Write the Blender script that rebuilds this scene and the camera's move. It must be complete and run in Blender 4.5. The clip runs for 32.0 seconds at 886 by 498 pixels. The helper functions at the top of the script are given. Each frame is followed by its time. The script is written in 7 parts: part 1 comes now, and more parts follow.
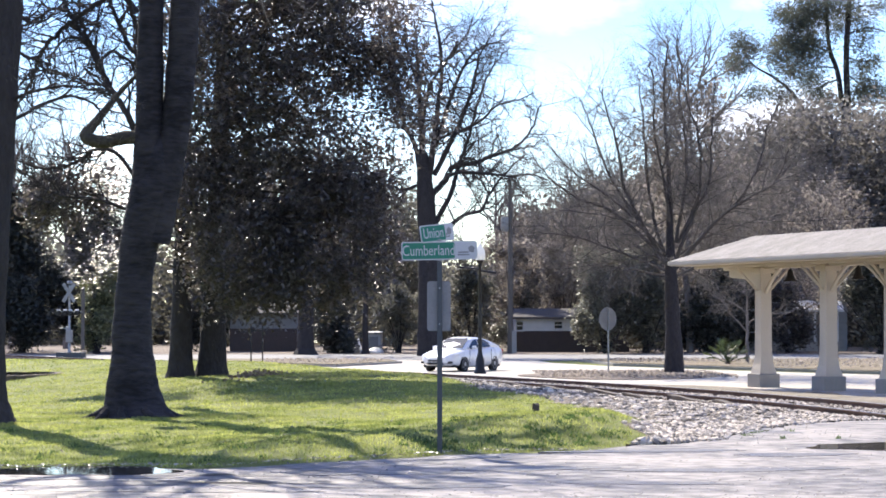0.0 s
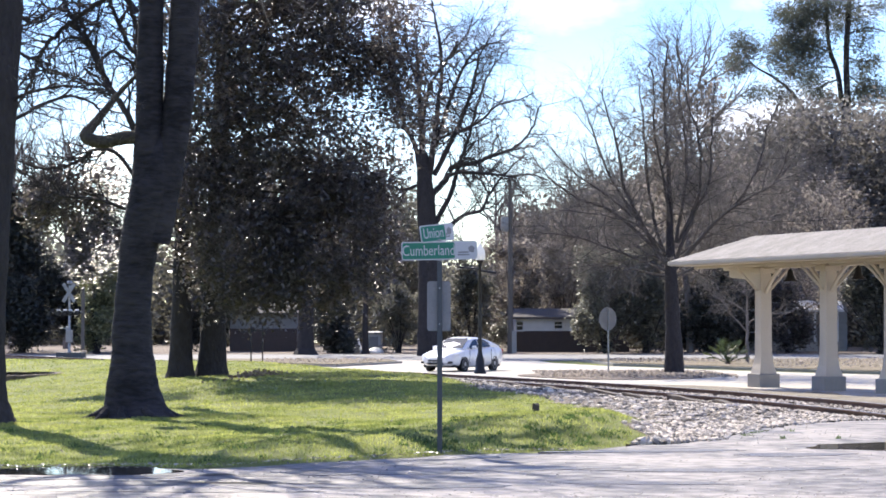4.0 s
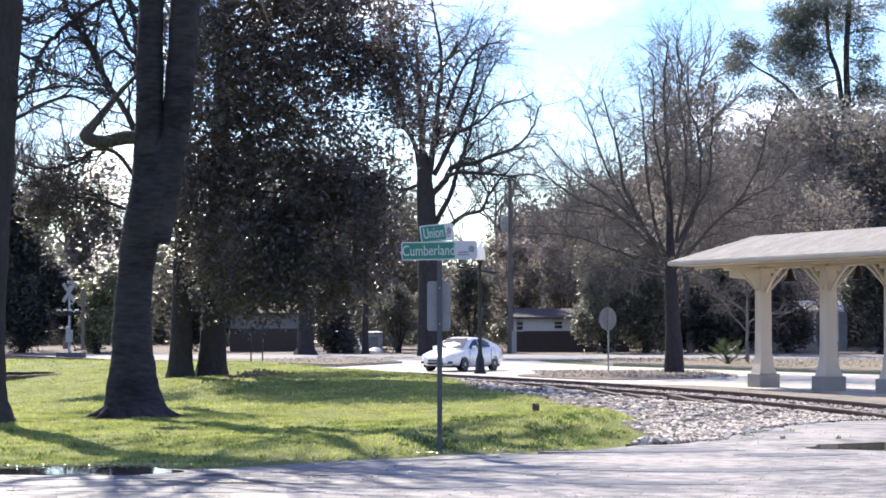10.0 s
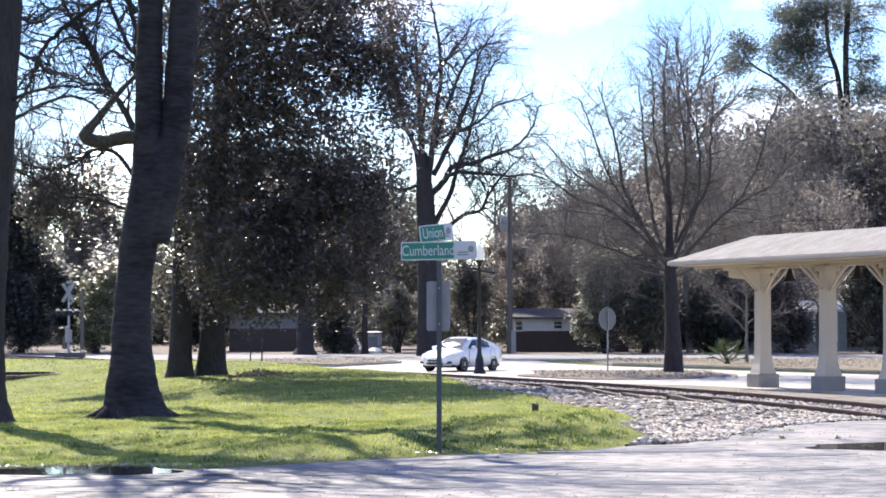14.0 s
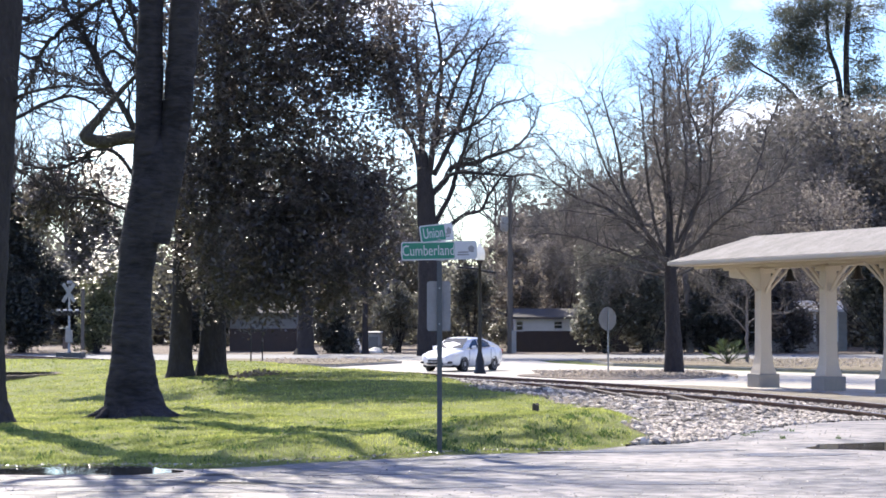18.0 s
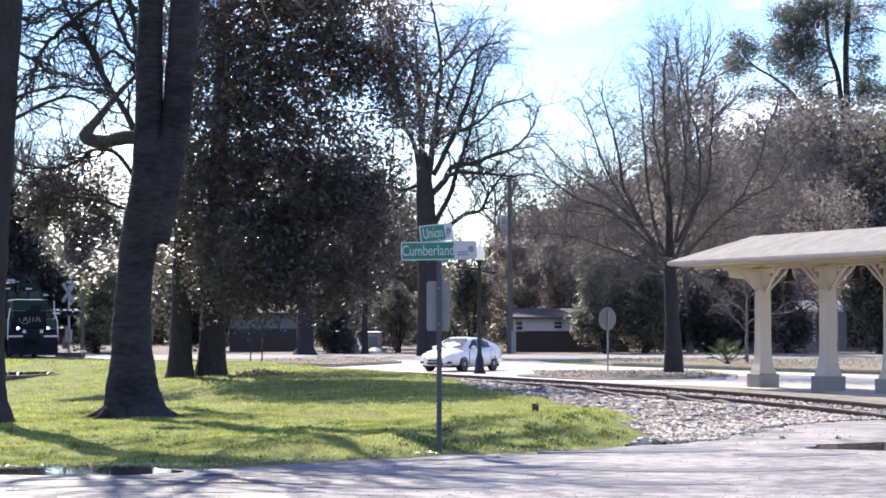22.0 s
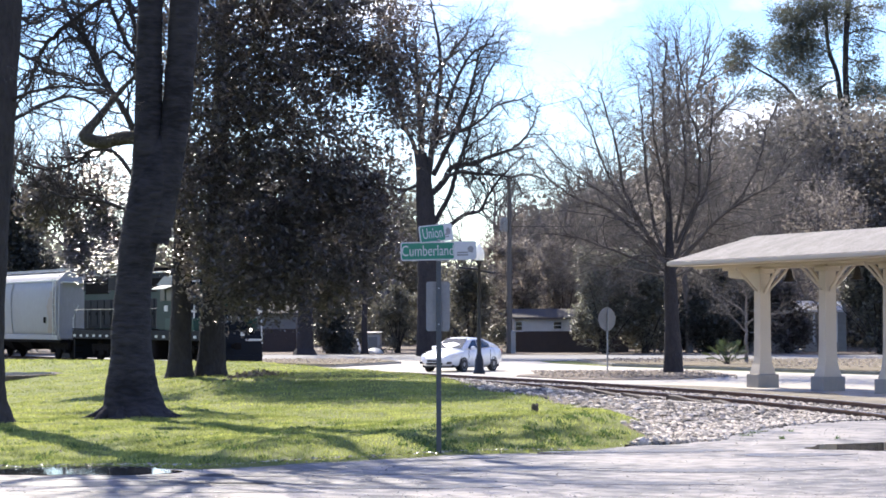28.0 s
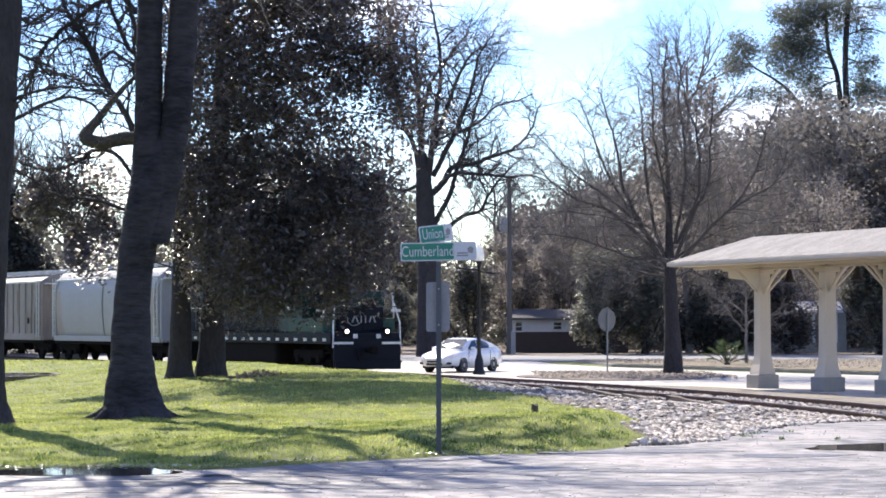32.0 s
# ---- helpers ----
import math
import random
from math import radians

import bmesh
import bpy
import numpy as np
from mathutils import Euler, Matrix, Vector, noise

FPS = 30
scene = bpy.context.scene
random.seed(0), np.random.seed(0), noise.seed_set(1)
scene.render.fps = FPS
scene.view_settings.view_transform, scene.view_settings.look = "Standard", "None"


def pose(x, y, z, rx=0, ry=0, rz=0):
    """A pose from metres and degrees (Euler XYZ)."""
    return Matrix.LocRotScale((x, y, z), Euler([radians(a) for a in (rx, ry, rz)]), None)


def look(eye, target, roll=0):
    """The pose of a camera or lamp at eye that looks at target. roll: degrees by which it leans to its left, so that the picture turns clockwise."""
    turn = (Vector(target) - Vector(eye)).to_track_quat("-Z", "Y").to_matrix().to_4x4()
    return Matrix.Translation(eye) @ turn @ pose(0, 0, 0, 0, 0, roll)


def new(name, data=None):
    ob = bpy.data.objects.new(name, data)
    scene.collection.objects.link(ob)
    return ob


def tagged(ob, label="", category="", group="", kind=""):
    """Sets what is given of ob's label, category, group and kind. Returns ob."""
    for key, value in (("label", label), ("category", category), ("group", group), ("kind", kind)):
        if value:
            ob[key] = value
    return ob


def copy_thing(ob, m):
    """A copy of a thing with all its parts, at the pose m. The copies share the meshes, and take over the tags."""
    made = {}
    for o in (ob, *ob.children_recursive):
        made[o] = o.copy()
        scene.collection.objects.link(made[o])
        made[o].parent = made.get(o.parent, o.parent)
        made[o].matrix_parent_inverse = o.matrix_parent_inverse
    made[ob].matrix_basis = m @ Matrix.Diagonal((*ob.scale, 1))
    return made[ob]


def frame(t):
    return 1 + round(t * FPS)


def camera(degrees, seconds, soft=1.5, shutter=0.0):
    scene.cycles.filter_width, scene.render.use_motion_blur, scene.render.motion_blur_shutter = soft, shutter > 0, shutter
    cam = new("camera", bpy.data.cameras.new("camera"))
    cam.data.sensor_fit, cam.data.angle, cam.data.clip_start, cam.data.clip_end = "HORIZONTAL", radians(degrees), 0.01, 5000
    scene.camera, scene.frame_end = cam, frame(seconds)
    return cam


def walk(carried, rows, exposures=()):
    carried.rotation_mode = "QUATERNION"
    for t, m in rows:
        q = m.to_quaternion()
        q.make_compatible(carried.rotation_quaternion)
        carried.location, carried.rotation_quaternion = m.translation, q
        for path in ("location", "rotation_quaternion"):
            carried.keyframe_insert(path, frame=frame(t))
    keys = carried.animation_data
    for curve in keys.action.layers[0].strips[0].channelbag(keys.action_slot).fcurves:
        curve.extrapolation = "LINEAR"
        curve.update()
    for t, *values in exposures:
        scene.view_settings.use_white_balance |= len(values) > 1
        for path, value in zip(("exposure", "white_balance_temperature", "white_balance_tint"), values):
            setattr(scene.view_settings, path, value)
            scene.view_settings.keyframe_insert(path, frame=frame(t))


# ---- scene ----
cam = camera(22.18, 32.0, soft=1.7)
EYE = (0.0, 0.0, 1.6)


def aim(yaw, pitch):
    return pose(*EYE, 90 + pitch, 0, yaw)


# the camera stands on a tripod and creeps by hundredths of a degree
walk(cam, [(0, aim(0, 1.861)), (9, aim(0, 1.861)), (11, aim(0, 1.861)), (13, aim(-0.016, 1.861)), (19, aim(-0.004, 1.861)),
           (21, aim(-0.012, 1.861)), (26, aim(-0.013, 1.863)), (28, aim(-0.022, 1.868)), (32, aim(-0.024, 1.882))],
     exposures=[(0, 1.04, 6300, 17), (4, 1.00, 6250, 17), (9, 1.01, 6200, 17), (11, 1.01, 6200, 17), (12, 0.97, 6200, 17), (13, 1.02, 6200, 17), (14, 1.06, 6200, 17), (17, 1.00, 6200, 17), (20, 1.01, 6200, 17), (24, 1.04, 6200, 17), (28, 1.02, 6200, 17), (32, 1.01, 6200, 17)])

# ---- light ----
SUN_EL, SUN_AZ = 40.0, -20.0
world = bpy.data.worlds.new("sky")
scene.world = world
world.use_nodes = True
wn, wl = world.node_tree.nodes, world.node_tree.links
wn.clear()
w_out = wn.new("ShaderNodeOutputWorld")
w_bg = wn.new("ShaderNodeBackground")
w_sky = wn.new("ShaderNodeTexSky")
w_sky.sky_type = "NISHITA"
w_sky.sun_disc = False
w_sky.sun_elevation = radians(SUN_EL)
w_sky.sun_rotation = radians(SUN_AZ)
w_sky.air_density, w_sky.dust_density, w_sky.ozone_density = 1.0, 0.15, 3.0
w_tc = wn.new("ShaderNodeTexCoord")
w_map = wn.new("ShaderNodeMapping")
w_map.inputs["Scale"].default_value = (2.2, 2.2, 5.0)
w_map.inputs["Location"].default_value = (0.35, 0.0, 0.55)
w_noise = wn.new("ShaderNodeTexNoise")
w_noise.inputs["Scale"].default_value = 2.4
w_noise.inputs["Detail"].default_value = 7
w_noise.inputs["Roughness"].default_value = 0.55
w_ramp = wn.new("ShaderNodeValToRGB")
w_ramp.color_ramp.elements[0].position = 0.51
w_ramp.color_ramp.elements[0].color = (0, 0, 0, 1)
w_ramp.color_ramp.elements[1].position = 0.62
w_ramp.color_ramp.elements[1].color = (0.85, 0.85, 0.85, 1)
w_mix = wn.new("ShaderNodeMixRGB")
w_mix.inputs["Color2"].default_value = (8.2, 8.4, 8.8, 1)
wl.new(w_tc.outputs["Generated"], w_map.inputs["Vector"])
wl.new(w_map.outputs["Vector"], w_noise.inputs["Vector"])
wl.new(w_noise.outputs["Fac"], w_ramp.inputs["Fac"])
wl.new(w_ramp.outputs["Color"], w_mix.inputs["Fac"])
w_hs = wn.new("ShaderNodeHueSaturation")
w_hs.inputs["Saturation"].default_value = 1.36
w_hs.inputs["Hue"].default_value = 0.518
wl.new(w_sky.outputs["Color"], w_hs.inputs["Color"])
wl.new(w_hs.outputs["Color"], w_mix.inputs["Color1"])
wl.new(w_mix.outputs["Color"], w_bg.inputs["Color"])
w_bg.inputs["Strength"].default_value = 0.116
wl.new(w_bg.outputs["Background"], w_out.inputs["Surface"])

sun = new("sun", bpy.data.lights.new("sun", "SUN"))
sun.data.energy, sun.data.angle, sun.data.color = 5.0, radians(0.55), (1.0, 0.93, 0.745)
sun_dir = Vector((math.sin(radians(SUN_AZ)) * math.cos(radians(SUN_EL)), math.cos(radians(SUN_AZ)) * math.cos(radians(SUN_EL)), math.sin(radians(SUN_EL))))
sun.matrix_world = look(sun_dir * 100, (0, 0, 0))

# ---- materials ----
def surface(name, col, rough=0.7, metal=0.0, col2=None, scale=4.0, fine=60.0, mix=0.5, bump=0.15, bump_size=0.01, island=0.0,
            random_ob=0.0, translucent=0.0, coat=0.0, spec=0.5, rough_var=0.1, stretch=(1, 1, 1), contrast=0.25):
    """Two scales of colour variation and a fine relief, in the object's own metres."""
    m = bpy.data.materials.new(name)
    m.use_nodes = True
    nt = m.node_tree
    n, l = nt.nodes, nt.links
    bsdf = n["Principled BSDF"]
    out = n["Material Output"]
    tc = n.new("ShaderNodeTexCoord")
    mp = n.new("ShaderNodeMapping")
    mp.inputs["Scale"].default_value = stretch
    l.new(tc.outputs["Object"], mp.inputs["Vector"])
    big = n.new("ShaderNodeTexNoise")
    big.inputs["Scale"].default_value = scale
    big.inputs["Detail"].default_value = 5
    small = n.new("ShaderNodeTexNoise")
    small.inputs["Scale"].default_value = fine
    small.inputs["Detail"].default_value = 4
    l.new(mp.outputs["Vector"], big.inputs["Vector"])
    l.new(mp.outputs["Vector"], small.inputs["Vector"])
    col2 = col2 or tuple(c * (1 - mix) for c in col)
    ramp = n.new("ShaderNodeValToRGB")
    ramp.color_ramp.elements[0].position = 0.5 - contrast
    ramp.color_ramp.elements[1].position = 0.5 + contrast
    ramp.color_ramp.elements[0].color = (*col2, 1)
    ramp.color_ramp.elements[1].color = (*col, 1)
    add = n.new("ShaderNodeMath")
    add.operation = "MULTIPLY_ADD"
    add.inputs[1].default_value = 0.45
    mul = n.new("ShaderNodeMath")
    mul.operation = "MULTIPLY"
    mul.inputs[1].default_value = 0.55
    l.new(big.outputs["Fac"], mul.inputs[0])
    l.new(small.outputs["Fac"], add.inputs[0])
    l.new(mul.outputs["Value"], add.inputs[2])
    l.new(add.outputs["Value"], ramp.inputs["Fac"])
    colour = ramp.outputs["Color"]
    if island or random_ob:
        hs = n.new("ShaderNodeHueSaturation")
        if island:
            src = n.new("ShaderNodeNewGeometry").outputs["Random Per Island"]
        else:
            src = n.new("ShaderNodeObjectInfo").outputs["Random"]
        rng = n.new("ShaderNodeMapRange")
        amount = island or random_ob
        rng.inputs["To Min"].default_value = 1 - amount
        rng.inputs["To Max"].default_value = 1 + amount
        l.new(src, rng.inputs["Value"])
        l.new(rng.outputs["Result"], hs.inputs["Value"])
        l.new(colour, hs.inputs["Color"])
        colour = hs.outputs["Color"]
    l.new(colour, bsdf.inputs["Base Color"])
    rr = n.new("ShaderNodeMapRange")
    rr.inputs["To Min"].default_value = max(0.02, rough - rough_var)
    rr.inputs["To Max"].default_value = min(1.0, rough + rough_var)
    l.new(big.outputs["Fac"], rr.inputs["Value"])
    l.new(rr.outputs["Result"], bsdf.inputs["Roughness"])
    bsdf.inputs["Metallic"].default_value = metal
    bsdf.inputs["Coat Weight"].default_value = coat
    bsdf.inputs["Coat Roughness"].default_value = 0.06
    bsdf.inputs["Specular IOR Level"].default_value = spec
    if bump:
        bp = n.new("ShaderNodeBump")
        bp.inputs["Strength"].default_value = bump
        bp.inputs["Distance"].default_value = bump_size
        l.new(small.outputs["Fac"], bp.inputs["Height"])
        l.new(bp.outputs["Normal"], bsdf.inputs["Normal"])
    if translucent:
        tr = n.new("ShaderNodeBsdfTranslucent")
        l.new(colour, tr.inputs["Color"])
        mx = n.new("ShaderNodeMixShader")
        mx.inputs["Fac"].default_value = translucent
        l.new(bsdf.outputs["BSDF"], mx.inputs[1])
        l.new(tr.outputs["BSDF"], mx.inputs[2])
        l.new(mx.outputs["Shader"], out.inputs["Surface"])
    return m


def glow(name, col, strength):
    m = bpy.data.materials.new(name)
    m.use_nodes = True
    b = m.node_tree.nodes["Principled BSDF"]
    b.inputs["Base Color"].default_value = (*col, 1)
    b.inputs["Emission Color"].default_value = (*col, 1)
    b.inputs["Emission Strength"].default_value = strength
    return m


def clear_glass(name, col, rough=0.02, dark=False):
    m = bpy.data.materials.new(name)
    m.use_nodes = True
    b = m.node_tree.nodes["Principled BSDF"]
    b.inputs["Base Color"].default_value = (*col, 1)
    b.inputs["Roughness"].default_value = rough
    if not dark:
        b.inputs["Transmission Weight"].default_value = 0.9
    b.inputs["IOR"].default_value = 1.45
    return m


M_GROUND = surface("grass ground", (0.19, 0.21, 0.05), 0.95, col2=(0.10, 0.115, 0.03), scale=0.6, fine=12, bump=0.5, bump_size=0.03, spec=0.2)
M_WEED = surface("weed leaves", (0.10, 0.17, 0.045), 0.5, col2=(0.05, 0.09, 0.025), scale=1.5, fine=6, bump=0, island=0.4, translucent=0.5, spec=0.4)
M_WET = surface("wet fallen leaf", (0.42, 0.36, 0.27), 0.3, col2=(0.25, 0.20, 0.14), scale=2, fine=8, bump=0, island=0.4, spec=1.0)
M_GRIT = surface("street grit", (0.34, 0.30, 0.275), 0.45, col2=(0.10, 0.09, 0.085), scale=4, fine=30, bump=0.2, island=0.75, spec=0.6)
M_GRASS = surface("grass blades", (0.48, 0.50, 0.145), 0.6, col2=(0.165, 0.21, 0.055), scale=0.55, fine=2.2, contrast=0.13, bump=0, island=0.3, translucent=0.6, spec=0.1)
M_DRY = surface("dry lawn", (0.25, 0.20, 0.14), 0.95, col2=(0.09, 0.08, 0.04), scale=0.9, fine=5, contrast=0.12, bump=0.5, bump_size=0.02, spec=0.2)
M_STREET = surface("damp asphalt", (0.29, 0.26, 0.235), 0.66, col2=(0.055, 0.05, 0.048), scale=0.55, fine=4.5, bump=1.0, bump_size=0.035, rough_var=0.25, stretch=(0.8, 0.8, 1), contrast=0.085, spec=0.4)
M_DARKPATCH = surface("dark asphalt patch", (0.10, 0.09, 0.085), 0.5, col2=(0.035, 0.032, 0.033), scale=2.0, fine=17, bump=1.0, bump_size=0.02, rough_var=0.2, contrast=0.1, spec=0.4)
M_ROAD = surface("pale asphalt", (0.27, 0.26, 0.245), 0.8, spec=0.3, col2=(0.15, 0.15, 0.15), scale=0.3, fine=30, bump=0.3, bump_size=0.008, rough_var=0.15)
M_WALKWAY = surface("concrete walkway", (0.52, 0.475, 0.40), 0.88, col2=(0.35, 0.325, 0.285), scale=0.5, fine=9, bump=0.3, spec=0.2, contrast=0.12)
M_SHOULDER = surface("tan gravel darkened for shelter shade", (0.28, 0.25, 0.20), 0.95, col2=(0.13, 0.115, 0.09), scale=0.7, fine=7, bump=0.6, bump_size=0.02, spec=0.15, contrast=0.12)
M_KERB = surface("kerb concrete", (0.34, 0.32, 0.29), 0.85, scale=2, fine=30, mix=0.5)
M_WATER = surface("puddle water", (0.03, 0.03, 0.028), 0.04, bump=0.03, bump_size=0.01, fine=7, rough_var=0.02, spec=0.6)
M_BALLAST = surface("ballast stone", (0.64, 0.56, 0.455), 0.85, col2=(0.20, 0.16, 0.12), scale=3, fine=40, bump=0.4, bump_size=0.006, island=0.8)
M_STONE = surface("pale ballast stone", (0.58, 0.51, 0.42), 0.85, col2=(0.28, 0.235, 0.18), scale=3, fine=40, bump=0.4, bump_size=0.006, random_ob=0.6)
M_BED = surface("ballast bed", (0.22, 0.175, 0.13), 0.95, col2=(0.05, 0.04, 0.032), scale=4, fine=25, bump=0.9, bump_size=0.04)
M_RAIL = surface("rusted rail", (0.15, 0.085, 0.06), 0.8, 0.1, col2=(0.075, 0.045, 0.034), scale=3, fine=50)
M_RAILTOP = surface("worn rail head", (0.45, 0.43, 0.42), 0.3, 1.0, col2=(0.28, 0.24, 0.22), scale=3, fine=50)
M_TIE = surface("creosoted wood", (0.075, 0.055, 0.045), 0.85, col2=(0.03, 0.024, 0.02), scale=3, fine=30, bump=0.6, random_ob=0.35, stretch=(0.3, 3, 3))
M_BANDED = surface("banded dark bark", (0.048, 0.045, 0.050), 0.9, spec=0.2, col2=(0.017, 0.016, 0.019), scale=1.3, fine=7, bump=1.0, bump_size=0.06, stretch=(0.7, 0.7, 2.0), contrast=0.12)
M_BARK = surface("dark bark", (0.058, 0.052, 0.053), 0.9, spec=0.25, col2=(0.022, 0.020, 0.021), scale=4, fine=14, bump=1.0, bump_size=0.08, stretch=(1, 1, 0.5))
M_LIMB = surface("lichened bark", (0.105, 0.095, 0.072), 0.95, spec=0.2, col2=(0.016, 0.015, 0.014), scale=5, fine=18, bump=1.0, bump_size=0.04)
M_BARK2 = surface("grey bark", (0.215, 0.195, 0.178), 0.9, col2=(0.12, 0.10, 0.09), scale=4, fine=25, bump=0.8, bump_size=0.03, stretch=(1, 1, 0.35))
M_BARK3 = surface("brown-grey limb bark", (0.105, 0.094, 0.087), 0.9, col2=(0.05, 0.044, 0.041), scale=4, fine=25, bump=0.8, bump_size=0.03, stretch=(1, 1, 0.35), spec=0.25)
M_TWIG = surface("twig bark", (0.195, 0.175, 0.158), 0.8, col2=(0.11, 0.095, 0.085), scale=2, fine=20, bump=0)
M_MAGNOLIA = surface("magnolia leaf", (0.125, 0.112, 0.10), 0.34, col2=(0.075, 0.058, 0.052), scale=1.2, fine=4, bump=0, island=0.5, translucent=0.45, spec=1.0, rough_var=0.1)
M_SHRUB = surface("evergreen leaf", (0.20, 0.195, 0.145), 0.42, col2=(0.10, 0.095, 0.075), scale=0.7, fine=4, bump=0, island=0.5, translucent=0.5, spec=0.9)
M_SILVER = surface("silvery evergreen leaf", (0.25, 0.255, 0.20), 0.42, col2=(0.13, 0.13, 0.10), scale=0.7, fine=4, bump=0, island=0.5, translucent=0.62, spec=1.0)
# lighter copy of the evergreen leaf, with sunlight put into its colour
M_SUNLEAF = surface("evergreen leaf lightened as if sunlit", (0.28, 0.285, 0.15), 0.42, col2=(0.13, 0.135, 0.07), scale=0.7, fine=4, bump=0, island=0.5, translucent=0.5, spec=0.8)
M_PINE = surface("pine needles", (0.18, 0.19, 0.15), 0.6, col2=(0.09, 0.10, 0.078), scale=0.5, fine=4, bump=0, island=0.4, translucent=0.55)
M_BROWN = surface("dry leaves", (0.38, 0.34, 0.30), 0.75, col2=(0.22, 0.195, 0.17), scale=0.5, fine=4, bump=0, island=0.4, translucent=0.6)
M_THICKET = surface("winter thicket leaves", (0.27, 0.252, 0.225), 0.8, col2=(0.14, 0.13, 0.115), scale=0.3, fine=4, bump=0, island=0.5, translucent=0.45)
M_PALM = surface("palm frond", (0.085, 0.115, 0.045), 0.5, col2=(0.04, 0.055, 0.025), scale=2, fine=8, bump=0, island=0.4, translucent=0.3)
M_CREAM = surface("cream painted wood", (0.56, 0.49, 0.395), 0.6, col2=(0.43, 0.375, 0.30), scale=1.5, fine=30, bump=0.1, contrast=0.4)
M_ROOF = surface("pale roof shingle", (0.30, 0.28, 0.26), 0.9, col2=(0.18, 0.168, 0.155), scale=1.6, fine=13, bump=0.6, bump_size=0.03, contrast=0.12, spec=0.2, random_ob=0.12)
M_PLINTH = surface("cast concrete", (0.33, 0.31, 0.28), 0.85, col2=(0.21, 0.20, 0.185), scale=2, fine=30, bump=0.3)
M_BLACK = surface("black metal", (0.012, 0.012, 0.013), 0.4, 0.2, scale=3, fine=40, bump=0.1)
M_BRONZE = surface("dark bell bronze", (0.03, 0.024, 0.02), 0.55, 0.3, scale=6, fine=40)
M_GREEN = surface("green sign sheeting", (0.008, 0.20, 0.12), 0.4, scale=6, fine=40, mix=0.25, bump=0.03)
M_WHITE = surface("white sheeting", (0.52, 0.53, 0.53), 0.45, scale=6, fine=40, mix=0.15, bump=0.03)
M_STEEL = surface("galvanised steel", (0.36, 0.37, 0.37), 0.5, 0.75, scale=8, fine=40, mix=0.4, bump=0.1)
M_SIGNBACK = surface("bare aluminium sign back", (0.27, 0.265, 0.26), 0.55, 0.3, scale=4, fine=30, mix=0.3, bump=0.05)
M_GREYPOST = surface("painted steel post", (0.085, 0.095, 0.10), 0.6, 0.2, scale=5, fine=40, mix=0.4)
M_WOODPOLE = surface("weathered pole wood", (0.15, 0.135, 0.12), 0.9, scale=3, fine=20, mix=0.5, stretch=(3, 3, 0.3))
M_CAR = surface("white car paint", (0.80, 0.80, 0.80), 0.28, scale=2, fine=40, mix=0.04, bump=0, coat=0.4, rough_var=0.04)
M_RUBBER = surface("tyre rubber", (0.02, 0.02, 0.02), 0.8, scale=6, fine=60)
M_ALLOY = surface("alloy wheel", (0.34, 0.34, 0.35), 0.4, 0.0, scale=6, fine=60, mix=0.2)
M_PLASTIC = surface("black plastic", (0.018, 0.018, 0.019), 0.55, scale=6, fine=60)
M_CARGLASS = clear_glass("tinted car glass", (0.02, 0.025, 0.028), 0.12, True)
M_WINDOW = clear_glass("dark window glass", (0.02, 0.025, 0.03), 0.05, True)
M_LENS = clear_glass("clear lens", (0.75, 0.75, 0.75), 0.1, True)
M_GLOBE = surface("opal globe glass", (0.85, 0.86, 0.85), 0.2, scale=3, fine=30, mix=0.05, bump=0, translucent=0.5)
M_RED = surface("red lens", (0.30, 0.02, 0.015), 0.25, scale=5, fine=40, mix=0.2, bump=0)
M_LOCO = surface("faded green locomotive paint", (0.010, 0.037, 0.036), 0.5, col2=(0.007, 0.026, 0.026), scale=1.0, fine=20, bump=0.08, spec=0.12)
M_GREENBOX = surface("faded light green paint", (0.032, 0.070, 0.056), 0.55, col2=(0.02, 0.05, 0.04), scale=1.0, fine=20, bump=0.08, spec=0.15)
M_DULLRAIL = surface("dull grey handrail paint", (0.10, 0.11, 0.11), 0.6, scale=4, fine=40, mix=0.35)
M_CABGLASS = clear_glass("dark cab glass", (0.012, 0.015, 0.018), 0.4, True)
M_LOCODARK = surface("dark locomotive paint", (0.011, 0.014, 0.021), 0.6, col2=(0.006, 0.007, 0.010), scale=1.2, fine=20, bump=0.08, spec=0.1)
M_UNDER = surface("grimy underframe", (0.015, 0.013, 0.012), 0.95, spec=0.06, col2=(0.007, 0.006, 0.006), scale=2, fine=20, bump=0.3)
M_RAILING = surface("pale handrail paint", (0.66, 0.67, 0.64), 0.5, scale=4, fine=40, mix=0.35)
M_HOPPER = surface("pale grey hopper paint", (0.36, 0.362, 0.37), 0.6, col2=(0.235, 0.225, 0.21), scale=0.5, fine=9, bump=0.08, stretch=(1, 1, 0.35), contrast=0.35)
M_HOPPER2 = surface("dusty tan hopper paint", (0.29, 0.255, 0.225), 0.65, col2=(0.15, 0.125, 0.10), scale=0.7, fine=9, bump=0.1, stretch=(1, 1, 0.3))
M_RUSTBROWN = surface("rust stained steel", (0.16, 0.10, 0.065), 0.8, col2=(0.28, 0.21, 0.16), scale=1.2, fine=15, bump=0.2, stretch=(1, 1, 0.3))
M_LAMPON = glow("lit headlamp", (1.0, 0.95, 0.85), 3.5)
# white lowered to grey for boards and lettering that stand in shade
M_SHADEDWHITE = surface("white paint greyed for shade", (0.30, 0.31, 0.31), 0.6, scale=4, fine=30, mix=0.4)
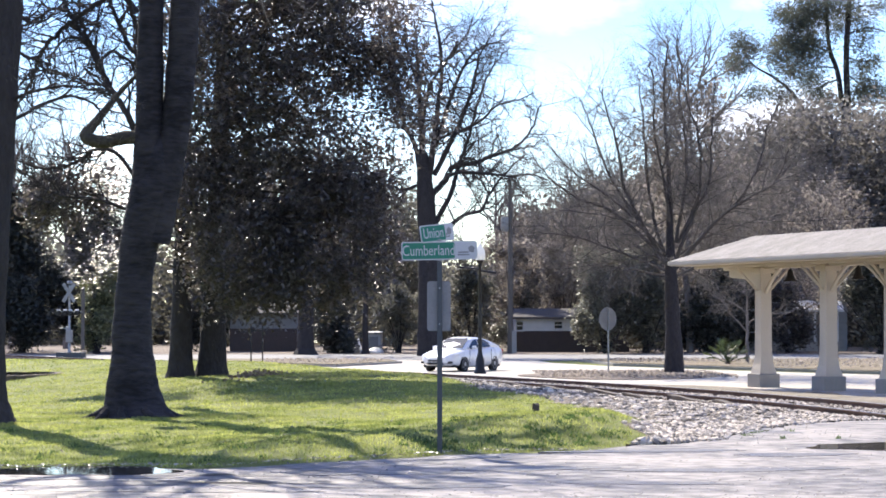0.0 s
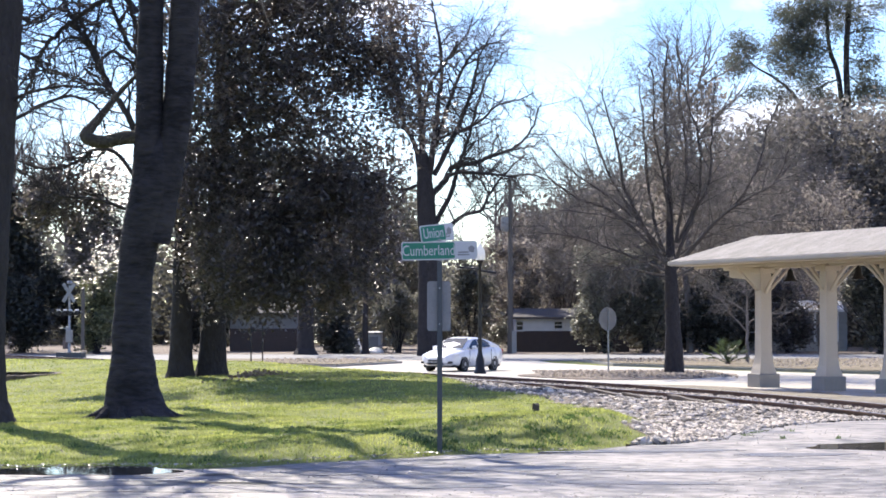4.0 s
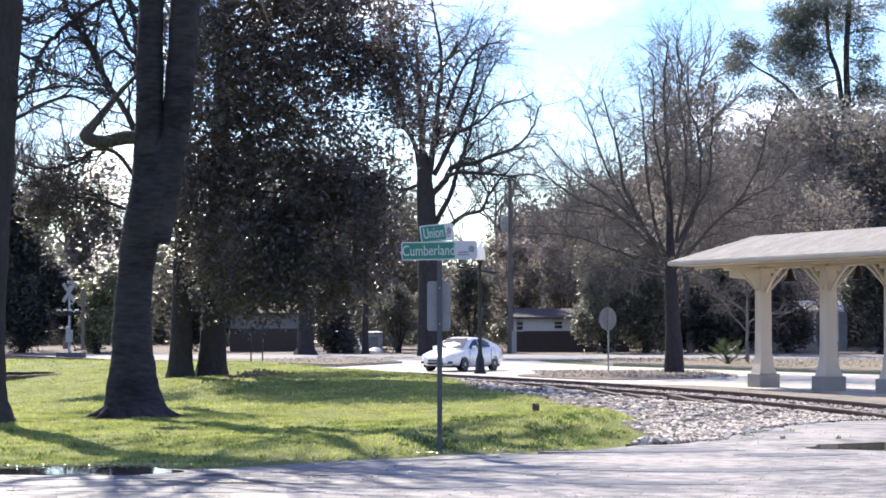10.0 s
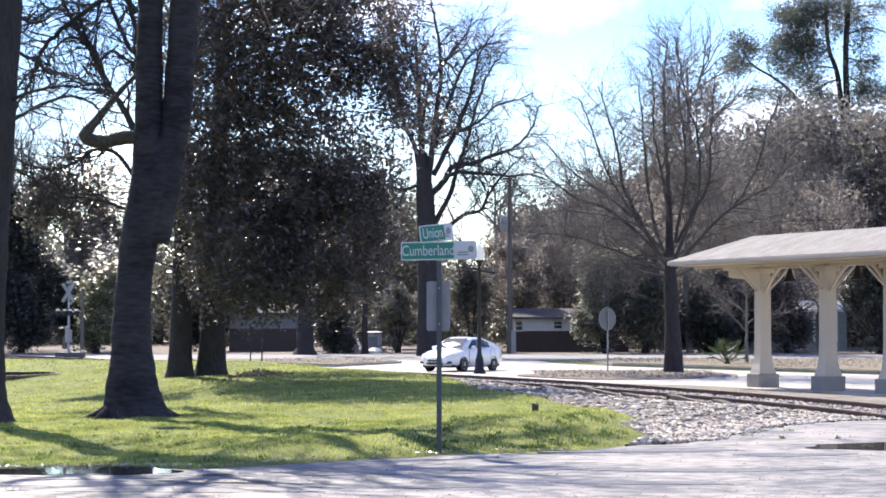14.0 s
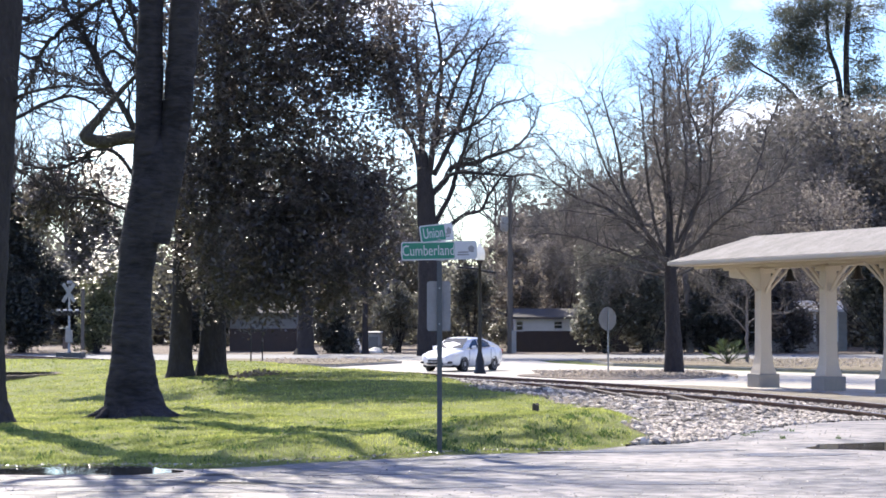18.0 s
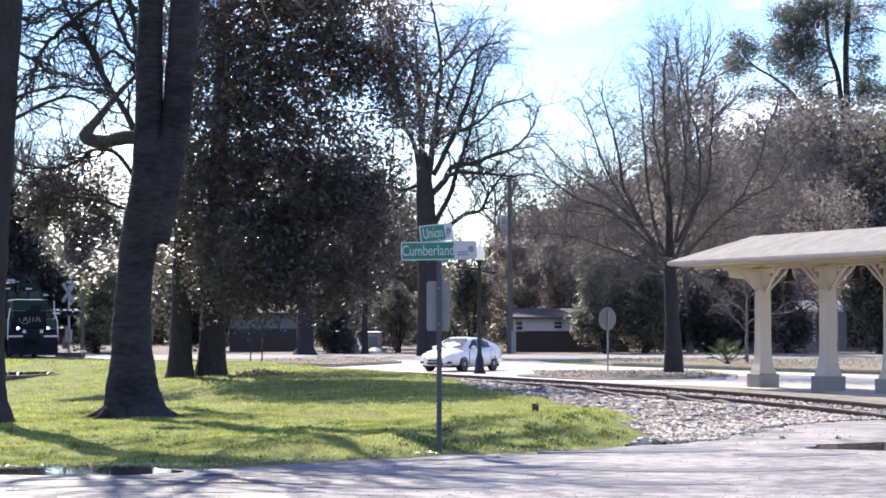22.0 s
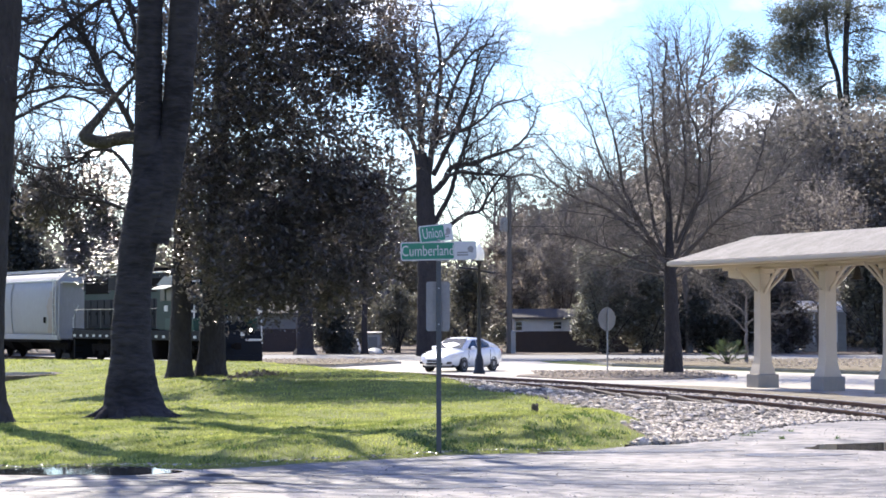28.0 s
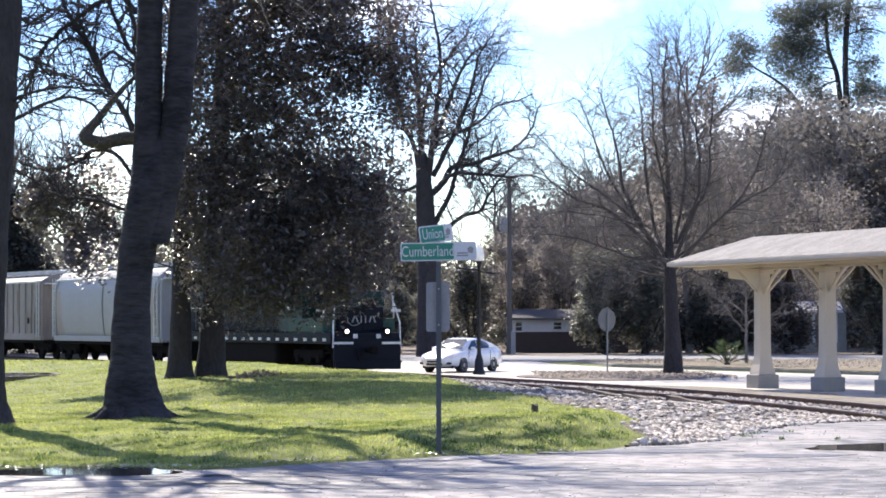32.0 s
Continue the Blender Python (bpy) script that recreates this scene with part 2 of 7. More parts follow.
M_TAN = surface("rust-tinted hopper paint", (0.40, 0.36, 0.33), 0.7, col2=(0.24, 0.185, 0.14), scale=1.0, fine=10, bump=0.1, stretch=(1, 1, 0.25))
M_BRICK = surface("brown brick", (0.085, 0.063, 0.053), 0.85, col2=(0.048, 0.037, 0.033), scale=3, fine=30, bump=0.3, random_ob=0.3)
M_SIDING = surface("white siding", (0.62, 0.62, 0.60), 0.6, scale=2, fine=20, mix=0.2, random_ob=0.05)
# siding colour darkened to carry the shade of the trees
M_SHADESIDING = surface("siding greyed for tree shade", (0.26, 0.26, 0.25), 0.75, scale=2, fine=20, mix=0.3, random_ob=0.05)
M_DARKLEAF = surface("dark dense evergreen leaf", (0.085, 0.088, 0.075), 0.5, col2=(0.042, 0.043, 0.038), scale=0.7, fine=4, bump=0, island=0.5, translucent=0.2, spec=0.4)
M_HROOF = surface("dark roof shingle", (0.13, 0.122, 0.118), 0.95, spec=0.15, scale=2, fine=20, mix=0.4)
M_WIRE = surface("cable sheath", (0.02, 0.02, 0.02), 0.6, bump=0)
M_MULCH = surface("leaf litter", (0.25, 0.195, 0.145), 0.95, col2=(0.07, 0.052, 0.04), scale=1.2, fine=9, contrast=0.12, bump=0.9, bump_size=0.03)
M_STUMP = surface("weathered stump wood", (0.10, 0.08, 0.065), 0.9, col2=(0.04, 0.03, 0.025), scale=8, fine=40, bump=0.6, stretch=(2, 2, 0.4))
M_BOX = surface("grey signal cabinet", (0.32, 0.32, 0.31), 0.6, scale=3, fine=30, mix=0.3)


# ---- building helpers ----
class Shape:
    """A mesh put together from simple solids."""

    def __init__(self):
        self.v, self.f, self.smooth = [], [], []

    def add(self, verts, faces, m=None, smooth=False):
        k = len(self.v)
        self.v += [tuple(m @ Vector(p)) if m is not None else tuple(p) for p in verts]
        self.f += [tuple(i + k for i in face) for face in faces]
        self.smooth += [smooth] * len(faces)
        return self

    def box(self, cx, cy, cz, sx, sy, sz, m=None, bevel=0.0):
        hx, hy, hz, b = sx / 2, sy / 2, sz / 2, min(bevel, sx * 0.45, sy * 0.45, sz * 0.45)
        if b <= 0:
            pts = [(cx + i * hx, cy + j * hy, cz + k * hz) for k in (-1, 1) for i, j in ((-1, -1), (1, -1), (1, 1), (-1, 1))]
            return self.add(pts, [(3, 2, 1, 0), (4, 5, 6, 7), (0, 1, 5, 4), (1, 2, 6, 5), (2, 3, 7, 6), (3, 0, 4, 7)], m)
        bm = bmesh.new()
        bmesh.ops.create_cube(bm, size=1, matrix=Matrix.LocRotScale((cx, cy, cz), None, (sx, sy, sz)))
        bmesh.ops.bevel(bm, geom=bm.edges[:], offset=b, segments=2, affect="EDGES", profile=0.5)
        bm.verts.index_update()
        self.add([v.co for v in bm.verts], [[v.index for v in f.verts] for f in bm.faces], m)
        bm.free()
        return self

    def lathe(self, profile, m=None, n=16, smooth=True):
        """profile: (radius, height) from bottom to top, about the z axis."""
        pts, faces = [], []
        for r, z in profile:
            pts += [(r * math.cos(2 * math.pi * i / n), r * math.sin(2 * math.pi * i / n), z) for i in range(n)]
        for k in range(len(profile) - 1):
            for i in range(n):
                j = (i + 1) % n
                faces.append((k * n + i, k * n + j, (k + 1) * n + j, (k + 1) * n + i))
        self.add(pts, faces, m, smooth)
        self.add(pts[:n], [tuple(reversed(range(n)))], m)
        return self.add(pts[-n:], [tuple(range(n))], m)

    def tube(self, path, r, n=8, r2=None):
        path = [Vector(p) for p in path]
        pts, faces = [], []
        for i, p in enumerate(path):
            d = (path[min(i + 1, len(path) - 1)] - path[max(i - 1, 0)]).normalized()
            a = d.orthogonal().normalized() if i == 0 else (a - d * a.dot(d)).normalized()
            b = d.cross(a)
            rr = r if r2 is None else r + (r2 - r) * i / (len(path) - 1)
            pts += [p + (a * math.cos(2 * math.pi * k / n) + b * math.sin(2 * math.pi * k / n)) * rr for k in range(n)]
        for i in range(len(path) - 1):
            for k in range(n):
                j = (k + 1) % n
                faces.append((i * n + k, i * n + j, (i + 1) * n + j, (i + 1) * n + k))
        self.add(pts, faces, None, True)
        self.add(pts[:n], [tuple(reversed(range(n)))])
        return self.add(pts[-n:], [tuple(range(n))])

    def prism(self, outline, z0, z1, m=None):
        """An outline in x, y (counter-clockwise) drawn up from z0 to z1."""
        n = len(outline)
        pts = [(x, y, z0) for x, y in outline] + [(x, y, z1) for x, y in outline]
        faces = [tuple(reversed(range(n))), tuple(range(n, 2 * n))] + [(i, (i + 1) % n, n + (i + 1) % n, n + i) for i in range(n)]
        return self.add(pts, faces, m)

    def loft(self, rings, m=None, smooth=True, closed=True, caps=True):
        n = len(rings[0])
        pts = [p for r in rings for p in r]
        faces = []
        for k in range(len(rings) - 1):
            for i in range(n if closed else n - 1):
                j = (i + 1) % n
                faces.append((k * n + i, k * n + j, (k + 1) * n + j, (k + 1) * n + i))
        self.add(pts, faces, m, smooth)
        if caps:
            self.add(rings[0], [tuple(reversed(range(n)))], m)
            self.add(rings[-1], [tuple(range(n))], m)
        return self

    def mesh(self, name):
        me = bpy.data.meshes.new(name)
        me.from_pydata(self.v, [], self.f)
        me.polygons.foreach_set("use_smooth", self.smooth)
        me.update()
        return me


def part(name, shape, material, parent, label="", at=None):
    me = shape.mesh(name) if isinstance(shape, Shape) else shape
    if not me.materials:
        me.materials.append(material)
    ob = new(name, me)
    ob.parent = parent
    if at is not None:
        ob.matrix_basis = at
    if label:
        ob["label"] = label
    return ob


def thing(name, m, label, category, group="", kind=""):
    ob = new(name)
    ob.empty_display_size = 0.2
    ob.matrix_basis = m
    return tagged(ob, label, category, group, kind)


def setting(name, shape, material, label, category):
    me = shape.mesh(name) if isinstance(shape, Shape) else shape
    me.materials.append(material)
    return tagged(new(name, me), label, category, kind="structure")


def from_arrays(name, verts, faces, smooth=False):
    """A mesh from numpy arrays of alike faces."""
    me = bpy.data.meshes.new(name)
    nf, k = faces.shape
    me.vertices.add(len(verts))
    me.vertices.foreach_set("co", verts.astype(np.float32).ravel())
    me.loops.add(nf * k)
    me.loops.foreach_set("vertex_index", faces.astype(np.int32).ravel())
    me.polygons.add(nf)
    me.polygons.foreach_set("loop_start", np.arange(0, nf * k, k, dtype=np.int32))
    me.polygons.foreach_set("loop_total", np.full(nf, k, dtype=np.int32))
    me.polygons.foreach_set("use_smooth", np.full(nf, smooth))
    me.update(calc_edges=True)
    return me


def tubes(name, segs, sides):
    """Tapered tubes from rows of start, end, start radius, end radius."""
    s = np.array(segs, dtype=float)
    p, q, r0, r1 = s[:, 0:3], s[:, 3:6], s[:, 6], s[:, 7]
    d = q - p
    d /= np.maximum(np.linalg.norm(d, axis=1, keepdims=True), 1e-6)
    ref = np.where(np.abs(d[:, 2:3]) > 0.9, np.array([[1.0, 0, 0]]), np.array([[0, 0, 1.0]]))
    a = np.cross(d, ref)
    a /= np.linalg.norm(a, axis=1, keepdims=True)
    b = np.cross(d, a)
    ang = np.arange(sides) * 2 * np.pi / sides
    ring = a[:, None, :] * np.cos(ang)[None, :, None] + b[:, None, :] * np.sin(ang)[None, :, None]
    low = p[:, None, :] + ring * r0[:, None, None]
    top = q[:, None, :] + ring * r1[:, None, None]
    verts = np.concatenate([low, top], axis=1).reshape(-1, 3)
    base = (np.arange(len(s)) * 2 * sides)[:, None]
    i = np.arange(sides)
    j = (i + 1) % sides
    faces = np.stack([base + i, base + j, base + sides + j, base + sides + i], axis=2).reshape(-1, 4)
    return from_arrays(name, verts, faces, True)


def leaves(name, centres, length, width, rng, droop=0.0, spread=0.35, up=0.0, flat=0.7, face=(0, 0), bend=0.18):
    """One folded, pointed leaf at each centre."""
    n = len(centres)
    d = rng.normal(size=(n, 3))
    d[:, 2] = d[:, 2] * flat - droop
    if up >= 3:
        tilt = np.array([face[0], face[1], 1.0]) / math.hypot(face[0], face[1], 1.0)
        d -= (d @ tilt)[:, None] * tilt * 0.85
    d /= np.linalg.norm(d, axis=1, keepdims=True)
    u = rng.normal(size=(n, 3))
    u += np.array([face[0], face[1], 1.0]) * up
    side = np.cross(d, u)
    side /= np.maximum(np.linalg.norm(side, axis=1, keepdims=True), 1e-6)
    nor = np.cross(side, d)
    size = (1 + spread * rng.uniform(-1, 1, size=(n, 1)))
    L, W = d * length * size, side * width * 0.5 * size
    fold = nor * width * bend
    verts = np.stack([centres - L * 0.5, centres + W + fold, centres + L * 0.5, centres - W + fold], axis=1).reshape(-1, 3)
    k = (np.arange(n) * 4)[:, None]
    faces = np.concatenate([k + np.array([[0, 1, 2]]), k + np.array([[0, 2, 3]])], axis=0)
    return from_arrays(name, verts, faces)


def grow(rng, segs, tips, p, d, length, r, level, shape):
    """A limb that wavers, tapers and throws off smaller ones. shape: steps, wiggle, lift, children, angle, ratio, depth."""
    steps = max(2, int(shape["steps"] * (0.6 if level else 1)))
    p, d = np.array(p, float), np.array(d, float)
    d /= np.linalg.norm(d)
    r_end = r * (0.35 if level < shape["depth"] else 0.2)
    kids = []
    for i in range(steps):
        d = d + rng.normal(size=3) * shape["wiggle"] + np.array([0, 0, shape["lift"] * (0.4 if level == 0 else 1)])
        d /= np.linalg.norm(d)
        q = p + d * length / steps
        t0, t1 = i / steps, (i + 1) / steps
        segs[min(level, 3)].append((*p, *q, r + (r_end - r) * t0, r + (r_end - r) * t1))
        p = q
        if i >= shape.get("clear", 1) or level:
            kids.append((p.copy(), d.copy(), r + (r_end - r) * t1))
    tips.append(p)
    if level >= shape["depth"]:
        return
    n = shape["children"][min(level, len(shape["children"]) - 1)]
    for k in range(n):
        c, cd, cr = kids[int((k + rng.uniform(0.2, 0.9)) / n * len(kids)) % len(kids)]
        side = np.cross(cd, rng.normal(size=3))
        side /= np.linalg.norm(side)
        a = radians(shape["angle"] * rng.uniform(0.6, 1.3))
        nd = cd * math.cos(a) + side * math.sin(a)
        grow(rng, segs, tips, c, nd, length * shape["ratio"] * rng.uniform(0.7, 1.2), min(cr * 0.75, r * 0.6), level + 1, shape)


def limb(segs, pts, r0, r1, wob=0.0, rng=None):
    """A main stem along given points."""
    n = len(pts) - 1
    pts = [np.array(p, float) for p in pts]
    for i in range(n):
        segs.append((*pts[i], *pts[i + 1], r0 + (r1 - r0) * i / n, r0 + (r1 - r0) * (i + 1) / n))


def curve_points(pts, n):
    """n points along a smooth curve through pts."""
    pts = [np.array(p, float) for p in pts]
    out = []
    m = len(pts) - 1
    for k in range(n):
        u = k / (n - 1) * m
        i = min(int(u), m - 1)
        t = u - i
        p0, p1, p2, p3 = pts[max(i - 1, 0)], pts[i], pts[i + 1], pts[min(i + 2, m)]
        out.append(0.5 * (2 * p1 + (p2 - p0) * t + (2 * p0 - 5 * p1 + 4 * p2 - p3) * t * t + (3 * p1 - p0 - 3 * p2 + p3) * t ** 3))
    return out


# ---- lie of the land ----
FLAT = -0.42
EDGE_X = [-200, -5, -2.4, 0, 1.53, 2.4, 3.17, 4.9, 7.0, 9.1, 14, 60, 200]
EDGE_Y = [23.5, 24.9, 25.2, 27.6, 28.3, 29.6, 30.5, 36.0, 41.9, 46.3, 56, 66, 90]
RIDGE = [(6, 33, -0.05), (2.6, 38, 0.03), (0.2, 50, 0.14), (-2.5, 60, 0.24), (-7.0, 75, 0.28), (-13.5, 88, 0.12), (-22, 104, -0.1), (-40, 140, -0.4)]


def smooth(a, b, v):
    t = np.clip((v - a) / (b - a), 0, 1)
    return t * t * (3 - 2 * t)


def street_edge(x):
    return np.interp(x, EDGE_X, EDGE_Y)


# the track: heading falls from 28.5 degrees to nothing as it nears
HEAD_Y = [-200, -130, -105, -85, -75, -62, -50, -40, -25]
HEAD_A = [28.5, 28.5, 28.5, 25.5, 22.5, 17, 10, 4, 0]
STEP = 0.25


def lay(sign, n):
    x, y, out = -2.9, 85.4, []
    for _ in range(n):
        a = radians(float(np.interp(-y, HEAD_Y, HEAD_A)))
        x, y = x + sign * math.sin(a) * STEP, y - sign * math.cos(a) * STEP
        out.append((x, y))
    return out


_back = lay(-1, 1200)
TRACK = np.array(_back[::-1] + [(-2.9, 85.4)] + lay(1, 260))
TRACK_S = (np.arange(len(TRACK)) - len(_back)) * STEP
RAIL_Z = -0.29


def on_track(s):
    return float(np.interp(s, TRACK_S, TRACK[:, 0])), float(np.interp(s, TRACK_S, TRACK[:, 1]))


def heading(s):
    (x0, y0), (x1, y1) = on_track(s - 0.5), on_track(s + 0.5)
    return math.atan2(x1 - x0, -(y1 - y0))


def track_gap(x, y):
    """Sideways distance from the track's middle (positive on the far side), for arrays."""
    tx = np.interp(-y, -TRACK[:, 1], TRACK[:, 0])
    a = np.radians(np.interp(-y, HEAD_Y, HEAD_A))
    return (x - tx) * np.cos(a)


def land(x, y):
    x, y = np.asarray(x, float), np.asarray(y, float)
    z = FLAT * smooth(30, 52, y) * np.ones_like(x)
    best, rz = np.full(np.broadcast(x, y).shape, 1e9), np.zeros(np.broadcast(x, y).shape)
    for (ax, ay, az), (bx, by, bz) in zip(RIDGE, RIDGE[1:]):
        t = np.clip(((x - ax) * (bx - ax) + (y - ay) * (by - ay)) / ((bx - ax) ** 2 + (by - ay) ** 2), 0, 1)
        d = np.hypot(x - ax - t * (bx - ax), y - ay - t * (by - ay))
        rz = np.where(d < best, az + t * (bz - az), rz)
        best = np.minimum(best, d)
    near = np.where(track_gap(x, y) < -4, 9.0, 5.0)
    hump = np.exp(-(best / near) ** 2) * smooth(0, 5, y - street_edge(x) - 0.3)
    z = z + (rz - z) * hump
    lift = y - street_edge(x)
    z = z + (0.13 + 0.20 * smooth(-1.5, 1.2, x)) * smooth(0.1, 1.8 + 1.2 * smooth(-1.5, 1.2, x), lift) * (1 - smooth(4, 10, lift)) * smooth(-4.5, -1.5, x) * (1 - smooth(2.2, 3.6, x))
    gap = track_gap(x, y)
    cut = 1 - np.where(gap < 0, smooth(3.2, 7.6, -gap), smooth(2.2, 5.0, gap))
    z = z + (FLAT - 0.06 - z) * cut * smooth(41, 56, y)
    rough = np.sin(x * 1.7 + y * 0.6) * np.sin(y * 1.1 - x * 0.4) * 0.02 + np.sin(x * 0.5 + 1) * np.sin(y * 0.31) * 0.03
    rough = rough + 0.022 * np.sin(x * 3.1 + 1.3 * np.sin(y * 0.9)) * np.sin(y * 2.3 + 1.1 * np.sin(x * 1.3)) + 0.014 * np.sin(x * 5.7 - y * 3.3) * np.sin(y * 4.1 + 1.7)
    return z + rough * smooth(0, 3, y - street_edge(x)) * (1 - cut) * (1 - smooth(70, 90, y)) * (gap < 0)


def height(x, y):
    return float(land(np.array([x]), np.array([y]))[0])


def sheet(name, xs, ys, zfun):
    X, Y = np.meshgrid(xs, ys)
    Z = zfun(X, Y)
    verts = np.stack([X, Y, Z], axis=2).reshape(-1, 3)
    nx, ny = len(xs), len(ys)
    i, j = np.meshgrid(np.arange(nx - 1), np.arange(ny - 1))
    k = (j * nx + i).ravel()
    return from_arrays(name, verts, np.stack([k, k + 1, k + nx + 1, k + nx], axis=1), True)


def ground_height(x, y):
    z = land(x, y)
    return z - 0.08 * smooth(0.1, 0.6, street_edge(x) - y)


far_steps = [-2500, -900, -350, -160, -90, -60]
xs = np.array(far_steps + list(np.arange(-45, 45.1, 0.5)) + [-v for v in far_steps[::-1]])
ys = np.array([-2500, -600, -150, -40, -10, 10] + list(np.arange(20, 70, 0.4)) + list(np.arange(70, 150, 1.0)) + [160, 200, 300, 700, 2500])
setting("ground", sheet("ground", xs, ys, ground_height), M_GROUND, "green winter lawn with a low mound", "ground")

# the street in the foreground
sx = np.concatenate([[-200, -90, -40, -20], np.arange(-10, 16, 0.25), [25, 40, 90, 200]])
sv = np.concatenate([[0, 0.012, 0.025, 0.04], np.linspace(0.06, 0.5, 30), [0.7, 1.0]])
SX, SV = np.meshgrid(sx, sv)
ragged = 0.10 * np.sin(SX * 3.1) + 0.07 * np.sin(SX * 7.7 + 1)
SY = (street_edge(SX) + ragged) * (1 - SV) + SV * -30
SZ = land(SX, np.minimum(SY, street_edge(SX))) + 0.012 - 0.03 * (SV == 0)
nx, ny = SX.shape[1], SX.shape[0]
gi, gj = np.meshgrid(np.arange(nx - 1), np.arange(ny - 1))
gk = (gj * nx + gi).ravel()
setting("street", from_arrays("street", np.stack([SX, SY, SZ], axis=2).reshape(-1, 3), np.stack([gk, gk + nx, gk + nx + 1, gk + 1], axis=1), True),
        M_STREET, "worn damp grey asphalt street", "street")


def slab(name, outline, top, material, label, category, thick=0.1):
    return setting(name, Shape().prism(outline, top - thick, top), material, label, category)


def beside_track(gap, y0, y1, n):
    """Points at a sideways distance from the track's middle, from y0 to y1."""
    out = []
    for k in range(n):
        y = y0 + (y1 - y0) * k / (n - 1)
        x = float(np.interp(-y, -TRACK[:, 1], TRACK[:, 0]))
        a = radians(float(np.interp(-y, HEAD_Y, HEAD_A)))
        out.append((x + gap * math.cos(a), y + gap * math.sin(a)))
    return out


# the far road, the open lot where the car waits, and the walkway by the shelter
slab("road", [(-150, 119), (150, 119), (150, 141), (-150, 141)], FLAT + 0.03, M_ROAD, "pale sunlit asphalt road", "road")
lot = [(-3.2, 119.0)] + beside_track(2.2, 97, 43, 20) + [(24, 43), (26, 82), (19.2, 82.5), (12.7, 93), (7.4, 104), (5.4, 112), (5.0, 119)]
slab("pavement", list(reversed(lot)) if sum(a[0] * b[1] - b[0] * a[1] for a, b in zip(lot, lot[1:] + lot[:1])) < 0 else lot,
     FLAT + 0.02, M_WALKWAY, "sun-bleached concrete lot beside the track", "pavement")

# tan gravel strip, its darker tone partly standing in for the shelter's shadow
shoulder = beside_track(2.4, 74, 43, 14) + [(x + 0.5 * math.sin(y * 1.1), y) for x, y in reversed(beside_track(4.6, 70, 43, 12))]
slab("shoulder", list(reversed(shoulder)) if sum(a[0] * b[1] - b[0] * a[1] for a, b in zip(shoulder, shoulder[1:] + shoulder[:1])) < 0 else shoulder,
     FLAT + 0.03, M_SHOULDER, "tan gravel shoulder beside the track, darkened for the shelter's shade", "shoulder")

slab("wood_floor", [(-150, 141.3), (150, 141.3), (150, 230), (-150, 230)], FLAT + 0.04, M_MULCH, "brown leaf litter under the wood", "wood floor")


def island(outline, label, material, rise=0.12):
    """A raised bed within a kerb."""
    area = sum(a[0] * b[1] - b[0] * a[1] for a, b in zip(outline, outline[1:] + outline[:1]))
    if area < 0:
        outline = outline[::-1]
    kerb = setting("kerb", Shape().prism(outline, FLAT - 0.05, FLAT + rise), M_KERB, "grey concrete kerb", "kerb")
    cx, cy = sum(p[0] for p in outline) / len(outline), sum(p[1] for p in outline) / len(outline)
    inner = []
    for x, y in outline:
        d = math.hypot(x - cx, y - cy)
        k = max(0.0, 1 - 0.25 / d)
        inner.append((cx + (x - cx) * k, cy + (y - cy) * k))
    bed = setting("verge", Shape().prism(inner, FLAT, FLAT + rise + 0.03), material, label, "verge")
    return kerb, bed


island([(7.9, 105.2), (13.4, 94.2), (19.2, 83.5), (60, 84), (60, 117.5), (7.0, 117.5)], "dry brown grass verge inside a kerb", M_DRY)
island([(-2.0, 111), (-2.6, 115), (-6.5, 117.5), (-14, 117.5), (-9.6, 106.5), (-4.8, 101.5)], "thin dry grass verge inside a kerb", M_DRY)
slab("planting_bed", [(7.0 + 0.35 * math.sin(5 * a) + 3.6 * math.cos(a) + 1.5 * math.sin(a), 85.5 + 6.5 * math.sin(a) - 1.2 * math.cos(a)) for a in np.linspace(0, 2 * math.pi, 40)[:-1]],
     FLAT + 0.05, M_MULCH, "leaf litter bed under the bare tree", "planting bed")


def blot(cx, cy, rx, ry, z, seed, turn=0.0, deep=0.02):
    r = random.Random(seed)
    ph = [r.uniform(0, 6.28) for _ in range(4)]
    pts = []
    for k in range(48):
        a = 2 * math.pi * k / 48
        w = 1 + 0.16 * math.sin(2 * a + ph[0]) + 0.12 * math.sin(3 * a + ph[1]) + 0.07 * math.sin(7 * a + ph[2])
        x, y = rx * w * math.cos(a), ry * w * math.sin(a)
        pts.append((cx + x * math.cos(turn) - y * math.sin(turn), cy + x * math.sin(turn) + y * math.cos(turn)))
    return Shape().prism(pts, z - deep, z)


setting("puddle", blot(-3.85, 24.25, 0.9, 0.85, 0.018, 3), M_WATER, "shallow rain puddle along the street's edge", "puddle")
setting("puddle", blot(6.0, 28.9, 1.35, 0.95, 0.018, 5, 0.3), M_WATER, "dark rain puddle on the asphalt", "puddle")
setting("mud_rim", blot(-12.95, 68.6, 1.12, 3.1, height(-12.95, 70.2) + 0.06, 8, deep=0.3), M_BED, "pale wet mud round the puddle", "mud")
setting("puddle", blot(-12.95, 68.6, 0.9, 2.5, height(-12.95, 70.2) + 0.068, 8, deep=0.3), M_WATER, "round rain puddle in the lawn", "puddle")

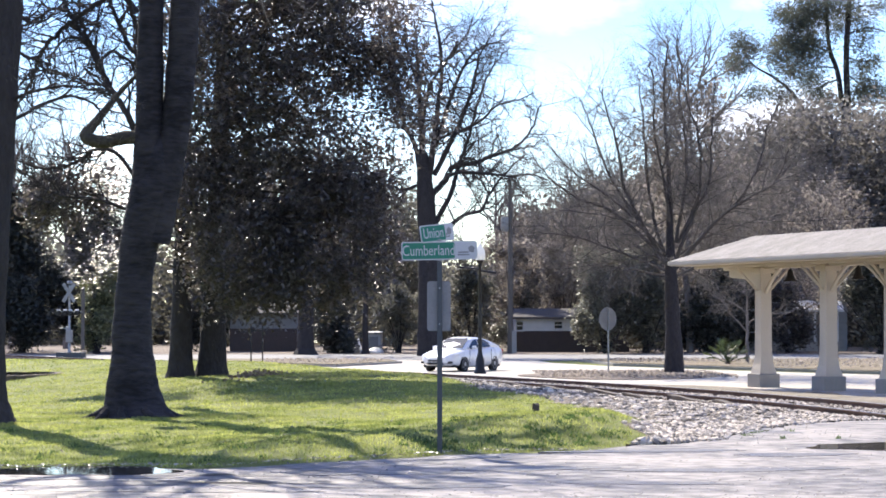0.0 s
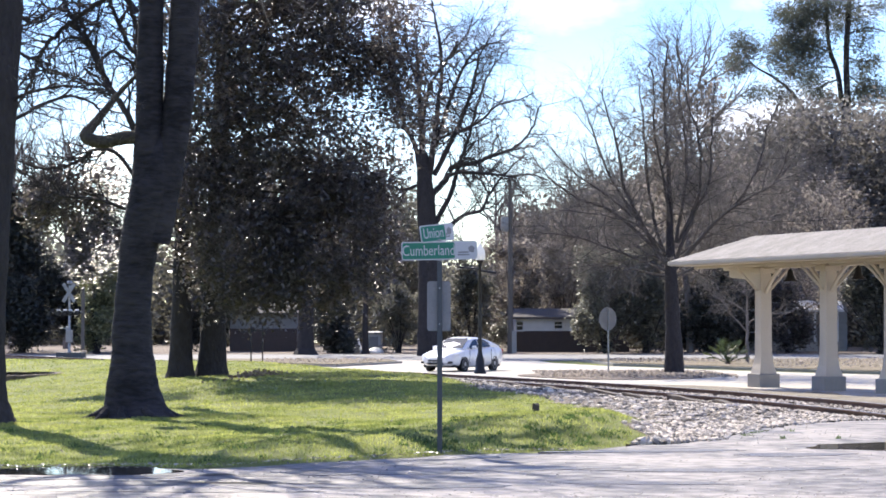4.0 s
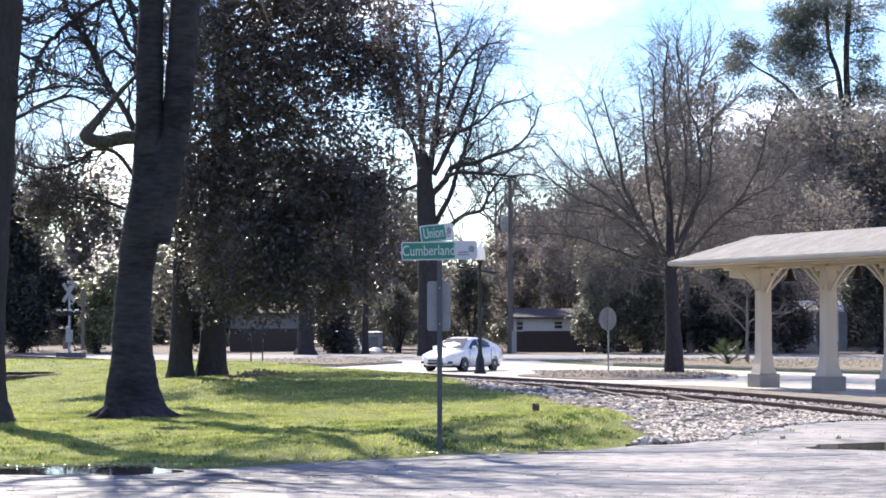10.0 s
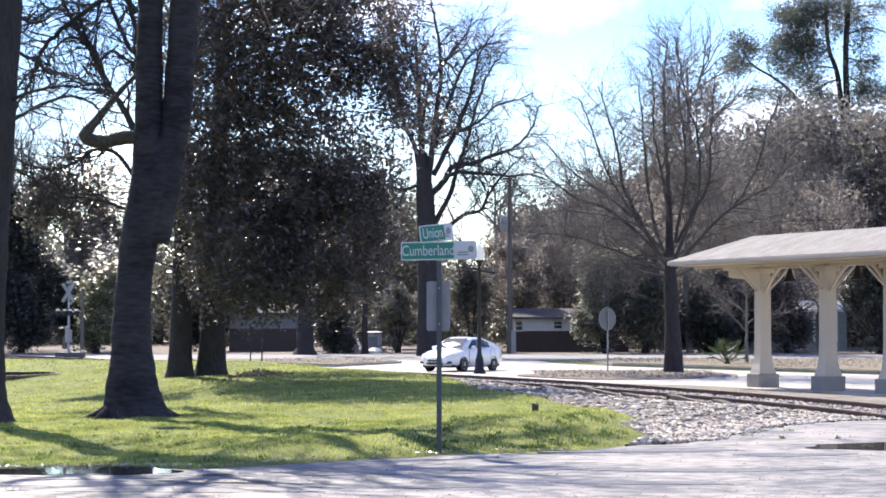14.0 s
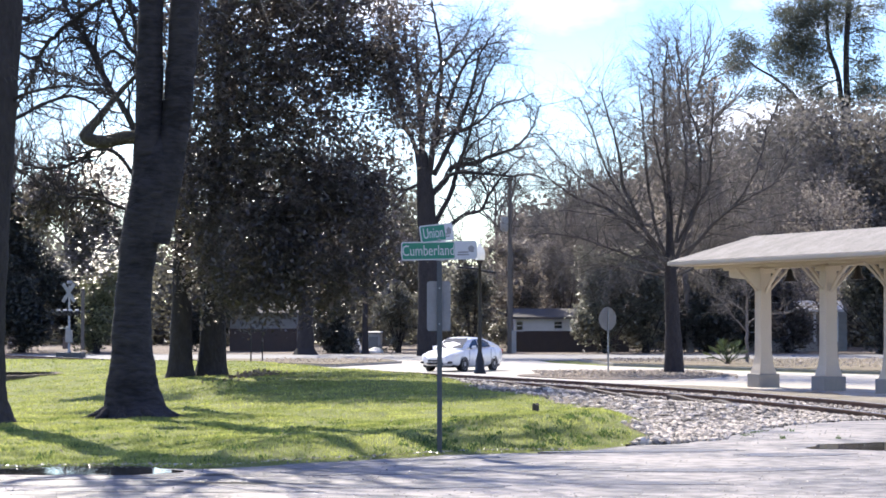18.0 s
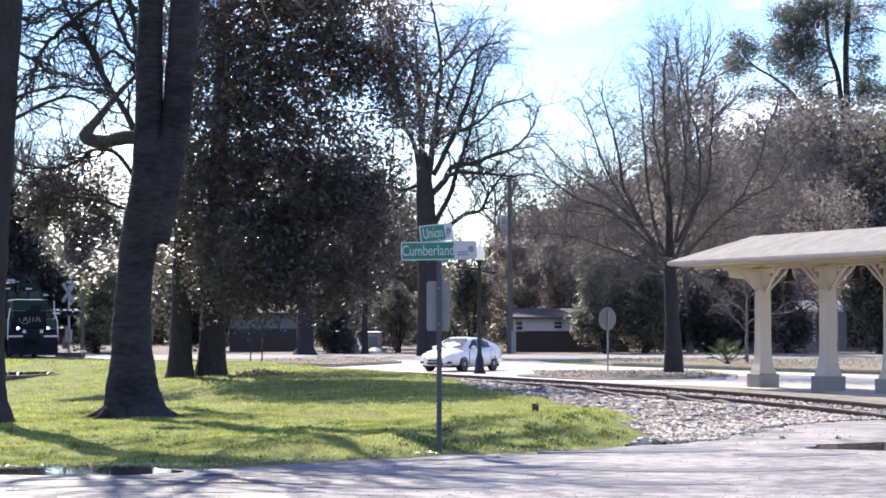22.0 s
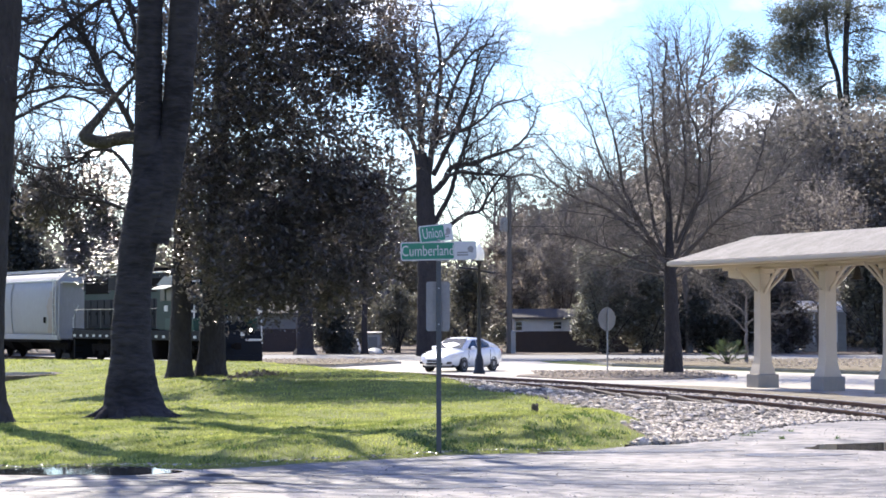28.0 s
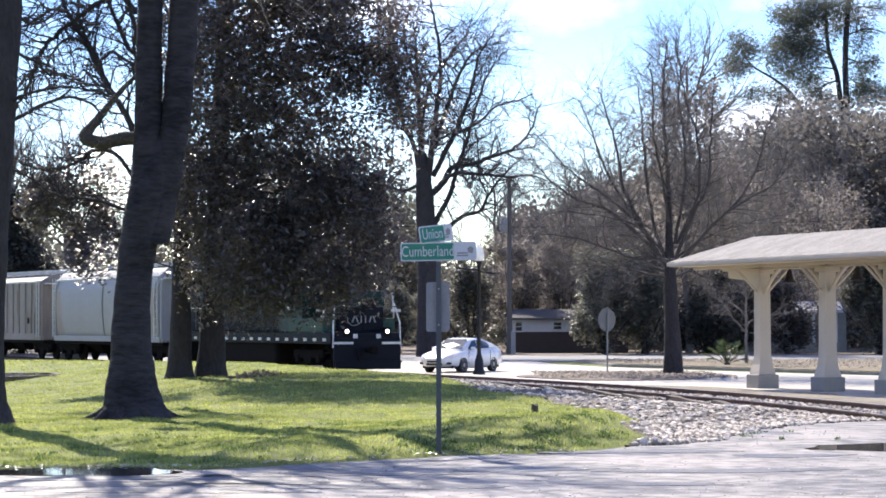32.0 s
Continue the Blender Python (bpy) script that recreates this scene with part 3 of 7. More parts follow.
# darker irregular patches laid over the asphalt
for k, (px_, py_, rx_, ry_, tn) in enumerate(((0.42, 26.75, 0.30, 0.28, 0.2), (2.6, 28.0, 1.1, 0.32, 0.15), (0.9, 24.6, 0.9, 0.30, 0.1), (3.0, 24.4, 1.3, 0.28, 0.05), (-2.1, 22.6, 1.2, 0.25, -0.05), (-0.3, 21.9, 0.9, 0.22, 0.1), (4.2, 27.2, 0.8, 0.3, 0.2), (2.0, 22.4, 0.9, 0.2, 0.0), (-3.0, 23.6, 0.7, 0.2, 0.0), (4.6, 33.4, 0.5, 0.9, 0.3), (-3.3, 22.3, 1.5, 0.3, 0.05), (-3.9, 23.1, 1.1, 0.2, 0.0), (-1.3, 23.7, 1.3, 0.22, 0.08), (-2.6, 21.4, 1.4, 0.2, 0.0))):
    setting("dark_patch", blot(px_, py_, rx_, ry_, 0.016, 20 + k, tn) if py_ < 30 else blot(px_, py_, rx_, ry_, height(px_, py_) + 0.02, 20 + k, tn), M_DARKPATCH, "dark irregular patch on the asphalt", "stain")

# ---- railway track ----
track = thing("railway_track", Matrix(), "curved railway track with rusty rails on pale ballast", "railway track", kind="structure")
CANT = 0.05


def rail_mesh(offset, rise):
    foot = [(-0.07, 0), (0.07, 0), (0.07, 0.012), (0.012, 0.03), (0.012, 0.13), (0.036, 0.14), (0.036, 0.168), (-0.036, 0.168), (-0.036, 0.14), (-0.012, 0.13), (-0.012, 0.03), (-0.07, 0.012)]
    rings, tops = [], []
    for s in np.arange(-75, 62, 1.0):
        x, y = on_track(s)
        a = heading(s)
        ca, sa = math.cos(a), math.sin(a)
        rings.append([(x + (offset + u) * ca, y + (offset + u) * sa, RAIL_Z - 0.17 + rise + v) for u, v in foot])
        tops.append([(x + (offset + u) * ca, y + (offset + u) * sa, RAIL_Z + rise + v) for u, v in ((-0.03, -0.001), (0.03, -0.001), (0.028, 0.003), (-0.028, 0.003))])
    return Shape().loft(rings, smooth=False), Shape().loft(tops, smooth=False)


for off, rise in ((-0.753, 0.0), (0.753, CANT)):
    body, head_strip = rail_mesh(off, rise)
    rail = part("rail", body, M_RAIL, track, "rust-brown steel rail")
    part("rail_head", head_strip, M_RAILTOP, rail, "bright worn rail head")
tie_me = Shape().box(0, 0, 0, 2.6, 0.23, 0.18, bevel=0.015).mesh("tie")
tie_me.materials.append(M_TIE)
rr = random.Random(11)
for k in range(215):
    s = -64 + k * 0.54
    x, y = on_track(s)
    t = part("tie", tie_me, M_TIE, track, at=pose(x, y, RAIL_Z - 0.212 + CANT / 2 + rr.uniform(-0.012, 0.008), 0, -math.degrees(CANT / 1.5), math.degrees(heading(s)) + rr.uniform(-1.5, 1.5)))



def discarded_tie(s_at, gap, turn, length):
    x, y = on_track(s_at)
    a = heading(s_at)
    x, y = x + gap * math.cos(a), y + gap * math.sin(a)
    z = float(np.interp(gap, (-3.6, -1.7), (FLAT - 0.10, RAIL_Z - 0.15)))
    ob = thing("discarded_tie", pose(x, y, z + 0.08, 3, 1, math.degrees(a) + turn), "old split wooden tie lying beside the track", "wooden tie", "discarded ties")
    r = random.Random(int(s_at * 10))
    rings = [[(i * 0.10 + r.uniform(-0.012, 0.012), v, j * 0.075 + r.uniform(-0.015, 0.012)) for i, j in ((-1, -1), (1, -1), (1, 1), (-1, 1))] for v in np.linspace(-length / 2, length / 2, 7)]
    part("timber", Shape().loft(rings, smooth=False), M_TIE, ob)


for args in ((17.5, -1.7, 1.5, 2.5), (21.0, -1.95, -2, 2.2), (24.2, -1.75, 1, 2.6), (27.6, -2.1, -1, 1.9), (30.4, -1.75, 2, 2.4), (34.0, -1.95, -1.5, 2.3)):
    discarded_tie(*args)

# ballast bed, and stones on it
bs = np.arange(-90, 62, 1.0)
prof = [(-3.6, FLAT - 0.10), (-1.7, RAIL_Z - 0.15), (-0.8, RAIL_Z - 0.17), (-0.4, RAIL_Z - 0.165), (0.4, RAIL_Z - 0.14), (0.8, RAIL_Z - 0.115), (1.6, RAIL_Z - 0.10), (2.6, FLAT - 0.04)]
rings = []
for s in bs:
    x, y = on_track(s)
    a = heading(s)
    rings.append([(x + u * math.cos(a), y + u * math.sin(a), z) for u, z in prof])
# loose gravel spread between the lawn and the rails
GRAVEL_Y = [29.4, 32, 35.3, 37.5, 39.3, 42.2, 44, 46.3, 48.2, 49.2, 50.6, 54.6, 57.4, 63, 75]
GRAVEL_X = [2.55, 2.67, 2.83, 2.77, 2.61, 2.28, 1.83, 1.40, 1.05, 0.8, 0.6, 0.45, 0.35, 0.2, -1.4]


def gravel_span(y):
    left = np.interp(y, GRAVEL_Y, GRAVEL_X) + 0.12 * np.sin(y * 2.3) + 0.08 * np.sin(y * 5.1)
    mid = np.interp(-y, -TRACK[:, 1], TRACK[:, 0])
    right = np.minimum(np.interp(y, EDGE_Y[4:], EDGE_X[4:]) + 0.15, mid - 1.0)
    return left, np.maximum(right, left + 0.05)


gy = np.arange(29.4, 80, 0.3)
gl, gr = gravel_span(gy)
GU, GV = np.meshgrid(np.linspace(0, 1, 24), np.arange(len(gy)))
GX = gl[GV] + (gr - gl)[GV] * GU
GY = gy[GV]
GZ = land(GX, GY) + 0.02 - 0.04 * ((GU == 0) | (GU == 1))
gk = (np.arange(len(gy) - 1)[:, None] * 24 + np.arange(23)[None, :]).ravel()
setting("gravel", from_arrays("gravel", np.stack([GX, GY, GZ], axis=2).reshape(-1, 3), np.stack([gk, gk + 1, gk + 25, gk + 24], axis=1), True),
        M_BED, "pale spilled ballast gravel beside the lawn", "gravel")
part("ballast_bed", Shape().loft(rings, closed=False, caps=False), M_BED, track, "pale crushed stone ballast")


# ---- trees ----
def bare_tree(name, x, y, label, seed, height_m, trunk_r, stems, shape, material=None, lean=(0, 0), flare=1.6, base=None, twig=None, trunk_mat=None):
    """stems: (fraction of trunk height, bearing, tilt, length) for each main limb."""
    rng = np.random.default_rng(seed)
    z0 = (height(x, y) if base is None else base) - 0.05
    tree = thing(name, pose(x, y, z0), label, "tree")
    trunk, segs, tips = [], {0: [], 1: [], 2: [], 3: []}, []
    top = np.array([lean[0], lean[1], height_m])
    pts = [top * t + np.array([rng.normal() * 0.04, rng.normal() * 0.04, 0]) * height_m * 0.12 * min(1, t * 3) for t in np.linspace(0, 1, 9)]
    for i in range(8):
        f0 = flare if i == 0 else 1
        r0, r1 = trunk_r * (1 - 0.6 * i / 8), trunk_r * (1 - 0.6 * (i + 1) / 8)
        if i == 0:
            mid = pts[0] + (pts[1] - pts[0]) * 0.35
            trunk.append((*pts[0], *mid, r0 * flare, r0 * 1.05))
            trunk.append((*mid, *pts[1], r0 * 1.05, r1))
        else:
            trunk.append((*pts[i], *pts[i + 1], r0, r1))
    for frac, bearing, tilt, length in stems:
        u = frac * 8
        i = min(int(u), 7)
        p = pts[i] + (pts[i + 1] - pts[i]) * min(1, u - i)
        a, e = radians(bearing), radians(tilt)
        d = (math.sin(a) * math.cos(e), math.cos(a) * math.cos(e), math.sin(e))
        segs[0] = []
        grow(rng, segs, tips, p, d, length, trunk_r * (1 - 0.6 * frac) * 0.6, 0, shape)
        part("limb", tubes("limb", segs[0], 8), material or M_BARK2, tree)
    part("trunk", tubes("trunk", trunk, 10), trunk_mat or material or M_BARK2, tree)
    part("bough_crown", tubes("bough_crown", segs[1] + segs[2], 5), material or M_BARK2, tree)
    if segs[3]:
        part("twig_crown", tubes("twig_crown", segs[3], 3), twig or M_TWIG, tree)
    return tree, np.array(tips)


def clumps(rng, blobs, count, per, radius):
    """Leaf places in clumps that fill the given ellipsoids (centre, half axes, share), thicker towards their skins."""
    out = []
    total = sum(b[6] for b in blobs)
    for cx, cy, cz, rx, ry, rz, share in blobs:
        n = int(count * share / total)
        d = rng.normal(size=(n, 3))
        d /= np.linalg.norm(d, axis=1, keepdims=True)
        c = d * (rng.uniform(0.15, 1.0, size=(n, 1)) ** 0.45) * np.array([rx, ry, rz]) + np.array([cx, cy, cz])
        sp = rng.normal(size=(n, per, 3)) * radius * rng.uniform(0.6, 1.4, size=(n, 1, 1))
        out.append((c[:, None, :] + sp).reshape(-1, 3))
    return np.concatenate(out)


def rough_stem(path, radii, sides=30, rings=70, lump=0.05, wave=2.2, lobes=0.0):
    """A barky stem along a smooth curve: rings with plates, furrows and swellings."""
    pts = curve_points(path, rings)
    rad = np.interp(np.linspace(0, 1, rings), np.linspace(0, 1, len(radii)), radii)
    out, a = [], None
    for i, p in enumerate(pts):
        d = Vector(pts[min(i + 1, rings - 1)] - pts[max(i - 1, 0)]).normalized()
        a = Vector((1, 0, 0)) if a is None else a
        a = (a - d * a.dot(d)).normalized()
        b = d.cross(a)
        ring = []
        for k in range(sides):
            th = 2 * math.pi * k / sides
            c = a * math.cos(th) + b * math.sin(th)
            q = Vector(p) + c * rad[i]
            n1 = noise.noise(Vector((q.x * wave, q.y * wave, q.z * wave * 0.8)))
            n2 = noise.noise(Vector((q.x * 9, q.y * 9, q.z * 5.0)))
            r = rad[i] * (1 + lump * n1 + lump * 0.55 * n2 + lobes * max(0.0, rad[i] / rad[-1] - 1.1) * 0.3 * math.cos(5 * th + 0.6))
            ring.append(tuple(Vector(p) + c * r))
        out.append(ring)
    return Shape().loft(out)


def sight(u, v, d):
    """The place at distance d along a bearing u and a height v, as they run across the view from the tripod."""
    return np.array([(u - 784) * d / 4000, d, 1.6 + (571 - v) * d / 4000])


def led_limb(rng, tree, segs, origin, d, path, r0, r1, deep, kids, reach, shape, material, wander=0.0035, sides=8, start=0.18, stout=0.05):
    """A limb led along a path, drifting in depth by deep metres, that throws off side branches."""
    n = 6 * len(path)
    pts = curve_points([sight(u, v, d + deep * i / (len(path) - 1)) - origin for i, (u, v) in enumerate(path)], n)
    span = sum(np.linalg.norm(b - a) for a, b in zip(pts, pts[1:]))
    pts = [p + rng.normal(size=3) * wander * span * min(1, 0.25 + i / n) * (i > 0) for i, p in enumerate(pts)]
    rows = []
    limb(rows, pts, r0, r1)
    part("limb", tubes("limb", rows, sides), material, tree)
    for k in range(kids):
        t = start + (1 - start) * (k + rng.uniform()) / kids
        i = min(int(t * (n - 1)), n - 2)
        along = pts[i + 1] - pts[i]
        along = along / np.linalg.norm(along)
        side = np.cross(along, rng.normal(size=3))
        side /= np.linalg.norm(side)
        a = radians(shape["angle"] * rng.uniform(0.6, 1.35))
        r = r0 + (r1 - r0) * t
        grow(rng, segs, [], pts[i], along * math.cos(a) + side * math.sin(a), reach * rng.uniform(0.6, 1.3), min(r * 0.6, stout), 1, shape)


def led_tree(name, label, d, foot, trunk, radii, limbs, shape, seed, material, twig, trunk_mat=None, base=None, slim=1.0, stout=0.05):
    """A leafless tree: trunk and limbs led along paths. limbs: path, start radius, end radius, drift, side branches, their length."""
    rng = np.random.default_rng(seed)
    x = (foot - 784) * d / 4000
    z0 = (height(x, d) if base is None else base) - 0.05
    tree = thing(name, pose(x, d, z0), label, "tree")
    origin = np.array([x, d, z0])
    path = [(0, 0, 0)] + [tuple(sight(u, v, d) - origin) for u, v in trunk]
    part("trunk", rough_stem(path, radii, 22, 60, 0.06), trunk_mat or material, tree)
    segs = {0: [], 1: [], 2: [], 3: []}
    for path, r0, r1, deep, kids, reach in limbs:
        led_limb(rng, tree, segs, origin, d, path, r0 * slim, r1 * slim, deep, kids, reach, shape, material, stout=stout)
    part("bough_crown", tubes("bough_crown", segs[1], 4), material, tree)
    part("twig_crown", tubes("twig_crown", segs[2] + segs[3], 3), twig, tree)
    return tree


# the great forked tree in the lawn
def forked_tree():
    x, y = -5.3, 39.0
    z0 = height(x, y)
    tree = thing("shade_tree", pose(x, y, z0), "massive dark forked tree with flaring roots in the lawn", "tree")
    rng = np.random.default_rng(4)
    zb = 1.6 - z0

    def p(px, py):
        return ((px - 784) * y / 4000 - x, 0, (571 - py) * y / 4000 + zb)
    # trunk as stacked rings with buttress roots
    rows = ((748, 0.74, 243), (728, 0.57, 241), (705, 0.50, 238), (672, 0.43, 235), (617, 0.345, 234), (550, 0.315, 235), (470, 0.305, 241), (400, 0.335, 253), (340, 0.36, 266), (300, 0.31, 275), (262, 0.22, 284), (230, 0.08, 290))
    part("trunk", rough_stem([p(mid, py) for py, half, mid in rows], [half for py, half, mid in rows], 44, 110, 0.075), M_BANDED, tree)
    left = curve_points([p(250, 420), p(259, 320), p(263, 200), p(264, 100), p(265, 0), p(258, -150), p(240, -320)], 22)
    right = curve_points([p(276, 430), p(294, 330), p(311, 210), p(320, 100), p(327, 0), p(350, -150), p(400, -320)], 22)
    segs = {0: [], 1: [], 2: [], 3: []}
    tips = []
    for path, radii in ((left, (0.26, 0.24, 0.215, 0.16)), (right, (0.24, 0.25, 0.26, 0.20))):
        part("stem", rough_stem(path, radii, 30, 110, 0.09, 2.6), M_BANDED, tree)
        shp = dict(steps=7, wiggle=0.16, lift=0.02, children=[5, 4, 3], angle=45, ratio=0.6, depth=3)
        for k in range(6):
            q = path[16 + k]
            a = rng.uniform(0, 6.28)
            grow(rng, segs, tips, q, (math.cos(a), math.sin(a), 0.45), rng.uniform(2.5, 4.0), 0.09, 1, shp)
    elbow = curve_points([p(245, 243), p(215, 244), p(185, 250), p(160, 248), p(149, 240), p(156, 226), p(172, 205), p(192, 178), p(212, 152), p(238, 124), p(266, 96)], 26)
    part("limb", rough_stem([np.array([q[0], 0.55 * (i / 25) ** 2, q[2]]) for i, q in enumerate(elbow)], [0.12, 0.115, 0.095, 0.045, 0.025], 14, 60, 0.14, 4), M_LIMB, tree, "crooked lichen-pale limb")
    part("bough_crown", tubes("bough_crown", segs[1] + segs[2], 5), M_BARK, tree)
    part("twig_crown", tubes("twig_crown", segs[3], 3), M_TWIG, tree)
    for k in range(9):
        a = k * 0.70 + 0.25
        L = rng.uniform(0.5, 0.85)
        pts = []
        for t in np.linspace(0, 1, 6):
            rx, ry = math.cos(a + 0.3 * t) * (0.45 + L * t * 0.75), math.sin(a + 0.3 * t) * (0.45 + L * t * 0.75)
            pts.append((rx - 0.03, ry, height(x + rx, y + ry) - z0 + 0.16 * (1 - t) ** 2 - 0.03))
        part("root", Shape().tube(pts, 0.11, 7, 0.025), M_BARK, tree)
    return tree


forked_tree()


def leaning_tree():
    x, y = -7.32, 36.0
    z0 = height(x, y)
    tree = thing("shade_tree", pose(x, y, z0), "dark tall tree trunk leaning slightly over the lawn", "tree")
    rng = np.random.default_rng(6)
    rows = ((-0.1, 0.70, 0), (0.12, 0.52, 0), (0.4, 0.43, -0.02), (0.9, 0.375, -0.03), (1.8, 0.35, 0), (3.5, 0.34, 0.09), (5.2, 0.33, 0.19), (7.0, 0.31, 0.30), (9.5, 0.27, 0.42))
    part("trunk", rough_stem([(dx, 0, h) for h, r, dx in rows], [r for h, r, dx in rows], 36, 110, 0.06), M_BARK, tree)
    segs, tips = {0: [], 1: [], 2: [], 3: []}, []
    shp = dict(steps=7, wiggle=0.14, lift=0.03, children=[6, 4, 3], angle=45, ratio=0.58, depth=3)
    crook = dict(steps=6, wiggle=0.26, lift=-0.015, children=[0, 4, 3], angle=52, ratio=0.55, depth=3)
    for path, r0, r1, deep, kids in (([(14, 214), (45, 200), (70, 186), (120, 170), (158, 179), (176, 198), (184, 225)], 0.036, 0.012, 1.5, 14),
                                     ([(12, 184), (30, 172), (62, 160), (108, 152), (150, 156), (192, 162)], 0.034, 0.012, -1.0, 14),
                                     ([(18, 82), (42, 98), (66, 108), (84, 128), (112, 132), (140, 148)], 0.032, 0.012, 0.8, 12),
                                     ([(22, 20), (50, 38), (74, 36), (96, 18), (118, -10)], 0.030, 0.012, 1.2, 10)):
        led_limb(rng, tree, segs, np.array([x, y, z0]), y, path, r0, r1, deep, kids, 0.6, crook, M_BARK, stout=0.016)
    for k in range(15):
        a = k * 2.4
        grow(rng, segs, tips, (0.42, 0, 8.2 + 0.1 * k), (math.cos(a), math.sin(a), 0.9), 4.2, 0.12, 0, shp)
    part("bough_crown", tubes("bough_crown", segs[0] + segs[1] + segs[2], 5), M_BARK, tree)
    part("twig_crown", tubes("twig_crown", segs[3], 3), M_TWIG, tree)


leaning_tree()


# the magnolias: twin trunks and a heavy glossy crown
def magnolia(x, y, r, h, label, blobs, count, per, seed, lean=0.0, leaf=0.15, spray=()):
    z0 = height(x, y)
    rng = np.random.default_rng(seed)
    tree = thing("magnolia_tree", pose(x, y, z0), label, "tree", "magnolia trees")
    part("trunk", rough_stem([(lean * t, 0, h * t - 0.1) for t in (0, 0.03, 0.08, 0.2, 0.4, 0.7, 1)], [r * k for k in (1.7, 1.35, 1.12, 1.0, 0.85, 0.65, 0.4)], 26, 80, 0.08), M_BARK, tree)
    pts = clumps(rng, [(bx - x, by - y, bz - z0, rx, ry, rz, w) for bx, by, bz, rx, ry, rz, w in blobs], count, per, 0.24)
    part("crown", leaves("crown", pts, leaf, leaf * 0.45, rng, droop=0.25, up=1.5, flat=0.75), M_MAGNOLIA, tree, "glossy dark evergreen leaves")
    level = pts[rng.uniform(size=len(pts)) < 0.07] + rng.normal(size=3) * 0.02
    part("level_leaves", leaves("level_leaves", level, leaf * 0.8, leaf * 0.42, rng, up=4.0, flat=0.15, face=(-0.17, -0.42), bend=0.04), M_MAGNOLIA, tree, "level sunlit leaves that glint")
    if spray:
        tip = clumps(rng, [(bx - x, by - y, bz - z0, rx, ry, rz, w) for bx, by, bz, rx, ry, rz, w in spray], 190, 20, 0.15)
        part("hanging_spray", leaves("hanging_spray", tip, leaf * 0.85, leaf * 0.42, rng, droop=0.05, up=4.0, flat=0.2, face=(-0.17, -0.42), bend=0.05), M_MAGNOLIA, tree, "sunlit glinting spray of leaves")
    segs = []
    for (bx, by, bz, rx, ry, rz, w), many, thick in [(b, int(10 * b[6]) + 4 if b[6] > 0.2 else 2, 0.065 if b[6] > 0.2 else 0.03) for b in blobs] + [(b, 3, 0.022) for b in spray]:
        for _ in range(many):
            e = np.array([bx - x, by - y, bz - z0]) + rng.normal(size=3) * np.array([rx, ry, rz]) * 0.55
            e[2] = max(e[2], 2.6)
            t0 = np.clip((e[2] - 1.0) / h + rng.uniform(-0.06, 0.14), rng.uniform(0.24, 0.46), 0.9)
            s0 = np.array([lean * t0, 0, h * t0])
            mid = (s0 + e) / 2 + np.array([0, 0, 0.35]) + rng.normal(size=3) * 0.2
            limb(segs, curve_points([s0, mid, e], 6), thick, 0.010)
    part("bough_crown", tubes("bough_crown", segs, 5), M_BARK, tree)
    return tree


magnolia(-7.05, 60.8, 0.27, 10.5, "evergreen magnolia tree with a tall dark trunk",
         [(-5.3, 57.2, 8.6, 2.4, 2.4, 4.2, 1.5), (-6.1, 58.0, 8.0, 0.9, 1.5, 4.2, 0.5), (-6.2, 56.5, 4.8, 0.8, 1.2, 0.9, 0.2), (-9.6, 56.3, 4.6, 0.75, 0.8, 0.6, 0.2), (-8.6, 56.3, 4.9, 0.5, 0.7, 0.5, 0.08)], 510, 62, 21, 0.15, spray=((-8.55, 55.5, 3.5, 0.55, 0.6, 0.95, 1.0), (-8.85, 55.5, 3.1, 0.4, 0.4, 0.4, 0.4), (-8.2, 55.5, 5.4, 0.55, 0.6, 0.9, 0.9), (-7.75, 55.8, 4.5, 0.45, 0.6, 0.6, 0.35)))
# the last leaf mass, hidden behind the crown, is added to shade the lawn
magnolia(-6.25, 61.2, 0.32, 10.5, "broad evergreen magnolia tree with low sweeping branches",
         [(-3.9, 57.5, 7.6, 1.9, 2.4, 4.4, 1.3), (-2.85, 56.5, 3.5, 1.85, 1.8, 1.7, 0.95), (-1.5, 57.4, 7.6, 1.2, 1.1, 1.3, 0.16), (-4.9, 56.5, 3.05, 1.7, 1.8, 1.35, 0.7), (-2.2, 57.5, 9.4, 1.6, 1.8, 1.8, 0.5), (-2.2, 57.0, 5.2, 1.2, 1.3, 1.2, 0.32), (-0.6, 57.0, 7.0, 0.95, 0.9, 1.1, 0.10), (-4.5, 64.5, 4.7, 2.7, 2.6, 1.7, 0.8)], 910, 62, 22, 0.3)

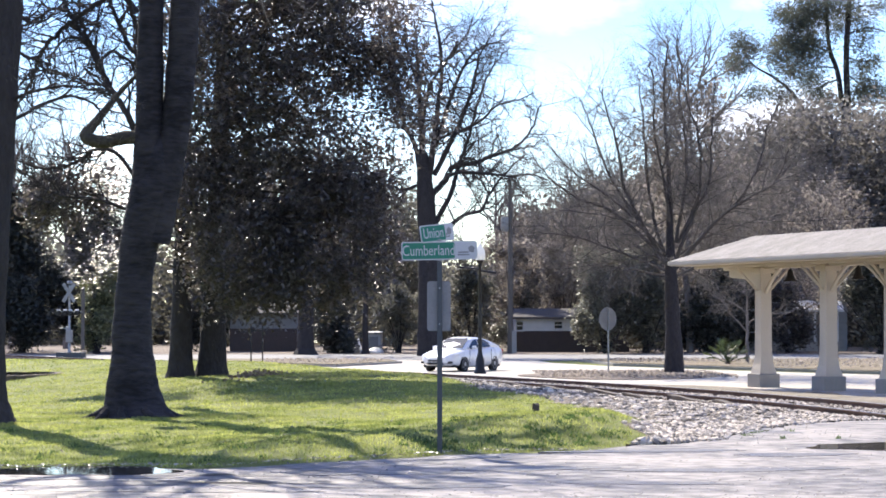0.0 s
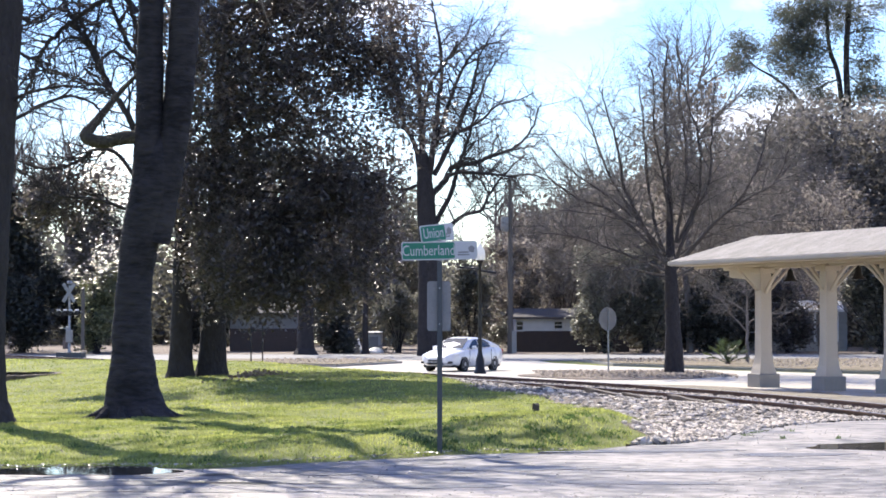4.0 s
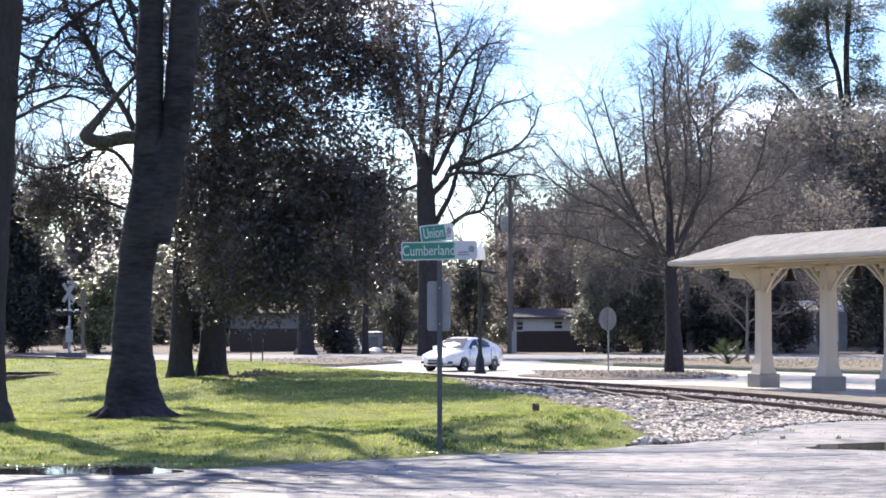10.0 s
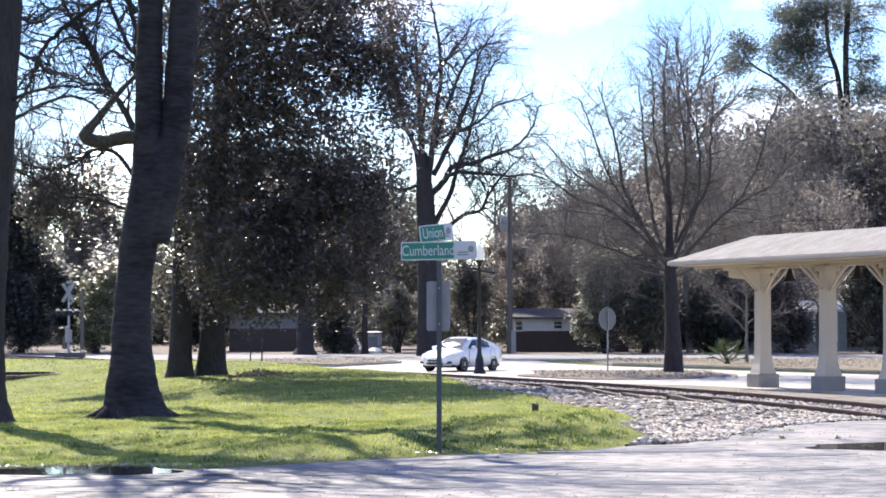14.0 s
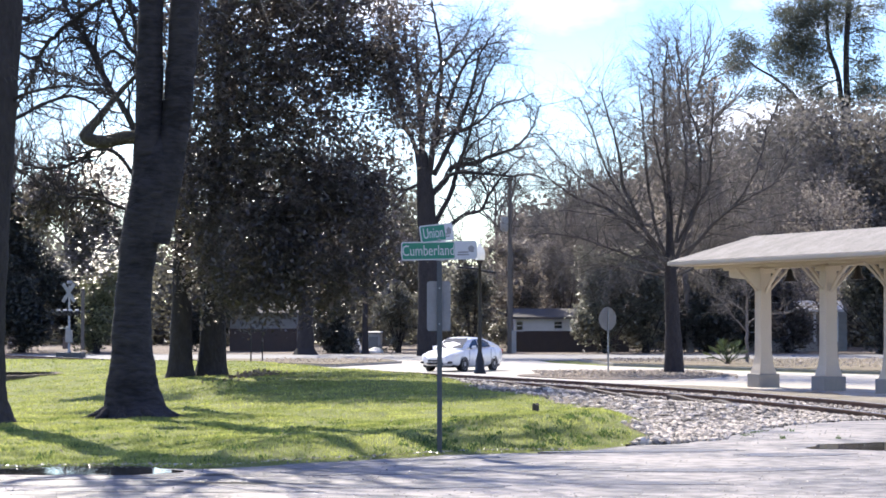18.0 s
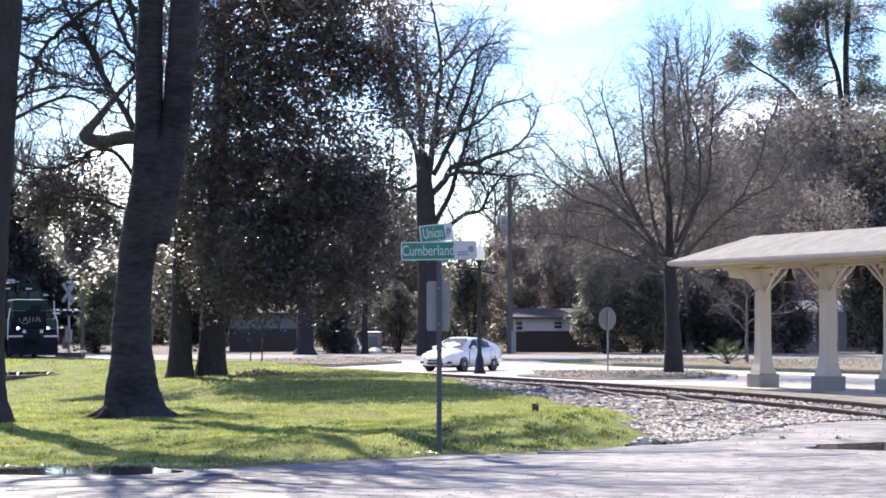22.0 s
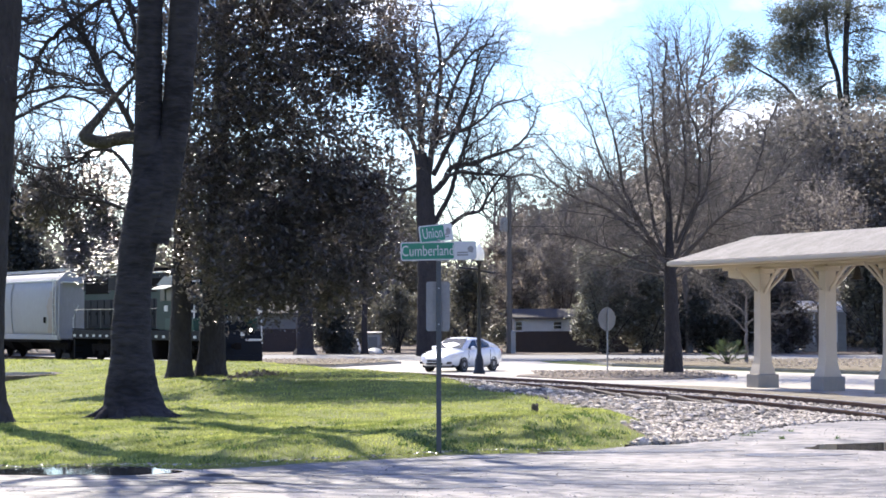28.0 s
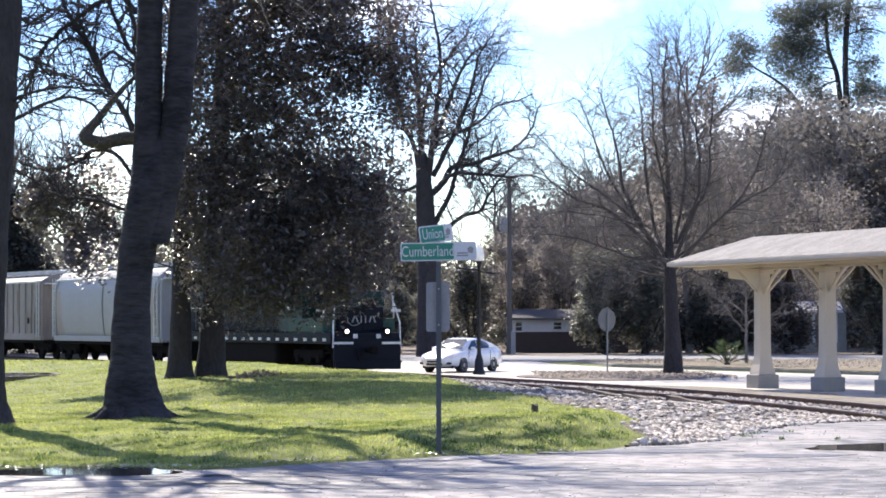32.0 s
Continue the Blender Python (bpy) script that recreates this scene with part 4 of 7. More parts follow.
# bare trees
WIDE = dict(steps=9, wiggle=0.17, lift=0.05, children=[6, 5, 4, 3], angle=42, ratio=0.58, depth=4)
CROOKED = dict(steps=6, wiggle=0.25, lift=-0.01, children=[0, 5, 4], angle=50, ratio=0.55, depth=3)
led_tree("bare_tree", "leafless tree with heavy crossing crooked limbs", 47.0, 236, [(238, 560), (245, 400), (254, 250), (258, 120)], [0.30, 0.25, 0.23, 0.20, 0.14],
         [([(258, 310), (232, 218), (200, 165), (165, 100), (126, 32), (96, -30)], 0.085, 0.045, 2.0, 26, 1.0),
          ([(258, 240), (246, 112), (226, 80), (205, 32), (188, -14)], 0.075, 0.04, 1.0, 22, 0.9),
          ([(257, 190), (248, 100), (239, 50), (228, 8), (216, -40)], 0.065, 0.05, -0.5, 12, 0.8),
          ([(240, 20), (206, -16), (174, 2), (132, 32), (96, 62), (72, 90), (58, 126), (46, 160), (24, 196)], 0.075, 0.03, 1.5, 36, 0.9),
          ([(258, 345), (206, 272), (162, 266), (145, 281), (110, 295), (74, 298), (34, 287)], 0.05, 0.02, 1.0, 34, 0.8),
          ([(260, 385), (182, 356), (110, 346), (76, 331), (50, 311), (22, 300)], 0.045, 0.02, 2.0, 32, 0.8),
          ([(258, 260), (216, 188), (184, 152), (152, 146), (128, 134), (92, 124), (60, 126), (36, 140)], 0.045, 0.015, -1.0, 30, 0.8),
          ([(172, 112), (196, 90), (216, 100), (240, 118), (252, 150)], 0.04, 0.03, 1.0, 10, 0.7),
          ([(150, 70), (118, 66), (92, 92), (80, 122)], 0.04, 0.02, 0.6, 12, 0.8),
          ([(118, 18), (90, 14), (66, 30), (40, 44), (24, 46)], 0.04, 0.02, 0.5, 24, 0.8),
          ([(190, 158), (172, 100), (150, 60), (138, 20), (142, -20)], 0.05, 0.03, 1.4, 22, 0.8),
          ([(176, 40), (160, 40), (148, 34), (130, 46)], 0.03, 0.02, 1.0, 8, 0.7)], CROOKED, 31, M_BARK, M_BARK, slim=0.9, stout=0.022)
OAK = dict(steps=6, wiggle=0.26, lift=0.005, children=[0, 6, 6], angle=56, ratio=0.58, depth=3)
led_tree("bare_tree", "tall leafless oak with heavy spreading limbs", 135.0, 759, [(758, 520), (757, 420), (753, 345), (748, 270)], [0.72, 0.60, 0.58, 0.54, 0.30],
         [([(752, 345), (747, 260), (744, 200), (740, 120), (734, 36)], 0.34, 0.06, 2.0, 22, 2.6),
          ([(757, 335), (766, 260), (776, 180), (783, 110), (772, 40), (764, -6)], 0.30, 0.05, -2.0, 22, 2.4),
          ([(757, 350), (786, 322), (802, 296), (840, 288), (870, 276), (910, 262), (942, 228), (956, 184)], 0.30, 0.05, 3.0, 22, 2.0),
          ([(786, 322), (806, 306), (850, 306), (900, 311), (938, 309), (968, 318)], 0.17, 0.05, -3.0, 14, 1.6),
          ([(762, 425), (800, 396), (825, 379), (852, 372), (866, 345), (892, 308), (930, 274)], 0.22, 0.05, -2.0, 16, 1.8),
          ([(866, 345), (850, 312), (848, 262), (842, 220)], 0.09, 0.04, 1.0, 8, 1.4),
          ([(765, 405), (798, 342), (810, 298), (830, 240), (846, 180), (870, 122), (900, 84)], 0.24, 0.04, 2.5, 24, 2.4),
          ([(768, 310), (804, 240), (825, 190), (840, 140), (852, 92), (880, 52)], 0.24, 0.04, -2.5, 24, 2.4),
          ([(806, 236), (850, 214), (880, 186), (920, 175), (945, 164)], 0.14, 0.04, 1.0, 14, 1.8),
          ([(764, 252), (800, 236), (832, 229), (872, 214)], 0.13, 0.04, 3.0, 12, 1.8),
          ([(744, 305), (735, 262), (716, 215), (700, 150), (690, 50), (694, -10)], 0.24, 0.05, 1.5, 24, 2.2),
          ([(746, 325), (712, 336), (692, 318), (698, 250)], 0.16, 0.05, -1.0, 12, 1.8),
          ([(770, 262), (798, 172), (824, 112), (852, 82), (900, 72)], 0.20, 0.04, 0.5, 22, 2.2),
          ([(748, 220), (762, 150), (800, 92), (826, 60), (838, 26)], 0.16, 0.04, 1.5, 22, 2.2),
          ([(742, 160), (724, 100), (716, 52), (726, 10)], 0.14, 0.04, -1.5, 18, 2.0)], OAK, 33, M_BARK, M_BARK3, slim=0.72, stout=0.055)
VASE = dict(steps=6, wiggle=0.17, lift=0.004, children=[0, 9, 7], angle=54, ratio=0.62, depth=3)
led_tree("bare_tree", "leafless street tree with a wide vase of fine branches", 88.0, 1193, [(1191, 580), (1188, 500), (1186, 420), (1184, 340)], [0.43, 0.29, 0.26, 0.14, 0.07],
         [([(1187, 440), (1186, 350), (1180, 250), (1178, 130), (1186, 66)], 0.15, 0.025, 0.5, 26, 1.6),
          ([(1182, 470), (1150, 420), (1106, 332), (1096, 270), (1076, 200), (1060, 150)], 0.11, 0.02, -1.5, 24, 1.5),
          ([(1150, 420), (1110, 362), (1070, 290), (1046, 220), (1026, 174)], 0.08, 0.02, 1.5, 20, 1.5),
          ([(1184, 470), (1156, 380), (1141, 250), (1138, 200), (1130, 128)], 0.09, 0.02, 2.0, 24, 1.5),
          ([(1170, 450), (1086, 376), (1020, 350), (970, 311), (938, 268)], 0.09, 0.02, 1.0, 24, 1.4),
          ([(1120, 385), (1080, 350), (1010, 300), (962, 246)], 0.06, 0.02, -2.0, 20, 1.3),
          ([(1192, 470), (1228, 382), (1255, 320), (1262, 220), (1268, 124)], 0.10, 0.02, -1.0, 26, 1.5),
          ([(1192, 480), (1260, 400), (1312, 350), (1346, 282), (1362, 222), (1386, 168)], 0.10, 0.02, 1.5, 26, 1.5),
          ([(1200, 465), (1282, 380), (1372, 322), (1398, 262)], 0.08, 0.02, -2.0, 24, 1.4),
          ([(1180, 480), (1080, 440), (1022, 421), (956, 412)], 0.07, 0.015, -1.0, 26, 1.3),
          ([(1194, 490), (1290, 452), (1376, 442)], 0.07, 0.015, 2.0, 22, 1.3),
          ([(1182, 490), (1062, 470), (980, 482)], 0.06, 0.015, 2.0, 22, 1.3),
          ([(1196, 430), (1216, 300), (1206, 180), (1200, 62)], 0.09, 0.02, 2.0, 24, 1.5),
          ([(1200, 430), (1238, 340), (1236, 240), (1216, 170), (1196, 60)], 0.08, 0.02, -2.0, 24, 1.5),
          ([(1180, 450), (1130, 400), (1060, 380), (990, 372)], 0.06, 0.015, -3.0, 22, 1.3),
          ([(1192, 460), (1250, 420), (1330, 392), (1390, 380)], 0.06, 0.015, 3.0, 24, 1.3),
          ([(1186, 470), (1150, 452), (1110, 462), (1060, 500)], 0.05, 0.015, -3.0, 18, 1.2),
          ([(1192, 470), (1230, 462), (1280, 486), (1320, 512)], 0.05, 0.015, 2.5, 18, 1.2),
          ([(1186, 400), (1176, 320), (1160, 240), (1158, 150), (1150, 100)], 0.08, 0.02, -3.0, 22, 1.5)], VASE, 35, M_BARK3, M_TWIG, trunk_mat=M_BARK, slim=0.82, stout=0.022)
bare_tree("bare_tree", 14.4, 107.0, "small bare tree with a pale slender trunk", 37, 3.2, 0.10,
          [(0.5, 280, 40, 2.6), (0.6, 80, 45, 2.6), (0.8, 180, 55, 2.4), (1, 300, 65, 2.4), (1, 60, 65, 2.4), (0.7, 0, 40, 2.2)], dict(WIDE, depth=3), M_BARK2)


bare_tree("bare_tree", -8.5, 140.0, "stout leafless tree beyond the road", 38, 11.0, 0.55,
          [(0.5, 270, 40, 5), (0.6, 90, 40, 5), (0.75, 200, 50, 5), (0.9, 60, 60, 5), (1, 300, 65, 5)], dict(WIDE, depth=3), M_BARK)
bare_tree("bare_tree", -4.9, 143.0, "slender leafless tree beyond the road", 39, 8.0, 0.22,
          [(0.5, 270, 45, 3), (0.65, 90, 45, 3), (0.8, 200, 55, 3), (1, 60, 65, 3)], dict(WIDE, depth=3), M_BARK)

# the wood behind: a few kinds of tree, repeated
def wood_tree(name, label, seed, h, r, crown_mat, n_leaf, leaf, blobs, stems, slim=0.5):
    rng = np.random.default_rng(seed)
    tree = thing(name, pose(0, 0, 0), label, "tree", "trees of the far wood")
    segs, tips = {0: [], 1: [], 2: [], 3: []}, []
    trunk = []
    limb(trunk, [(rng.normal() * 0.12, rng.normal() * 0.12, h * t) for t in np.linspace(0, 1, 8)], r, r * 0.3)
    shp = dict(steps=6, wiggle=0.15, lift=0.08, children=[6, 5, 3], angle=40, ratio=0.55, depth=3)
    for k in range(stems):
        a = k * 2.4 + rng.uniform(0, 1)
        t = 0.25 + 0.7 * k / max(1, stems)
        grow(rng, segs, tips, (0, 0, h * t), (math.cos(a), math.sin(a), 0.7 + t * 0.5), h * 0.36 * (1.15 - 0.4 * t), r * 0.45, 0, shp)
    part("trunk", tubes("trunk", trunk, 8), M_BARK2, tree)
    if stems:
        part("bough_crown", tubes("bough_crown", segs[0] + segs[1] + segs[2], 4), M_BARK2, tree)
        part("twig_crown", tubes("twig_crown", segs[3], 3), M_TWIG, tree)
    if n_leaf:
        pts = clumps(rng, blobs, n_leaf, 26, 0.55)
        part("crown", leaves("crown", pts, leaf, leaf * slim, rng, droop=0.1), crown_mat, tree)
    return tree


def scatter(proto, spots):
    """The first spot takes the tree itself, the others copies of it."""
    for k, (x, y, turn, tall) in enumerate(spots):
        m = pose(x, y, FLAT - 0.05, 0, 0, turn)
        ob = proto if k == 0 else copy_thing(proto, m)
        ob.matrix_basis = m
        ob.scale = (tall, tall, tall)


rw = random.Random(5)
spots = {"bare": [], "brown": [], "green": []}
for k in range(26):
    spots["bare"].append((-62 + k * 5 + rw.uniform(-2, 2), rw.uniform(160, 205), rw.uniform(0, 360), rw.uniform(0.75, 1.1)))
for k in range(15):
    spots["green"].append((-70 + k * 9.6 + rw.uniform(-3, 3), rw.uniform(165, 200), rw.uniform(0, 360), rw.uniform(0.7, 1.05)))
spots["green"] = [v for v in spots["green"] if not -37 < v[0] < -23]
spots["brown"] = [(12.6, 158, 60, 0.85), (18.8, 156, 140, 0.95), (25.0, 150, 240, 0.75), (24.0, 165, 10, 0.9), (36, 160, 33, 0.95), (16.4, 150, 20, 1.27), (9.5, 165, 120, 0.8), (20.5, 172, 200, 0.8), (29, 165, 300, 0.85), (33, 155, 80, 0.8), (5.5, 175, 10, 0.75)]
scatter(wood_tree("bare_wood_tree", "leafless grey-brown tree of the far wood", 41, 15, 0.24, None, 0, 0, [], 12), spots["bare"])
scatter(wood_tree("evergreen_wood_tree", "dark evergreen tree of the far wood", 42, 11, 0.22, M_SHRUB, 330, 0.34,
                  [(0, 0, 7.5, 3.0, 3.0, 4.2, 1), (0.8, 0.4, 4, 3.2, 3, 2.6, 0.8)], 0), spots["green"])
scatter(wood_tree("brown_leaved_tree", "tree holding brown dry leaves", 43, 15, 0.22, M_BROWN, 300, 0.26,
                  [(0, 0, 11, 2.4, 2.4, 4.0, 1), (0.5, 0, 6.5, 3.0, 3.0, 3.5, 1)], 8), spots["brown"])
def pine(label, d, foot, stems, branches, tufts_, seed, leaf=0.42, per=190):
    """Stems and open boughs led along paths, with needle tufts gathered in ragged clumps."""
    rng = np.random.default_rng(seed)
    x = (foot - 784) * d / 4000
    tree = thing("pine_tree", pose(x, d, FLAT - 0.05), label, "tree")
    origin = np.array([x, d, FLAT - 0.05])
    for path, r0, r1 in stems:
        rows = [(0, 0, 0)] if path[0][1] > 500 else []
        part("trunk", rough_stem(rows + [tuple(sight(u, v, d) - origin) for u, v in path], [r0, (r0 + r1) / 2, r1], 14, 40, 0.05), M_BARK, tree)
    segs = {0: [], 1: [], 2: [], 3: []}
    open_ = dict(steps=5, wiggle=0.2, lift=0.02, children=[0, 3, 3], angle=45, ratio=0.5, depth=3)
    for path, r0, deep in branches:
        led_limb(rng, tree, segs, origin, d, path, r0, r0 * 0.4, deep, 6, 1.2, open_, M_BARK)
    if segs[1]:
        part("bough_crown", tubes("bough_crown", segs[1] + segs[2] + segs[3], 3), M_BARK, tree)
    places = []
    for u, v, ru, rv in tufts_:
        k = max(3, int(ru * rv / 45))
        c = rng.normal(size=(k, 3)) * 0.5
        deep = rng.uniform(-1.5, 1.5)
        c = sight(u, v, d + deep) - origin + c * np.array([ru, (ru + rv) / 2, rv]) * d / 4000
        places.append((c[:, None, :] + rng.normal(size=(k, per, 3)) * np.array([0.62, 0.62, 0.52])).reshape(-1, 3))
    part("crown", leaves("crown", np.concatenate(places), leaf, leaf * 0.16, rng, droop=0.0), M_PINE, tree, "dark green needle tufts")
    return tree


pine("tall twin-stemmed pine with open ragged boughs", 206.0, 1500,
     [([(1500, 470), (1503, 230), (1500, 110), (1506, 0), (1512, -70)], 0.34, 0.2), ([(1496, 230), (1486, 135), (1470, 82), (1464, 0), (1458, -50)], 0.26, 0.12)],
     [([(1486, 140), (1460, 150), (1440, 172)], 0.10, 1), ([(1500, 100), (1530, 108), (1560, 104)], 0.08, -1), ([(1502, 60), (1540, 48), (1580, 58)], 0.08, 1), ([(1504, 20), (1530, 8), (1568, 14)], 0.07, -1),
      ([(1474, 92), (1440, 78), (1400, 62)], 0.09, -1), ([(1466, 30), (1430, 18), (1396, 22)], 0.09, 1), ([(1500, 130), (1530, 150), (1560, 150)], 0.08, 1.5), ([(1486, 120), (1450, 118), (1412, 128)], 0.08, 1.5)],
     [(1398, 24, 22, 16), (1400, 64, 20, 22), (1425, 40, 26, 18), (1436, 6, 26, 14), (1448, 72, 24, 20), (1462, 24, 24, 20), (1428, 104, 24, 14), (1404, 128, 18, 14), (1440, 140, 20, 14), (1384, 76, 14, 12), (1412, 88, 18, 14),
      (1486, 40, 18, 14), (1490, 6, 24, 14), (1452, 168, 18, 14), (1520, 30, 14, 8), (1546, 46, 18, 6), (1540, 106, 16, 6), (1556, 12, 16, 8), (1524, 128, 16, 12), (1546, 152, 24, 12), (1562, 170, 18, 16), (1520, 172, 20, 12), (1478, 184, 22, 10), (1530, 78, 12, 5)], 44)
pine("slender leaning pine with a few round tufts", 204.0, 1450,
     [([(1452, 420), (1446, 250), (1420, 190), (1400, 160), (1374, 138), (1340, 118), (1322, 100)], 0.24, 0.06)],
     [([(1374, 140), (1360, 112), (1378, 88)], 0.05, 1), ([(1322, 100), (1316, 84), (1320, 66)], 0.05, 0.5), ([(1330, 110), (1312, 124), (1296, 118)], 0.05, -0.5), ([(1404, 168), (1384, 172), (1356, 160)], 0.05, 1)],
     [(1300, 118, 17, 9), (1296, 108, 12, 8), (1314, 112, 12, 8), (1322, 78, 13, 9), (1312, 68, 9, 6), (1332, 88, 10, 6), (1378, 92, 9, 6), (1366, 166, 18, 9), (1338, 172, 16, 9), (1392, 172, 16, 10), (1384, 110, 9, 9)], 45)


def shrub(name, x, y, label, rx, ry, h, material, leaf, count, seed, base=FLAT, slim=0.5, up=1.8):
    rng = np.random.default_rng(seed)
    ob = thing(name, pose(x, y, base), label, "shrub")
    blobs = [(0, 0, h * 0.42, rx * 0.75, ry * 0.75, h * 0.42, 0.8)]
    for _ in range(9):
        q = rng.uniform(0.25, 0.5)
        cz = rng.uniform(0.18, 0.95) * h
        wide = 1.1 - 0.7 * cz / h
        blobs.append((rng.uniform(-1, 1) * rx * wide, rng.uniform(-1, 1) * ry * wide, cz, rx * q, ry * q, h * q * rng.uniform(0.3, 0.55), q))
    pts = clumps(rng, blobs, count, 40, 0.26)
    pts[:, 2] = np.abs(pts[:, 2])
    part("foliage", leaves("foliage", pts, leaf, leaf * slim, rng, up=up, flat=0.45 if slim > 0.3 else 0.9, face=(0, -0.25), bend=0.12), material, ob)
    segs = []
    for _ in range(14):
        e = rng.normal(size=3) * np.array([rx * 0.5, ry * 0.5, h * 0.2]) + np.array([0, 0, h * 0.6])
        limb(segs, curve_points([(rng.normal() * 0.1, rng.normal() * 0.1, 0), e * 0.5 + np.array([0, 0, 0.2]), e], 5), 0.05, 0.012)
    part("stem", tubes("stem", segs, 5), M_BARK, ob)
    return ob


shrub("magnolia_shrub", 10.5, 146, "tall glossy evergreen shrub beside the house", 2.3, 1.8, 7.2, M_SILVER, 0.24, 330, 51)
shrub("evergreen_shrub", 13.2, 147, "tall dark evergreen shrub", 2.4, 1.8, 6.6, M_SHRUB, 0.26, 560, 52)
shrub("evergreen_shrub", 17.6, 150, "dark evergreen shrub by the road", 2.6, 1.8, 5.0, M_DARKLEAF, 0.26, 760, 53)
shrub("evergreen_shrub", 28.0, 144, "large evergreen shrub beside the shelter", 2.6, 2.0, 6.6, M_SHRUB, 0.26, 560, 54)
shrub("evergreen_shrub", -2.9, 148, "grey-green evergreen shrub by the oak", 1.5, 1.3, 4.4, M_SHRUB, 0.7, 60, 55, slim=0.12, up=0.3)
shrub("evergreen_shrub", 1.9, 150, "grey-green evergreen shrub by the pole", 1.9, 1.3, 7.6, M_SHRUB, 0.22, 260, 56)
shrub("evergreen_shrub", -21.9, 143.5, "evergreen shrub by the crossing, sunlight put into its leaf colour", 1.5, 1.5, 6.2, M_SUNLEAF, 0.24, 230, 57)
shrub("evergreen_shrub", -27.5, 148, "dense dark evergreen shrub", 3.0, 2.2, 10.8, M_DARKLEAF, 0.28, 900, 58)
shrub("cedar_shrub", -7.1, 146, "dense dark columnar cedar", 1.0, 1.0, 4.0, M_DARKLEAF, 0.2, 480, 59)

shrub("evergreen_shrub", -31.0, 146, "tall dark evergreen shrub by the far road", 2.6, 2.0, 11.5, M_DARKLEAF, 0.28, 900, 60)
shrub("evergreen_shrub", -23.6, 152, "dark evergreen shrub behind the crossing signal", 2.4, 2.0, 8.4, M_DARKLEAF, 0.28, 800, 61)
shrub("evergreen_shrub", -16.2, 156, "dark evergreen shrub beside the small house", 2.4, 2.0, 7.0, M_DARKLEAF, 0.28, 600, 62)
shrub("evergreen_shrub", 22.3, 146, "dark evergreen shrub before the porch house", 1.5, 1.4, 4.2, M_MAGNOLIA, 0.24, 300, 63)
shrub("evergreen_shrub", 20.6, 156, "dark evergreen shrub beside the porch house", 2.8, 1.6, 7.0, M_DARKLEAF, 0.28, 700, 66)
shrub("evergreen_shrub", 4.9, 158, "bare-stemmed evergreen thicket behind the low house", 3.0, 1.6, 7.5, M_BROWN, 0.24, 330, 64)
shrub("evergreen_shrub", 8.6, 161, "brown thicket behind the low house", 3.0, 1.6, 7.0, M_BROWN, 0.24, 330, 65)

# dark undergrowth that closes the wood
rng = np.random.default_rng(77)
n = 2600
c = np.stack([rng.uniform(-95, 95, n), rng.uniform(196, 214, n), rng.uniform(0, 1, n) ** 1.3 * 12.5 - 0.5], axis=1)
c[:, 2] *= 1 - 0.55 * np.exp(-((c[:, 0] - 2.6) / 3.2) ** 2) - 0.35 * np.exp(-((c[:, 0] + 31) / 7) ** 2)
pts = (c[:, None, :] + rng.normal(size=(n, 26, 3)) * 0.8).reshape(-1, 3)
me = leaves("far_wood", pts, 0.62, 0.4, rng)
me.materials.append(M_SHRUB)
tagged(new("far_wood", me), "dark tangled undergrowth of the far wood", "wood", kind="stuff")
n = 8000
c = np.stack([rng.uniform(6, 62, n), rng.uniform(178, 198, n), rng.uniform(0, 1, n) ** 0.85 * 15.0 - 0.5], axis=1)
c[:, 2] *= 0.62 + 0.38 * smooth(4, 22, c[:, 0]) + 0.28 * smooth(21, 29, c[:, 0]) + 0.07 * np.sin(c[:, 0] * 1.1)
pts = (c[:, None, :] + rng.normal(size=(n, 24, 3)) * 0.8).reshape(-1, 3)
me = leaves("far_thicket", pts, 0.46, 0.28, rng)
me.materials.append(M_THICKET)
tagged(new("far_thicket", me), "grey-brown winter thicket of the far wood", "wood", kind="stuff")
n = 900
c = np.stack([rng.uniform(-110, 110, n), rng.uniform(216, 224, n), rng.uniform(0, 1, n) * 7 - 0.5], axis=1)
pts = (c[:, None, :] + rng.normal(size=(n, 30, 3)) * 1.2).reshape(-1, 3)
me = leaves("far_hedge", pts, 1.5, 1.0, rng)
me.materials.append(M_SHRUB)
tagged(new("far_hedge", me), "dense dark hedge that closes the wood", "hedge", kind="stuff")


# ---- street furniture ----
def words(text, size, m, parent, material, name="lettering", label=""):
    """Raised lettering as a mesh, lying in its own x, y plane."""
    cu = bpy.data.curves.new(name, "FONT")
    cu.body, cu.size, cu.align_x, cu.align_y, cu.extrude = text, size, "CENTER", "CENTER", 0.001
    tmp = bpy.data.objects.new(name, cu)
    me = bpy.data.meshes.new_from_object(tmp)
    bpy.data.objects.remove(tmp)
    me.materials.clear()
    me.materials.append(material)
    ob = new(name, me)
    ob.parent = parent
    ob.matrix_basis = m
    if label:
        ob["label"] = label
    return ob


def rounded(w, h, r, n=5):
    out = []
    for cx, cy, a0 in ((w / 2 - r, h / 2 - r, 0), (-w / 2 + r, h / 2 - r, 90), (-w / 2 + r, -h / 2 + r, 180), (w / 2 - r, -h / 2 + r, 270)):
        out += [(cx + r * math.cos(radians(a0 + 90 * k / n)), cy + r * math.sin(radians(a0 + 90 * k / n))) for k in range(n + 1)]
    return out


UP = Matrix.Rotation(radians(90), 4, "X")   # a sign's plate stands up, facing -y


